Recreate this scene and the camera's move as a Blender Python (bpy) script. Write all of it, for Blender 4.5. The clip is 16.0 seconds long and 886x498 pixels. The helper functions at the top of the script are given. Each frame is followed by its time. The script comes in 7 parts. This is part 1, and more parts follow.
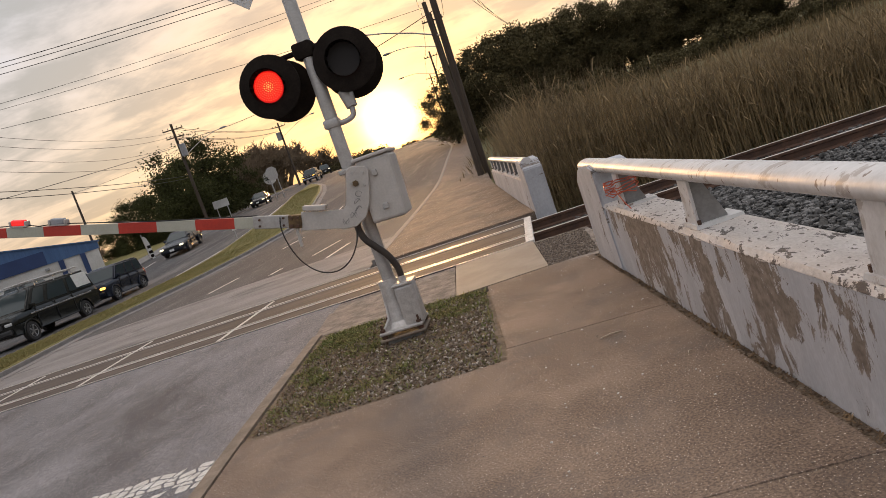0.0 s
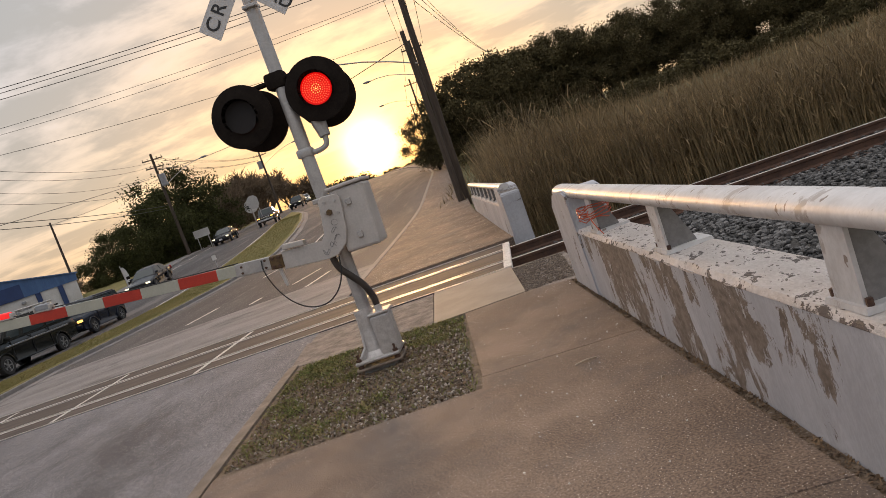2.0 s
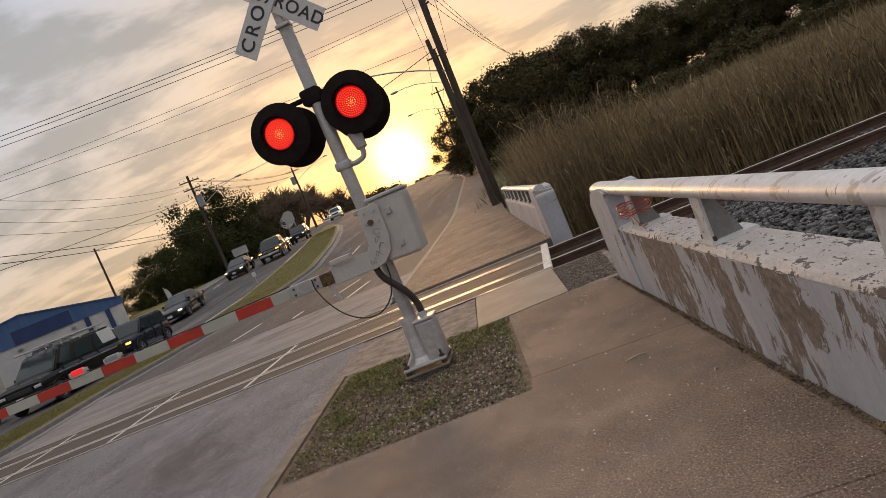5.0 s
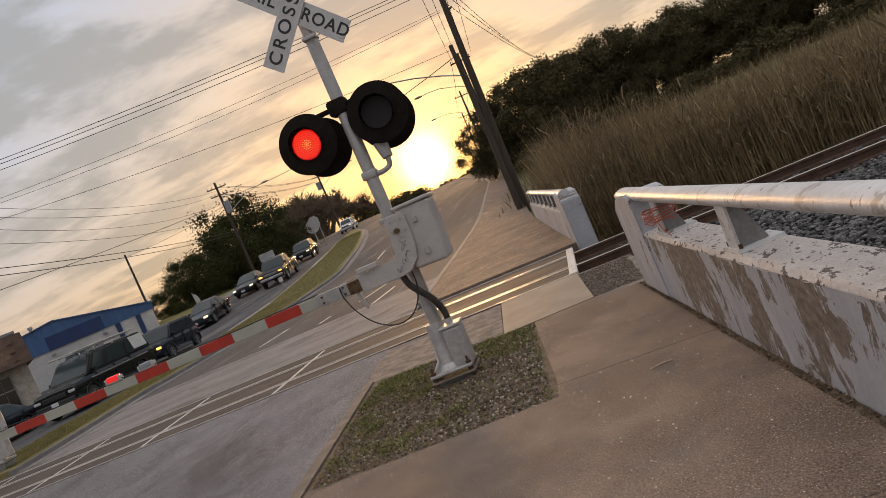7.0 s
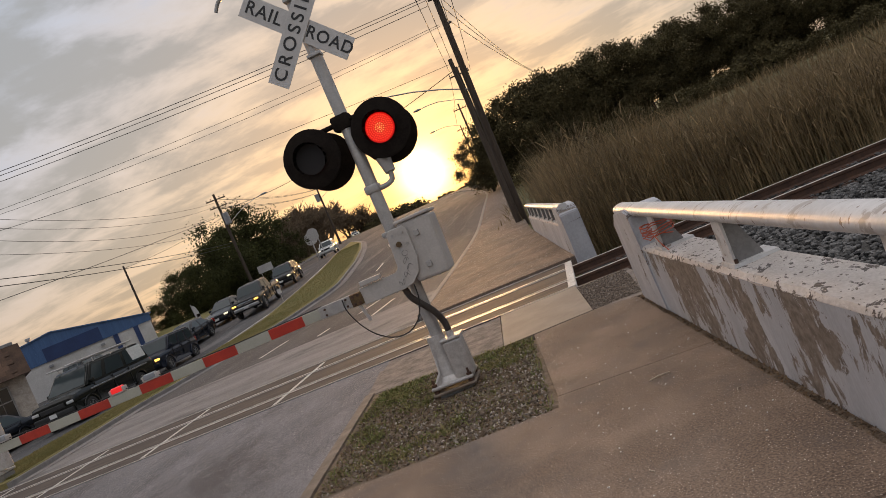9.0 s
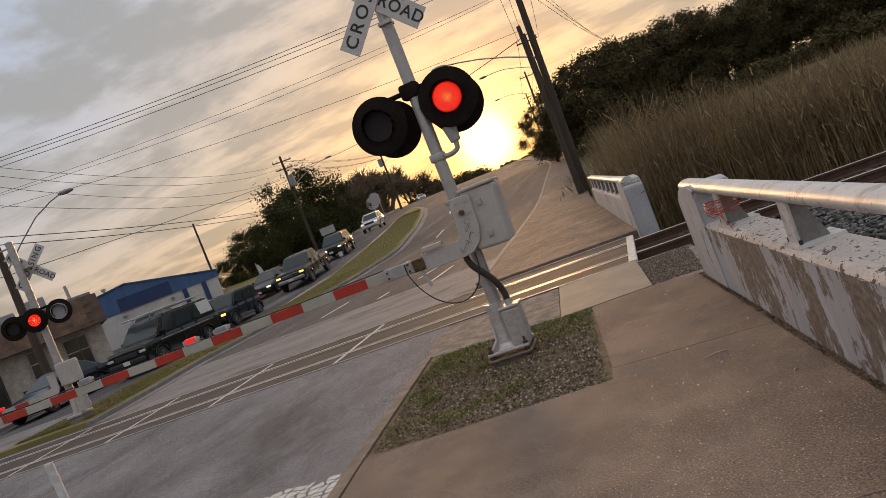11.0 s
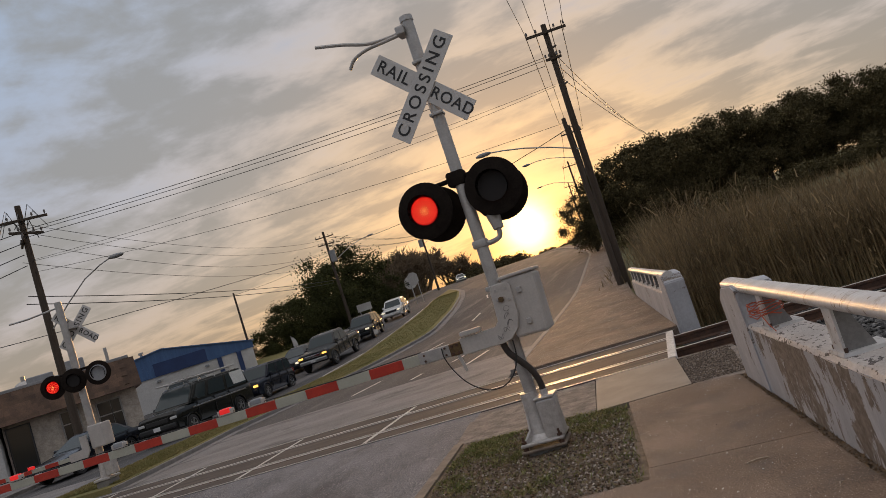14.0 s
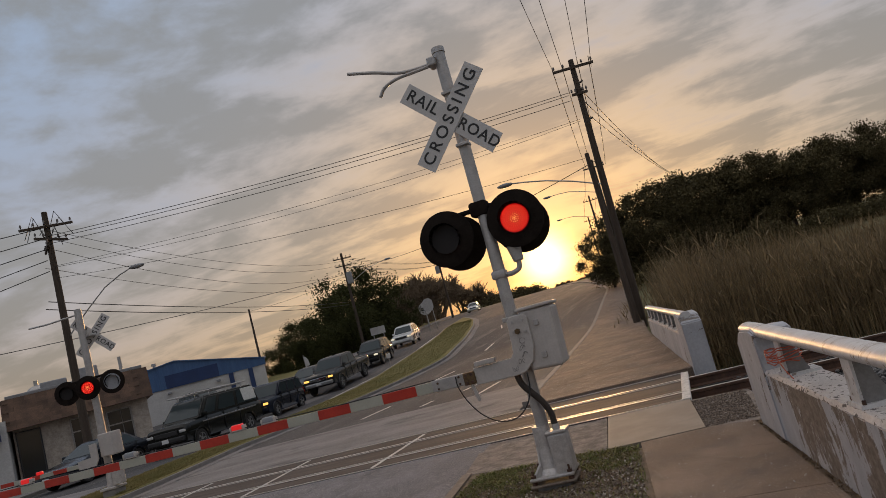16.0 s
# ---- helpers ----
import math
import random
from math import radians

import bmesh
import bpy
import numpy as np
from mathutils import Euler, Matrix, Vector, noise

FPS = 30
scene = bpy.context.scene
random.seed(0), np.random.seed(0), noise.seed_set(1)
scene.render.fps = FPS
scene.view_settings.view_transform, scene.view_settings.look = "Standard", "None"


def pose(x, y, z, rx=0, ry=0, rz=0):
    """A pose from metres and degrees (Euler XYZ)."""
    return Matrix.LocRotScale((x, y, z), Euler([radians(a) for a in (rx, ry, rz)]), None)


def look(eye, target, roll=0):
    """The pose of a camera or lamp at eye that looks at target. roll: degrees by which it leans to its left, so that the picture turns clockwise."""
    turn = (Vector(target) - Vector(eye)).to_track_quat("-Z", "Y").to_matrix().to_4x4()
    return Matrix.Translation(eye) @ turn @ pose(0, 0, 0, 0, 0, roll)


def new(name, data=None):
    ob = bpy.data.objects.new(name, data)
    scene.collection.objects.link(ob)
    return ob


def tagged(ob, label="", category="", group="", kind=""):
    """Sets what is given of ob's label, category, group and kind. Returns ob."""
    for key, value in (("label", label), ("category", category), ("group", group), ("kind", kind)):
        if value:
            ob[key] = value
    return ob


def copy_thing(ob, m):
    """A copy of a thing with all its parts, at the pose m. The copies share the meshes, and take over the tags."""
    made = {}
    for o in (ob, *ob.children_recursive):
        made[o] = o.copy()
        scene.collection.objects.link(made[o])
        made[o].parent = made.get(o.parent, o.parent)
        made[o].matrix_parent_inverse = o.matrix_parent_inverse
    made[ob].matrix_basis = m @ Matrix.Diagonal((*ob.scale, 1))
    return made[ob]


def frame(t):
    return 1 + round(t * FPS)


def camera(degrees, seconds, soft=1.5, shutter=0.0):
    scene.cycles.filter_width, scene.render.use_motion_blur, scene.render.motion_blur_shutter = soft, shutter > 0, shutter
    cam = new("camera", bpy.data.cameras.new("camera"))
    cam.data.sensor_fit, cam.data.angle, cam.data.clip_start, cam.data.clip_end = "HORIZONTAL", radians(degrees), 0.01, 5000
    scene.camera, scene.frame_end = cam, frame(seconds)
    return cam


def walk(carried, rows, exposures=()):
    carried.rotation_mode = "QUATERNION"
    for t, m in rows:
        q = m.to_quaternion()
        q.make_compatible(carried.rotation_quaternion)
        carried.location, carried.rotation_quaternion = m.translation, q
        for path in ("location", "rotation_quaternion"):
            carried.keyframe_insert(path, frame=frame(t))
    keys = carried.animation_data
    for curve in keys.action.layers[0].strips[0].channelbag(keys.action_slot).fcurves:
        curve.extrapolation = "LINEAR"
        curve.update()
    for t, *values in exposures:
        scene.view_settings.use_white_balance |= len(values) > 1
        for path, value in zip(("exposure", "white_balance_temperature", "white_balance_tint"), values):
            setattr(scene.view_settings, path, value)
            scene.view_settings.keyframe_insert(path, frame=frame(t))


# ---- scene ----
# Hand-held phone camera: seconds, place in metres, turn in degrees.
cam = camera(62.88, 16.0, 0.75)
ROWS = [
    (0.0, -0.021, 0.021, 1.566, 82.76, 18.98, 6.01),
    (0.5, -0.007, 0.024, 1.566, 82.69, 19.44, 5.83),
    (1.0, 0.004, 0.034, 1.564, 82.86, 19.17, 4.83),
    (1.5, 0.014, 0.046, 1.562, 83.17, 19.20, 4.54),
    (2.0, 0.055, 0.054, 1.554, 84.30, 19.75, 4.51),
    (2.5, 0.066, 0.048, 1.558, 85.56, 21.29, 3.86),
    (3.0, 0.028, 0.035, 1.570, 86.90, 21.10, 3.76),
    (3.5, -0.004, 0.017, 1.574, 87.65, 19.12, 5.15),
    (4.0, -0.007, 0.008, 1.575, 87.34, 19.92, 6.99),
    (4.5, -0.002, 0.005, 1.572, 86.97, 21.47, 7.49),
    (5.0, -0.000, 0.000, 1.568, 85.77, 22.96, 7.18),
    (7.5, 0.021, -0.081, 1.623, 87.40, 23.46, 9.51),
    (8.0, 0.013, -0.105, 1.629, 87.76, 23.57, 8.82),
    (10.5, 0.018, -0.292, 1.657, 87.52, 21.67, 11.68),
    (11.0, 0.027, -0.315, 1.660, 87.20, 21.38, 14.30),
    (11.5, 0.023, -0.326, 1.668, 88.34, 21.30, 17.44),
    (12.0, 0.032, -0.337, 1.675, 89.78, 21.58, 17.77),
    (12.5, 0.037, -0.352, 1.671, 90.41, 22.02, 16.25),
    (13.0, 0.035, -0.372, 1.674, 91.16, 21.92, 15.80),
    (13.5, 0.030, -0.392, 1.685, 92.70, 20.59, 16.60),
    (14.0, 0.030, -0.405, 1.695, 94.71, 18.19, 17.35),
    (14.5, 0.036, -0.420, 1.699, 95.24, 16.28, 17.73),
    (15.0, 0.027, -0.440, 1.706, 95.64, 14.86, 18.26),
    (15.5, 0.016, -0.462, 1.713, 96.55, 13.83, 18.45),
    (16.0, 0.022, -0.474, 1.713, 97.15, 15.03, 18.41),
]
EXPOSURES = [(0.0, 0.47, 6850, 10), (2.0, 0.42, 6850, 10), (3.5, 0.16, 6800, 10), (5.0, 0.19, 6800, 10), (8.0, 0.17, 6750, 10), (11.0, 0.10, 6750, 10), (13.0, -0.03, 6750, 10), (16.0, -0.33, 6600, 10)]
walk(cam, [(t, pose(x, y, z, rx, ry, rz)) for t, x, y, z, rx, ry, rz in ROWS], EXPOSURES)

# ---- sky and sun: a low sun straight up the road, broken cloud ----
SUN_AZ, SUN_EL = radians(-9.0), radians(4.0)
SUN_DIR = Vector((math.sin(SUN_AZ) * math.cos(SUN_EL), math.cos(SUN_AZ) * math.cos(SUN_EL), math.sin(SUN_EL)))
world = bpy.data.worlds.new("sky")
scene.world = world
world.use_nodes = True


class Nodes:
    """Short notation for a node tree."""

    def __init__(self, tree):
        self.t = tree
        self.n = tree.nodes
        self.l = tree.links

    def add(self, kind):
        return self.n.new(kind)

    def put(self, value, socket):
        if isinstance(value, bpy.types.NodeSocket):
            self.l.new(value, socket)
        elif value is not None:
            socket.default_value = value

    def math(self, op, a, b=None, c=None, clamp=False):
        m = self.add("ShaderNodeMath")
        m.operation, m.use_clamp = op, clamp
        for i, v in enumerate((a, b, c)):
            self.put(v, m.inputs[i])
        return m.outputs[0]

    def mix(self, f, a, b, blend="MIX"):
        m = self.add("ShaderNodeMix")
        m.data_type, m.blend_type = "RGBA", blend
        self.put(f, m.inputs[0])
        self.put(a if isinstance(a, bpy.types.NodeSocket) else (*a, 1), m.inputs[6])
        self.put(b if isinstance(b, bpy.types.NodeSocket) else (*b, 1), m.inputs[7])
        return m.outputs[2]

    def ramp(self, f, lo, hi):
        m = self.add("ShaderNodeMapRange")
        m.interpolation_type = "SMOOTHSTEP"
        self.put(f, m.inputs[0])
        m.inputs[1].default_value, m.inputs[2].default_value = lo, hi
        return m.outputs[0]

    def noise(self, vec, scale, detail=4.0, rough=0.55, dist=0.0):
        m = self.add("ShaderNodeTexNoise")
        if vec is not None:
            self.put(vec, m.inputs["Vector"])
        m.inputs["Scale"].default_value = scale
        m.inputs["Detail"].default_value = detail
        m.inputs["Roughness"].default_value = rough
        m.inputs["Distortion"].default_value = dist
        return m.outputs[0]


def build_sky():
    w = Nodes(world.node_tree)
    w.n.clear()
    out = w.add("ShaderNodeOutputWorld")
    bg = w.add("ShaderNodeBackground")
    way = w.add("ShaderNodeTexCoord").outputs["Generated"]
    sep = w.add("ShaderNodeSeparateXYZ")
    w.l.new(way, sep.inputs[0])
    up = w.math("MAXIMUM", sep.outputs[2], 0.0)
    dot = w.add("ShaderNodeVectorMath")
    dot.operation = "DOT_PRODUCT"
    w.l.new(way, dot.inputs[0])
    dot.inputs[1].default_value = SUN_DIR
    near = w.math("MAXIMUM", dot.outputs["Value"], 0.0)
    nishita = w.add("ShaderNodeTexSky")
    nishita.sky_type, nishita.sun_disc, nishita.sun_elevation, nishita.sun_rotation = "NISHITA", False, SUN_EL, SUN_AZ
    nishita.dust_density = 2.0
    clear = w.mix(1.0, nishita.outputs[0], (0.015, 0.015, 0.015), "MULTIPLY")
    # cloud sheet on a plane high above
    flat = w.math("ADD", up, 0.10)
    cx = w.math("DIVIDE", sep.outputs[0], flat)
    cy = w.math("DIVIDE", sep.outputs[1], flat)
    plane = w.add("ShaderNodeCombineXYZ")
    w.l.new(w.math("ADD", w.math("MULTIPLY", cx, 0.75), w.math("MULTIPLY", cy, 0.25)), plane.inputs[0])
    w.l.new(w.math("MULTIPLY", cy, 1.25), plane.inputs[1])
    big = w.noise(plane.outputs[0], 0.85, 7.0, 0.58, 0.5)
    fine = w.noise(plane.outputs[0], 2.7, 6.0, 0.56, 0.5)
    squash = w.add("ShaderNodeMapping")
    squash.inputs["Scale"].default_value = (1.0, 1.0, 2.4)
    squash.inputs["Rotation"].default_value = (0.0, 0.12, 0.0)
    w.l.new(way, squash.inputs["Vector"])
    puff = w.noise(squash.outputs[0], 6.5, 6.0, 0.58, 0.2)
    cover = w.math("ADD", w.math("ADD", w.math("MULTIPLY", big, 0.46), w.math("MULTIPLY", fine, 0.20)), w.math("MULTIPLY", puff, 0.34))
    thick = w.ramp(cover, 0.43, 0.545)
    # colours by height and by nearness to the sun
    low = w.math("POWER", w.math("SUBTRACT", 1.0, up), 4.5)
    warm = w.math("POWER", near, 16.0)
    blue = w.mix(low, (0.37, 0.50, 0.71), (0.58, 0.40, 0.245))
    cloud = w.mix(low, (0.32, 0.352, 0.395), (0.345, 0.272, 0.208))
    blue = w.mix(w.math("MULTIPLY", warm, 0.52), blue, (0.74, 0.47, 0.20))
    cloud = w.mix(w.math("MULTIPLY", warm, 0.45), cloud, (0.34, 0.25, 0.15))
    body = w.mix(thick, blue, cloud)
    rim = w.math("MULTIPLY", w.math("MULTIPLY", w.ramp(cover, 0.36, 0.45), w.math("SUBTRACT", 1.0, w.ramp(cover, 0.45, 0.54))), w.math("POWER", near, 11.0))
    body = w.mix(w.math("MULTIPLY", rim, 0.4), body, (0.98, 0.68, 0.33))
    # bright cloud added overhead, out of view, to light the ground more
    high = w.ramp(up, 0.50, 0.85)
    body = w.mix(high, body, w.mix(thick, (0.80, 0.82, 0.88), (1.0, 0.94, 0.93)))
    glow = w.math("POWER", near, 300.0)
    core = w.math("POWER", near, 2200.0)
    body = w.mix(1.0, body, w.mix(glow, (0, 0, 0), (0.62, 0.31, 0.05)), "ADD")
    halo = w.math("POWER", near, 45.0)
    body = w.mix(1.0, body, w.mix(halo, (0, 0, 0), (0.16, 0.05, 0.0)), "ADD")
    body = w.mix(1.0, body, w.mix(core, (0, 0, 0), (5.2, 3.7, 1.4)), "ADD")
    body = w.mix(1.0, body, clear, "ADD")
    w.l.new(body, bg.inputs[0])
    bg.inputs[1].default_value = 1.0
    w.l.new(bg.outputs[0], out.inputs[0])


build_sky()
sun = new("sun", bpy.data.lights.new("sun", "SUN"))
sun.data.energy, sun.data.angle, sun.data.color = 2.5, radians(10.0), (1.0, 0.55, 0.22)
sun.matrix_world = look(SUN_DIR * 100, (0, 0, 0))


# ---- materials ----
def surface(name, base, other=None, scale=6.0, rough=0.8, metal=0.0, fine=60.0, bump=0.15, stain=0.35, spot=None, spot_at=(0.62, 0.66), spot_scale=3.0, stretch=(1, 1, 1), local=False, island=0.0, vary=0.0, speck=None, shine=0.5, gate=0.0):
    """A weathered surface: two colours blended by noise at two scales, spots of a third, bump."""
    m = bpy.data.materials.new(name)
    m.use_nodes = True
    w = Nodes(m.node_tree)
    b = w.n["Principled BSDF"]
    if local:
        vec = w.add("ShaderNodeTexCoord").outputs["Object"]
    else:
        vec = w.add("ShaderNodeNewGeometry").outputs["Position"]
    mp = w.add("ShaderNodeMapping")
    mp.inputs["Scale"].default_value = stretch
    w.l.new(vec, mp.inputs["Vector"])
    vec = mp.outputs[0]
    other = other or tuple(c * 0.6 for c in base)
    n1 = w.noise(vec, scale, 6.0, 0.65)
    n2 = w.noise(vec, fine, 3.0, 0.6)
    f = w.math("ADD", w.math("MULTIPLY", w.ramp(n1, 0.35, 0.68), 1.0 - stain), w.math("MULTIPLY", w.ramp(n2, 0.40, 0.60), stain))
    col = w.mix(f, other, base)
    if spot:
        n3 = w.noise(vec, spot_scale, 8.0, 0.7, 0.4)
        where = w.ramp(n3, *spot_at)
        if gate:
            where = w.math("MULTIPLY", where, w.ramp(w.noise(vec, gate, 2.0, 0.5), 0.47, 0.57))
        col = w.mix(where, col, spot)
    if speck:
        tint, lo, hi, size = speck
        col = w.mix(w.ramp(w.noise(vec, size, 2.0, 0.5), lo, hi), col, tint)
    if island or vary:
        if island:
            rnd = w.add("ShaderNodeNewGeometry").outputs["Random Per Island"]
        else:
            rnd = w.add("ShaderNodeObjectInfo").outputs["Random"]
        amount = island or vary
        hsv = w.add("ShaderNodeHueSaturation")
        w.l.new(col, hsv.inputs["Color"])
        w.l.new(w.math("ADD", w.math("MULTIPLY", rnd, 2 * amount), 1 - amount), hsv.inputs["Value"])
        col = hsv.outputs[0]
    w.l.new(col, b.inputs["Base Color"])
    w.l.new(w.math("ADD", w.math("MULTIPLY", n2, 0.25), rough - 0.12, clamp=True), b.inputs["Roughness"])
    b.inputs["Metallic"].default_value = metal
    b.inputs["Specular IOR Level"].default_value = shine
    if bump:
        bp = w.add("ShaderNodeBump")
        bp.inputs["Strength"].default_value = bump
        bp.inputs["Distance"].default_value = 0.01
        w.l.new(w.math("ADD", w.math("MULTIPLY", n1, 0.3), n2), bp.inputs["Height"])
        w.l.new(bp.outputs[0], b.inputs["Normal"])
    return m


def plain(name, base, rough=0.5, metal=0.0, glow=None, power=0.0, coat=0.0):
    m = bpy.data.materials.new(name)
    m.use_nodes = True
    b = m.node_tree.nodes["Principled BSDF"]
    b.inputs["Base Color"].default_value = (*base, 1)
    b.inputs["Roughness"].default_value = rough
    b.inputs["Metallic"].default_value = metal
    b.inputs["Coat Weight"].default_value = coat
    if glow:
        b.inputs["Emission Color"].default_value = (*glow, 1)
        b.inputs["Emission Strength"].default_value = power
    return m


M_GROUND = surface("dry_earth", (0.17, 0.15, 0.07), (0.09, 0.09, 0.035), 0.8, 0.95, fine=20)
M_ASPHALT = surface("asphalt", (0.098, 0.093, 0.094), (0.052, 0.050, 0.052), 0.35, 0.85, fine=140, bump=0.3, spot=(0.17, 0.155, 0.15), spot_at=(0.50, 0.72), spot_scale=0.5, stretch=(1.6, 0.25, 1), shine=0.2, speck=((0.24, 0.225, 0.215), 0.62, 0.72, 60))
M_OLD_ASPHALT = surface("worn_asphalt", (0.275, 0.263, 0.272), (0.078, 0.074, 0.077), 0.6, 0.85, fine=48, bump=1.0, shine=0.25, stain=0.62, spot=(0.085, 0.078, 0.08), spot_at=(0.45, 0.68), spot_scale=0.36, stretch=(1.3, 0.6, 1), speck=((0.50, 0.46, 0.43), 0.62, 0.70, 110))
M_CONCRETE_ROAD = surface("road_concrete", (0.27, 0.25, 0.243), (0.155, 0.142, 0.138), 0.9, 0.85, fine=45, bump=0.5, shine=0.2, stain=0.5, spot=(0.09, 0.083, 0.081), spot_at=(0.5, 0.70), spot_scale=0.8, stretch=(0.5, 1.2, 1))
M_SIDEWALK = surface("sidewalk_concrete", (0.275, 0.204, 0.157), (0.092, 0.066, 0.052), 1.1, 0.85, fine=75, bump=0.45, shine=0.2, stain=0.56, spot=(0.125, 0.102, 0.09), spot_at=(0.46, 0.74), spot_scale=1.3, vary=0.08, speck=((0.66, 0.58, 0.50), 0.66, 0.69, 95))
M_SLAB = surface("new_concrete", (0.28, 0.235, 0.19), (0.205, 0.168, 0.136), 1.8, 0.8, fine=90, bump=0.15)
M_KERB = surface("kerb_concrete", (0.26, 0.205, 0.158), (0.13, 0.10, 0.076), 4.0, 0.85, fine=80, bump=0.4)
M_KERB_GREY = surface("grey_kerb", (0.26, 0.24, 0.222), (0.16, 0.146, 0.135), 3.0, 0.85, fine=80)
M_DIRT = surface("gravelly_dirt", (0.25, 0.19, 0.14), (0.10, 0.072, 0.05), 9.0, 0.95, shine=0.1, fine=70, bump=1.0, spot=(0.30, 0.26, 0.22), spot_at=(0.58, 0.66), spot_scale=38.0)
M_PANEL = surface("crossing_panel", (0.115, 0.092, 0.08), (0.05, 0.041, 0.037), 1.5, 0.8, fine=90, stretch=(0.4, 3, 1), shine=0.2)
M_RAIL = surface("rail_head_steel", (0.70, 0.64, 0.58), (0.55, 0.49, 0.43), 3.0, 0.36, 0.5, fine=40, bump=0.02)
M_RUST = surface("rusty_steel", (0.115, 0.055, 0.032), (0.05, 0.026, 0.018), 5.0, 0.75, fine=50, bump=0.3)
M_TIE = surface("creosote_wood", (0.09, 0.055, 0.038), (0.04, 0.026, 0.02), 2.0, 0.9, fine=40, stretch=(1, 8, 8))
M_PALE_STONE = surface("pale_stone", (0.46, 0.40, 0.34), (0.27, 0.225, 0.19), 20.0, 0.9, fine=60, bump=0.2, island=0.4, shine=0.2)
M_GRIT = surface("brown_grit", (0.21, 0.165, 0.13), (0.09, 0.068, 0.052), 22.0, 0.9, fine=60, bump=0.3, island=0.6, shine=0.2)
M_BALLAST = surface("ballast_stone", (0.165, 0.158, 0.152), (0.06, 0.057, 0.055), 14.0, 0.9, fine=60, bump=0.3, island=0.75, shine=0.3)
M_BALLAST_BED = surface("ballast_bed", (0.09, 0.084, 0.078), (0.05, 0.045, 0.04), 12.0, 0.95, fine=45, bump=1.0)
M_GRAVEL = surface("fine_gravel", (0.30, 0.245, 0.205), (0.10, 0.08, 0.067), 5.0, 0.95, fine=45, bump=1.0)
M_PAINT = surface("road_paint", (0.70, 0.67, 0.63), (0.42, 0.385, 0.35), 9.0, 0.7, fine=50, spot=(0.14, 0.12, 0.11), spot_at=(0.6, 0.66), spot_scale=14.0)
M_WALL = surface("painted_parapet", (0.50, 0.50, 0.525), (0.36, 0.355, 0.37), 1.4, 0.75, fine=24, bump=0.3, stretch=(1.0, 2.6, 0.9))
M_WALL_TOP = surface("flaking_coping", (0.66, 0.60, 0.56), (0.48, 0.42, 0.38), 3.0, 0.8, fine=40, bump=0.8, spot=(0.11, 0.088, 0.078), spot_at=(0.57, 0.60), spot_scale=6.0, stretch=(1.6, 0.8, 1), speck=((0.15, 0.12, 0.10), 0.64, 0.67, 22))
M_RAILPAINT = surface("painted_pipe", (0.66, 0.645, 0.64), (0.50, 0.48, 0.47), 2.2, 0.48, 0.08, fine=26, bump=0.12, stain=0.3, spot=(0.40, 0.36, 0.335), spot_at=(0.56, 0.62), spot_scale=3.4, stretch=(1, 1.6, 1), speck=((0.24, 0.19, 0.16), 0.67, 0.70, 14))
M_GALV = surface("galvanised_steel", (0.49, 0.468, 0.452), (0.36, 0.342, 0.33), 7.0, 0.5, 0.55, fine=60, bump=0.08)
M_ALU = surface("cast_aluminium", (0.60, 0.57, 0.55), (0.42, 0.39, 0.37), 9.0, 0.5, 0.6, fine=60, bump=0.15, spot=(0.22, 0.15, 0.10), spot_at=(0.64, 0.72), spot_scale=12.0)
M_BOXPAINT = surface("grey_cabinet_paint", (0.52, 0.48, 0.45), (0.42, 0.385, 0.36), 4.0, 0.5, 0.1, fine=50, bump=0.05)
M_BLACK = surface("matt_black_paint", (0.024, 0.019, 0.016), (0.014, 0.011, 0.010), 8.0, 0.9, fine=60, bump=0.05, shine=0.04)
M_RUBBER = surface("black_rubber", (0.028, 0.026, 0.025), (0.016, 0.015, 0.015), 10.0, 0.75, fine=60)
M_HOSE = surface("brown_conduit", (0.055, 0.042, 0.032), (0.03, 0.022, 0.018), 10.0, 0.6, fine=60)
M_BRASS = surface("rusty_bracket", (0.20, 0.13, 0.06), (0.09, 0.055, 0.03), 15.0, 0.6, 0.5, fine=50)
M_SIGN = surface("sign_sheeting", (0.60, 0.575, 0.56), (0.50, 0.475, 0.46), 5.0, 0.45, fine=70, bump=0.02)
M_LETTER = plain("letter_black", (0.02, 0.018, 0.018), 0.5)
M_ARM_WHITE = surface("arm_white_sheeting", (0.44, 0.43, 0.36), (0.36, 0.35, 0.29), 4.0, 0.45, fine=70, bump=0.03)
M_ARM_RED = surface("arm_red_sheeting", (0.50, 0.035, 0.016), (0.36, 0.022, 0.012), 4.0, 0.4, fine=70, bump=0.03)
M_LED = plain("lit_led", (0.10, 0.01, 0.01), 0.6, glow=(1.0, 0.075, 0.035), power=2.4)
M_LED_CORE = plain("lit_led_core", (0.10, 0.02, 0.01), 0.6, glow=(1.0, 0.32, 0.10), power=2.8)
M_LENS_LIT = plain("lit_red_lens", (0.03, 0.001, 0.001), 0.8, glow=(1.0, 0.002, 0.002), power=0.5)
M_LENS_DARK = plain("unlit_red_lens", (0.012, 0.009, 0.009), 0.8)
M_LENS_CLEAR = surface("clear_lens", (0.30, 0.31, 0.33), (0.24, 0.25, 0.27), 9.0, 0.35, fine=60)
M_ARM_LAMP = plain("lit_arm_lamp", (0.4, 0.02, 0.02), 0.3, glow=(1.0, 0.02, 0.02), power=0.55)
M_WOOD = surface("pole_timber", (0.085, 0.062, 0.045), (0.045, 0.032, 0.024), 3.0, 0.9, fine=30, stretch=(6, 6, 0.6), bump=0.3)
M_WIRE = plain("wire", (0.015, 0.014, 0.014), 0.6)
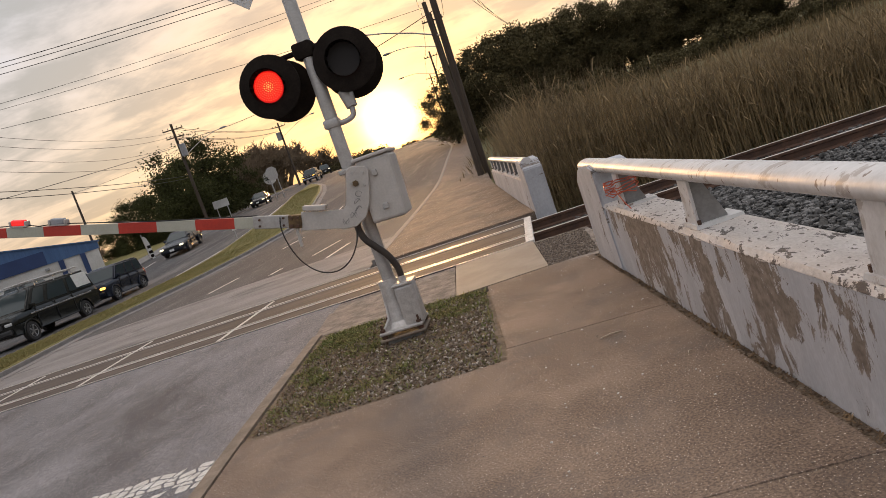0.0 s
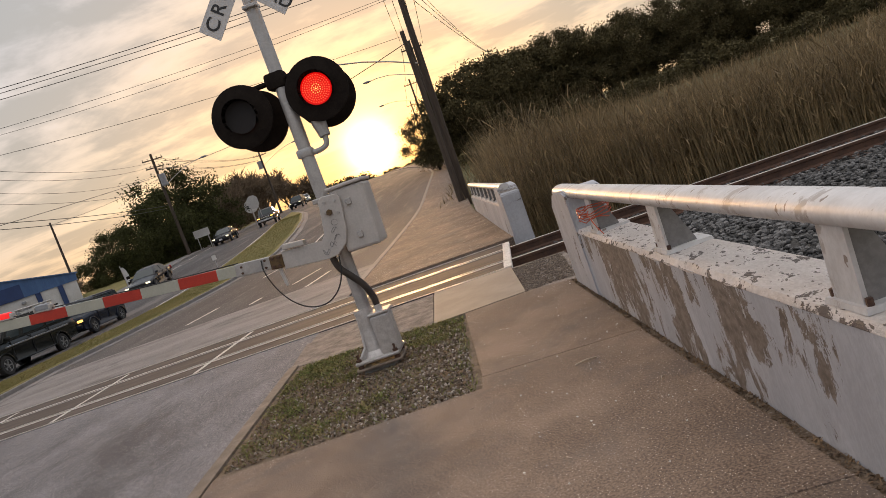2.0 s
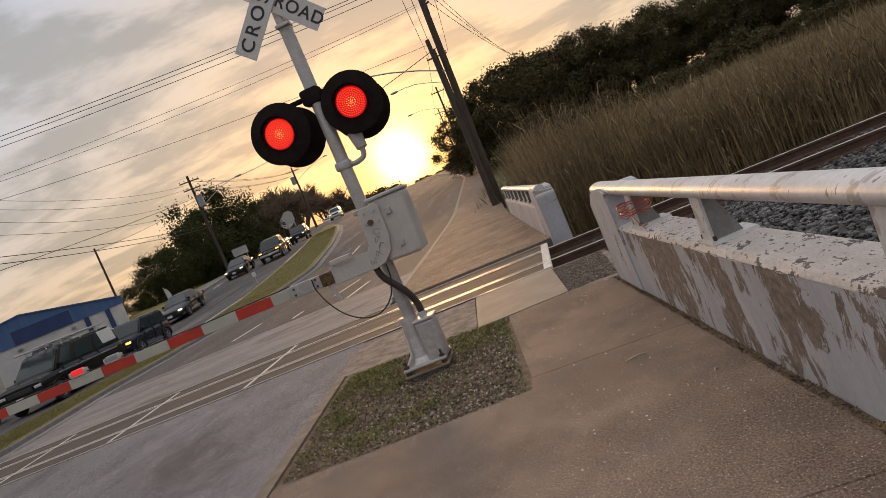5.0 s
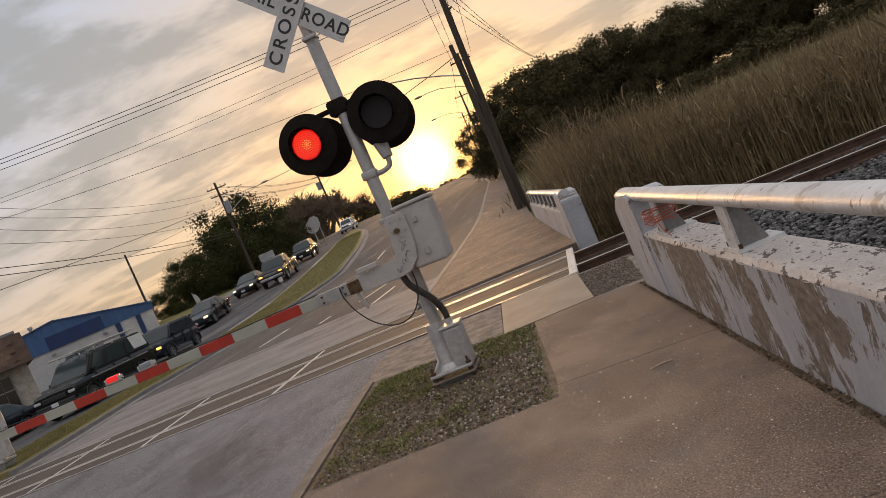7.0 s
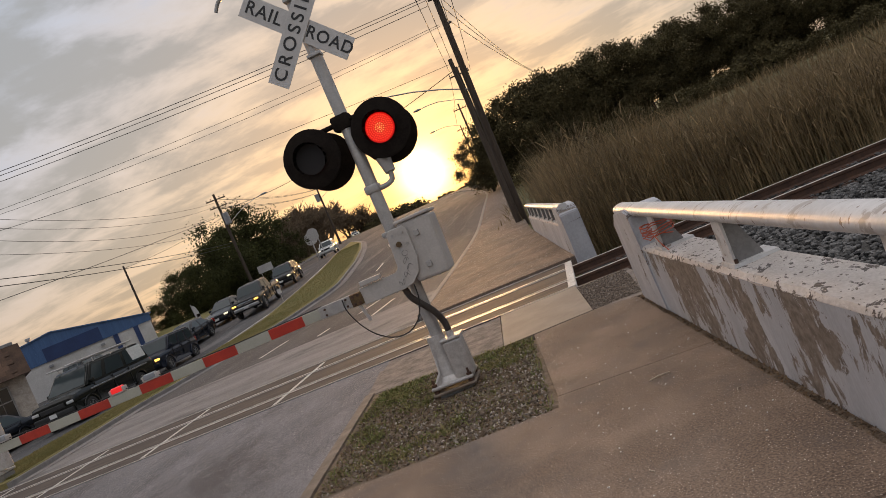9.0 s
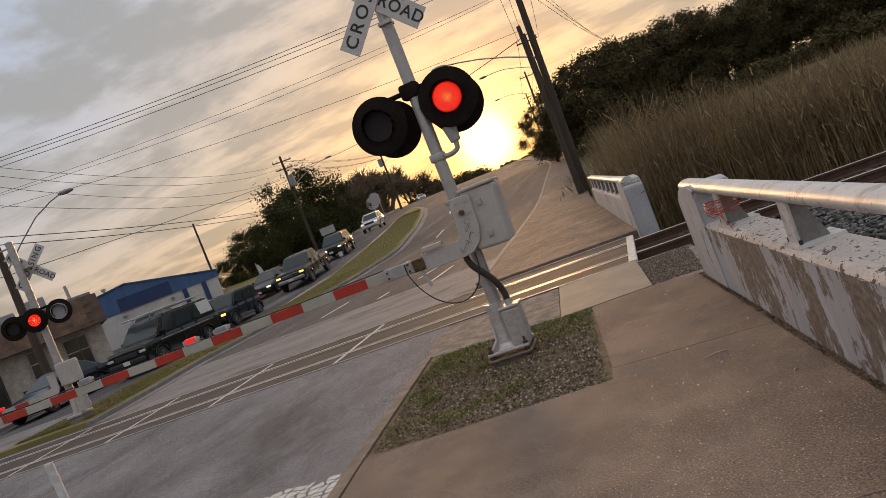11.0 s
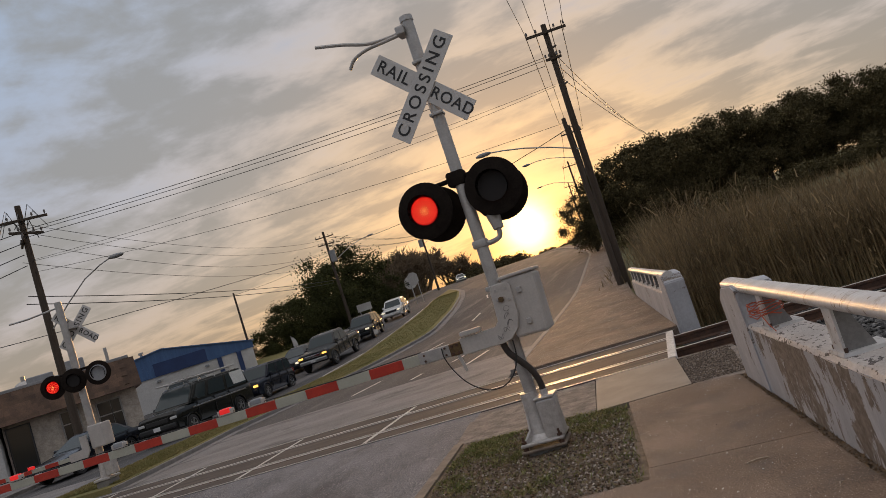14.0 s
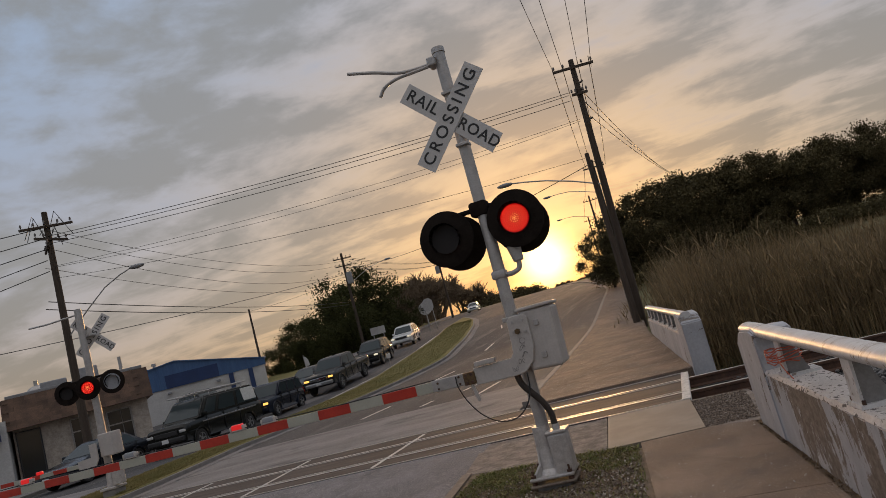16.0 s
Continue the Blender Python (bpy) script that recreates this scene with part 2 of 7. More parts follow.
M_PORCELAIN = plain("insulator", (0.10, 0.08, 0.07), 0.3)
M_TRANSFORMER = surface("transformer_grey", (0.30, 0.30, 0.31), (0.22, 0.22, 0.23), 4.0, 0.5, fine=30)
M_BLUE_METAL = surface("blue_metal_siding", (0.07, 0.15, 0.31), (0.045, 0.10, 0.225), 1.0, 0.5, 0.1, fine=12, stretch=(3, 3, 0.3))
M_BLUE_DARK = surface("dark_blue_patch", (0.018, 0.045, 0.14), (0.012, 0.03, 0.10), 1.0, 0.55, fine=12)
M_WHITE_WALL = surface("white_render", (0.62, 0.60, 0.58), (0.47, 0.45, 0.43), 0.8, 0.8, fine=14)
M_STONE_WALL = surface("pale_stone_facing", (0.52, 0.45, 0.38), (0.32, 0.27, 0.225), 3.5, 0.85, fine=12, bump=0.6)
M_SHINGLE = surface("brown_shingle", (0.14, 0.082, 0.052), (0.07, 0.042, 0.03), 2.0, 0.85, fine=25, vary=0.25)
M_DARK_GLASS = plain("dark_window", (0.015, 0.018, 0.02), 0.08)
M_FRAME = surface("window_frame", (0.32, 0.30, 0.28), None, 5.0, 0.6, fine=30)
M_DOOR = surface("dark_door", (0.03, 0.028, 0.03), None, 3.0, 0.5, fine=20)
M_LEAF = surface("oak_leaf", (0.075, 0.078, 0.028), (0.034, 0.036, 0.014), 1.0, 0.85, fine=8, bump=0, island=0.4, shine=0.08)
M_LEAF_FAR = surface("woodland_leaf", (0.12, 0.098, 0.048), (0.066, 0.055, 0.028), 0.6, 0.85, fine=5, bump=0, island=0.4, shine=0.08)
M_TWIG = surface("bare_twig", (0.15, 0.10, 0.055), (0.08, 0.054, 0.032), 2.0, 0.85, fine=20, bump=0)
M_BARK = surface("bark", (0.065, 0.048, 0.034), (0.03, 0.022, 0.017), 3.0, 0.95, fine=25, stretch=(5, 5, 0.8), bump=0.6)
M_REED = surface("dry_reed", (0.28, 0.195, 0.095), (0.14, 0.095, 0.045), 1.2, 0.8, fine=9, bump=0, island=0.45)
M_PLUME = surface("reed_plume", (0.46, 0.36, 0.23), (0.28, 0.21, 0.125), 3.0, 0.9, fine=20, bump=0, island=0.2)
M_GRASS = surface("short_grass", (0.27, 0.215, 0.095), (0.165, 0.155, 0.06), 0.5, 0.85, fine=10, bump=0, island=0.12, shine=0.1)
M_GREEN = surface("green_weed", (0.25, 0.20, 0.085), (0.125, 0.152, 0.045), 4.5, 0.85, fine=14, bump=0, island=0.5, shine=0.1)
M_LITTER = surface("dead_leaf", (0.22, 0.14, 0.075), (0.075, 0.045, 0.028), 6.0, 0.9, fine=30, bump=0, island=0.5)
M_TURF = surface("turf", (0.25, 0.20, 0.09), (0.14, 0.135, 0.052), 0.7, 0.95, fine=30, bump=0.8, shine=0.1)
M_GLASS_CAR = plain("car_glass", (0.04, 0.052, 0.056), 0.06, 0.15)
M_GLASS_CAR.node_tree.nodes["Principled BSDF"].inputs["Specular IOR Level"].default_value = 0.25
M_CHROME = plain("chrome", (0.6, 0.6, 0.6), 0.15, 1.0)
M_PLASTIC = surface("black_trim", (0.02, 0.02, 0.021), None, 8.0, 0.55, fine=40)
M_HEAD_LIT = plain("lit_headlamp", (0.9, 0.85, 0.7), 0.2, glow=(1.0, 0.86, 0.6), power=0.9)
M_HEAD_AMBER = plain("lit_amber_lamp", (0.8, 0.5, 0.1), 0.2, glow=(1.0, 0.52, 0.12), power=1.8)
M_HEAD = plain("headlamp", (0.5, 0.5, 0.5), 0.12)
M_TAIL = plain("tail_lamp", (0.25, 0.01, 0.01), 0.2)
M_RIM = plain("alloy_rim", (0.42, 0.42, 0.43), 0.35, 0.8)
M_HUB = plain("dark_wheel_disc", (0.035, 0.034, 0.034), 0.6)
M_PLATE = plain("plate_white", (0.6, 0.6, 0.6), 0.5)
M_WHITE_PLASTIC = surface("white_plastic", (0.66, 0.66, 0.64), (0.5, 0.5, 0.48), 12.0, 0.45, fine=40)
M_ORANGE_WIRE = plain("orange_cord", (0.45, 0.08, 0.03), 0.5)
M_GUSSET = surface("dark_gusset", (0.24, 0.23, 0.225), (0.16, 0.152, 0.148), 6.0, 0.6, fine=40)
M_STICK = surface("pale_stick", (0.55, 0.45, 0.35), None, 20.0, 0.8, fine=60)


def peeling_paint(m):
    """Long slanting streaks where the paint has come off the parapet, denser towards its middle stretch."""
    w = Nodes(m.node_tree)
    b = w.n["Principled BSDF"]
    coat = b.inputs["Base Color"].links[0].from_socket
    pos = w.add("ShaderNodeNewGeometry").outputs["Position"]
    sep = w.add("ShaderNodeSeparateXYZ")
    w.l.new(pos, sep.inputs[0])
    slant = w.math("ADD", sep.outputs[1], w.math("MULTIPLY", sep.outputs[2], -0.04))
    at = w.add("ShaderNodeCombineXYZ")
    w.l.new(w.math("MULTIPLY", slant, 2.3), at.inputs[1])
    w.l.new(w.math("MULTIPLY", sep.outputs[2], 1.05), at.inputs[2])
    streak = w.noise(at.outputs[0], 2.3, 12.0, 0.76, 0.5)
    blot = w.noise(at.outputs[0], 0.75, 3.0, 0.5)
    along = w.math("MULTIPLY", w.ramp(sep.outputs[1], 2.2, 4.4), w.math("SUBTRACT", 1.0, w.ramp(sep.outputs[1], 5.9, 6.9)))
    upper = w.ramp(sep.outputs[2], -0.1, 0.6)
    much = w.math("ADD", w.math("MULTIPLY", along, 0.10), w.math("MULTIPLY", upper, 0.035))
    bare = w.ramp(w.math("ADD", w.math("ADD", w.math("MULTIPLY", streak, 0.62), w.math("MULTIPLY", blot, 0.38)), much), 0.610, 0.618)
    ground = w.mix(w.ramp(w.noise(pos, 16.0, 5.0, 0.7), 0.35, 0.65), (0.115, 0.09, 0.075), (0.215, 0.178, 0.15))
    # a greyer second coat shows in broad panels
    coat = w.mix(w.math("MULTIPLY", w.ramp(w.noise(at.outputs[0], 0.42, 3.0, 0.5), 0.47, 0.50), 0.30), coat, (0.27, 0.275, 0.30))
    w.l.new(w.mix(bare, coat, ground), b.inputs["Base Color"])
    relief = w.add("ShaderNodeBump")
    relief.inputs["Strength"].default_value, relief.inputs["Distance"].default_value = 0.6, 0.006
    w.l.new(w.math("SUBTRACT", w.math("MULTIPLY", w.noise(pos, 40.0, 3.0, 0.6), 0.4), bare), relief.inputs["Height"])
    w.l.new(relief.outputs[0], b.inputs["Normal"])


peeling_paint(M_WALL)


def car_paint(name, base, rough=0.2, metal=0.05):
    m = plain(name, base, rough, metal)
    m.node_tree.nodes["Principled BSDF"].inputs["Specular IOR Level"].default_value = 0.3
    return m


P_VAN = car_paint("van_black", (0.012, 0.013, 0.012))
P_BOXY = car_paint("suv_dark", (0.016, 0.020, 0.032))
P_SEDAN = car_paint("sedan_dark", (0.016, 0.018, 0.024))
P_SILVER = car_paint("pickup_grey", (0.055, 0.055, 0.057), metal=0.4)
P_GREY = car_paint("suv_grey", (0.025, 0.026, 0.028), metal=0.3)
P_PALE = car_paint("saloon_charcoal", (0.022, 0.023, 0.026), metal=0.3)
P_WHITE = car_paint("white_car", (0.55, 0.55, 0.54))


# ---- building blocks ----
def box(bm, c, s, bevel=0.0, turn=None):
    """A box of size s about c; bevel rounds its edges."""
    made = bmesh.ops.create_cube(bm, size=1.0)["verts"]
    bmesh.ops.scale(bm, vec=s, verts=made)
    if bevel:
        edges = list({e for v in made for e in v.link_edges})
        got = bmesh.ops.bevel(bm, geom=edges, offset=bevel, segments=2, affect="EDGES", profile=0.5)
        made = list({v for f in got["faces"] for v in f.verts} | {v for v in made if v.is_valid})
    if turn is not None:
        bmesh.ops.transform(bm, matrix=turn, verts=made)
    bmesh.ops.translate(bm, vec=c, verts=made)
    return made


def tube(bm, a, b, r0, r1=None, n=12, caps=True):
    """A round bar from a to b."""
    a, b = Vector(a), Vector(b)
    r1 = r0 if r1 is None else r1
    made = bmesh.ops.create_cone(bm, cap_ends=caps, segments=n, radius1=max(r0, 1e-4), radius2=max(r1, 1e-4), depth=(b - a).length)["verts"]
    q = (b - a).to_track_quat("Z", "Y").to_matrix().to_4x4()
    bmesh.ops.transform(bm, matrix=Matrix.Translation((a + b) / 2) @ q, verts=made)
    return made


def pipe(bm, pts, r, n=8):
    """A bent bar through pts."""
    pts = [Vector(p) for p in pts]
    rings = []
    side = None
    for i, p in enumerate(pts):
        d = (pts[min(i + 1, len(pts) - 1)] - pts[max(i - 1, 0)]).normalized()
        if side is None:
            side = d.orthogonal().normalized()
        side = (side - d * side.dot(d)).normalized()
        other = d.cross(side)
        rings.append([bm.verts.new(p + (side * math.cos(k * 2 * math.pi / n) + other * math.sin(k * 2 * math.pi / n)) * r) for k in range(n)])
    for u, v in zip(rings, rings[1:]):
        for k in range(n):
            bm.faces.new((u[k], u[(k + 1) % n], v[(k + 1) % n], v[k]))
    bm.faces.new(rings[0][::-1])
    bm.faces.new(rings[-1])


def bend(pts, n=5):
    """Points of a smooth line through pts."""
    pts = [Vector(p) for p in pts]
    ext = [2 * pts[0] - pts[1]] + pts + [2 * pts[-1] - pts[-2]]
    out = []
    for a, b, c, d in zip(ext, ext[1:], ext[2:], ext[3:]):
        for k in range(n):
            t = k / n
            out.append(0.5 * (2 * b + (c - a) * t + (2 * a - 5 * b + 4 * c - d) * t * t + (3 * b - a - 3 * c + d) * t ** 3))
    return out + [pts[-1]]


def prism(bm, outline, a, b, axis="y"):
    """Extrude a 2D outline from a to b along an axis."""
    def at(p, q):
        return {"y": (p[0], q, p[1]), "x": (q, p[0], p[1]), "z": (p[0], p[1], q)}[axis]
    lo = [bm.verts.new(at(p, a)) for p in outline]
    hi = [bm.verts.new(at(p, b)) for p in outline]
    n = len(outline)
    bm.faces.new(lo)
    bm.faces.new(hi[::-1])
    for i in range(n):
        bm.faces.new((lo[i], hi[i], hi[(i + 1) % n], lo[(i + 1) % n]))
    return lo + hi


def mesh_of(name, bm, material, smooth=False):
    bmesh.ops.recalc_face_normals(bm, faces=bm.faces)
    me = bpy.data.meshes.new(name)
    bm.to_mesh(me)
    bm.free()
    for m in material if isinstance(material, (list, tuple)) else [material]:
        me.materials.append(m)
    if smooth:
        me.shade_smooth()
        me.set_sharp_from_angle(angle=radians(38))
    return me


def part(name, bm, material, parent, label="", smooth=False):
    """One mesh under a thing or a part."""
    ob = new(name, mesh_of(name, bm, material, smooth))
    ob.parent = parent
    if label:
        ob["label"] = label
    return ob


def thing(name, label, category, m=None, group="", kind=""):
    ob = new(name)
    ob.empty_display_size = 0.1
    if m is not None:
        ob.matrix_basis = m
    return tagged(ob, label, category, group, kind)


def solid(name, bm, material, label, category="", kind="", group="", smooth=False):
    return tagged(new(name, mesh_of(name, bm, material, smooth)), label, category, group, kind)


def B():
    return bmesh.new()


def between(table, y):
    """Linear reading of a table of pairs."""
    if y <= table[0][0]:
        return table[0][1]
    for (a, u), (b, v) in zip(table, table[1:]):
        if y <= b:
            return u + (v - u) * (y - a) / (b - a)
    return table[-1][1]


# ---- the lie of the land ----
RISE = [(16, 0), (22, 0.08), (27, 0.18), (32, 0.3), (37, 0.5), (42, 0.85), (48, 1.3), (58, 2.0), (67, 2.6), (85, 3.35), (105, 4.5), (130, 5.6), (200, 6.4), (500, 7.0)]
KERB = [(-12, -1.15), (5, -2.86), (8.35, -3.14), (15.4, -3.7), (22, -3.95), (32, -4.3), (60, -5.4), (85, -8.5), (105, -12.5), (140, -22), (200, -44)]
MEDIAN_NEAR = [(14.0, -13.7), (20, -14.3), (27, -13.6), (39, -13.2), (49, -14.7), (60, -17.0), (71, -19.9), (84, -24.0), (92, -27.0)]
MEDIAN_FAR = [(14.0, -16.9), (20, -17.3), (28, -16.9), (34, -17.0), (45, -18.2), (53, -19.2), (61, -20.7), (72, -23.2), (84, -26.0), (92, -27.4)]
FAR_KERB = [(-12, -24.5), (20, -24.6), (30, -25.2), (45, -27.5), (60, -29.6), (75, -31.8), (90, -33.8), (105, -34.8), (121, -37.5), (140, -43), (170, -55), (200, -84)]
LANE = [(0, -20.0), (24, -19.9), (32, -20.1), (40, -20.3), (48, -21.4), (58, -23.0), (65, -24.2), (78, -26.3), (90, -28.6), (108, -30.0), (121, -32.5), (140, -38), (170, -50)]


def rise(y):
    return between(RISE, y)


def parapet_x(y):
    return 1.255 - 0.1018 * y


def hill(x, y):
    """The earth's own height, under roads and paving."""
    z = rise(y) - 0.26
    if x < -27:
        z -= min(1, (-27 - x) / 8) * 0.45 * rise(y)
    if x > 2 and y > 16:
        z += min(1, (x - 2) / 10) * min(1, (y - 16) / 30) * 0.6
    return z


# ---- ground, road, paving ----
def build_ground():
    xs = [-2500, -900, -400, -200, -120] + [-90 + 3 * i for i in range(56)] + [90, 140, 250, 500, 1000, 2500]
    ys = [-2500, -500, -100, -30] + [-12 + 2.0 * i for i in range(90)] + [190, 240, 320, 500, 1000, 2500]
    bm = B()
    rows = [[bm.verts.new((x, y, hill(x, y))) for x in xs] for y in ys]
    for r, s in zip(rows, rows[1:]):
        for i in range(len(xs) - 1):
            bm.faces.new((r[i], r[i + 1], s[i + 1], s[i]))
    solid("ground", bm, M_GROUND, "dry earth and grass, rising away up the hill", "ground", "structure", smooth=True)


def strip(name, left, right, y0, y1, top, material, label, category, thick=0.3, step=2.0, kind="structure", cells=1):
    """A slab between two lines that follows the rise of the road. left, right: functions of y."""
    bm = B()
    n = max(1, int((y1 - y0) / step))
    rings = []
    for i in range(n + 1):
        y = y0 + (y1 - y0) * i / n
        z = rise(y) + (top(y) if callable(top) else top)
        a, b = left(y), right(y)
        line = [bm.verts.new((a + (b - a) * k / cells, y, z)) for k in range(cells + 1)]
        rings.append([bm.verts.new((a, y, z - thick))] + line + [bm.verts.new((b, y, z - thick))])
    for r, s in zip(rings, rings[1:]):
        for k in range(len(r) - 1):
            bm.faces.new((r[k], r[k + 1], s[k + 1], s[k]))
    bm.faces.new(rings[0])
    bm.faces.new(rings[-1][::-1])
    return solid(name, bm, material, label, category, kind)


def ramp_up(y):
    """Height of the near road, which climbs to the rails."""
    return between([(-12, -0.11), (5.5, -0.105), (8.3, -0.05), (10.0, -0.004), (10.4, -0.004)], y)


def line_of(table, off=0.0):
    return lambda y: between(table, y) + off


def slab_mesh(corners, top, thick, gap=0.006):
    """A paving piece over four corners, its upper edge chamfered."""
    bm = B()
    c = sum((Vector(p) for p in corners), Vector((0, 0))) / len(corners)
    def ring(inset, z):
        return [bm.verts.new((p[0] + (c.x - p[0]) * inset, p[1] + (c.y - p[1]) * inset, z)) for p in corners]
    lo, mid, hi = ring(0.0025, top - thick), ring(0.0025, top - gap), ring(0.0045, top)
    for u, v in ((lo, mid), (mid, hi)):
        for i in range(len(corners)):
            j = (i + 1) % len(corners)
            bm.faces.new((u[i], u[j], v[j], v[i]))
    bm.faces.new(hi)
    return bm


def build_roads():
    rk, mn, mf, fk = line_of(KERB), line_of(MEDIAN_NEAR), line_of(MEDIAN_FAR), line_of(FAR_KERB)
    strip("road_near", lambda y: -40, lambda y: rk(y) - 0.0, -12, 10.48, ramp_up, M_OLD_ASPHALT, "worn pale grey asphalt road before the tracks", "road", step=0.5)
    strip("road_apron", lambda y: -40, lambda y: rk(y), 13.62, 18.9, -0.02, M_CONCRETE_ROAD, "pale concrete apron of the road beyond the tracks", "road")
    strip("road_far", lambda y: mf(y) if y > 92 else (mn(y) - 0.02), rk, 18.9, 200, -0.02, M_ASPHALT, "dark asphalt road climbing away beyond the crossing", "road")
    strip("road_opposite", fk, lambda y: mf(y) + 0.02, 18.9, 200, -0.015, M_ASPHALT, "dark asphalt lanes of oncoming traffic", "road")
    # the grass median with its kerbs
    strip("median", lambda y: mf(y) + 0.15, lambda y: mn(y) - 0.15, 14.0, 92, 0.115, M_TURF, "narrow grass median between the carriageways", "median", step=1.5)
    strip("median_kerb_near", lambda y: mn(y) - 0.15, mn, 14.0, 92, 0.10, M_KERB_GREY, "grey concrete kerb of the grass median", "kerb", step=1.5)
    strip("median_kerb_far", mf, lambda y: mf(y) + 0.15, 14.0, 92, 0.10, M_KERB_GREY, "grey concrete kerb of the grass median", "kerb", step=1.5)
    strip("median_gutter", lambda y: mn(y) + 0.002, lambda y: mn(y) + 0.42, 14.0, 92, -0.008, M_CONCRETE_ROAD, "pale concrete gutter along the median", "gutter", step=1.5)
    # verge and pavement on the far side of the road
    strip("far_kerb", lambda y: fk(y) - 0.16, fk, 14, 200, 0.11, M_KERB_GREY, "grey concrete kerb on the far side of the road", "kerb")
    strip("far_pavement", lambda y: fk(y) - 2.3, lambda y: fk(y) - 0.16, 14, 200, 0.10, M_CONCRETE_ROAD, "pale concrete pavement on the far side of the road", "pavement")
    strip("car_park", lambda y: fk(y) - 26, lambda y: fk(y) - 2.3, 14, 46, 0.02, M_ASPHALT, "asphalt car park before the low buildings", "car park")
    strip("far_verge", lambda y: fk(y) - 12, lambda y: fk(y) - 2.3, 46, 200, 0.06, M_TURF, "mown grass verge beside the pavement", "grass")
    # beyond the tracks on this side
    strip("kerb_beyond", lambda y: rk(y), lambda y: rk(y) + 0.16, 14.4, 160, 0.05, M_KERB_GREY, "brownish concrete kerb beyond the crossing", "kerb")
    pave = tagged(new("pavement_beyond"), "broad concrete pavement slabs beyond the crossing", "pavement", kind="structure")
    edge = lambda y: min(parapet_x(min(y, 26)) - 0.06 * max(0, y - 26), 0.0) if y < 70 else rk(y) + 2.2
    cuts = [13.75, 15.9, 18.3, 20.7, 23.1, 25.5, 28, 31, 34.5, 38, 42, 46, 51, 56, 62, 69.9, 78, 88, 100, 115, 130]
    for y0, y1 in zip(cuts, cuts[1:]):
        bm = B()
        g = 0.007
        rings = []
        for inset, drop in ((0.0, 0.25), (0.0, 0.012), (0.008, 0.0)):
            a, b = y0 + g + inset, y1 - g - inset
            rings.append([bm.verts.new((x, y, rise(y) + 0.045 - drop)) for x, y in ((rk(a) + 0.165 + inset, a), (edge(a) - inset, a), (edge(b) - inset, b), (rk(b) + 0.165 + inset, b))])
        for u, v in zip(rings, rings[1:]):
            for k in range(4):
                bm.faces.new((u[k], u[(k + 1) % 4], v[(k + 1) % 4], v[k]))
        bm.faces.new(rings[-1])
        part("slab", bm, M_SIDEWALK, pave)
    strip("verge_beyond", lambda y: rk(y) + 2.3, lambda y: rk(y) + 7, 60, 160, 0.005, M_TURF, "dry grass verge beside the climbing road", "grass")


def paint_mark(name, corners, top, label="worn white painted road line"):
    bm = slab_mesh(corners, top + 0.004, 0.004, 0.001)
    return solid(name, bm, M_PAINT, label, "road marking", "structure")


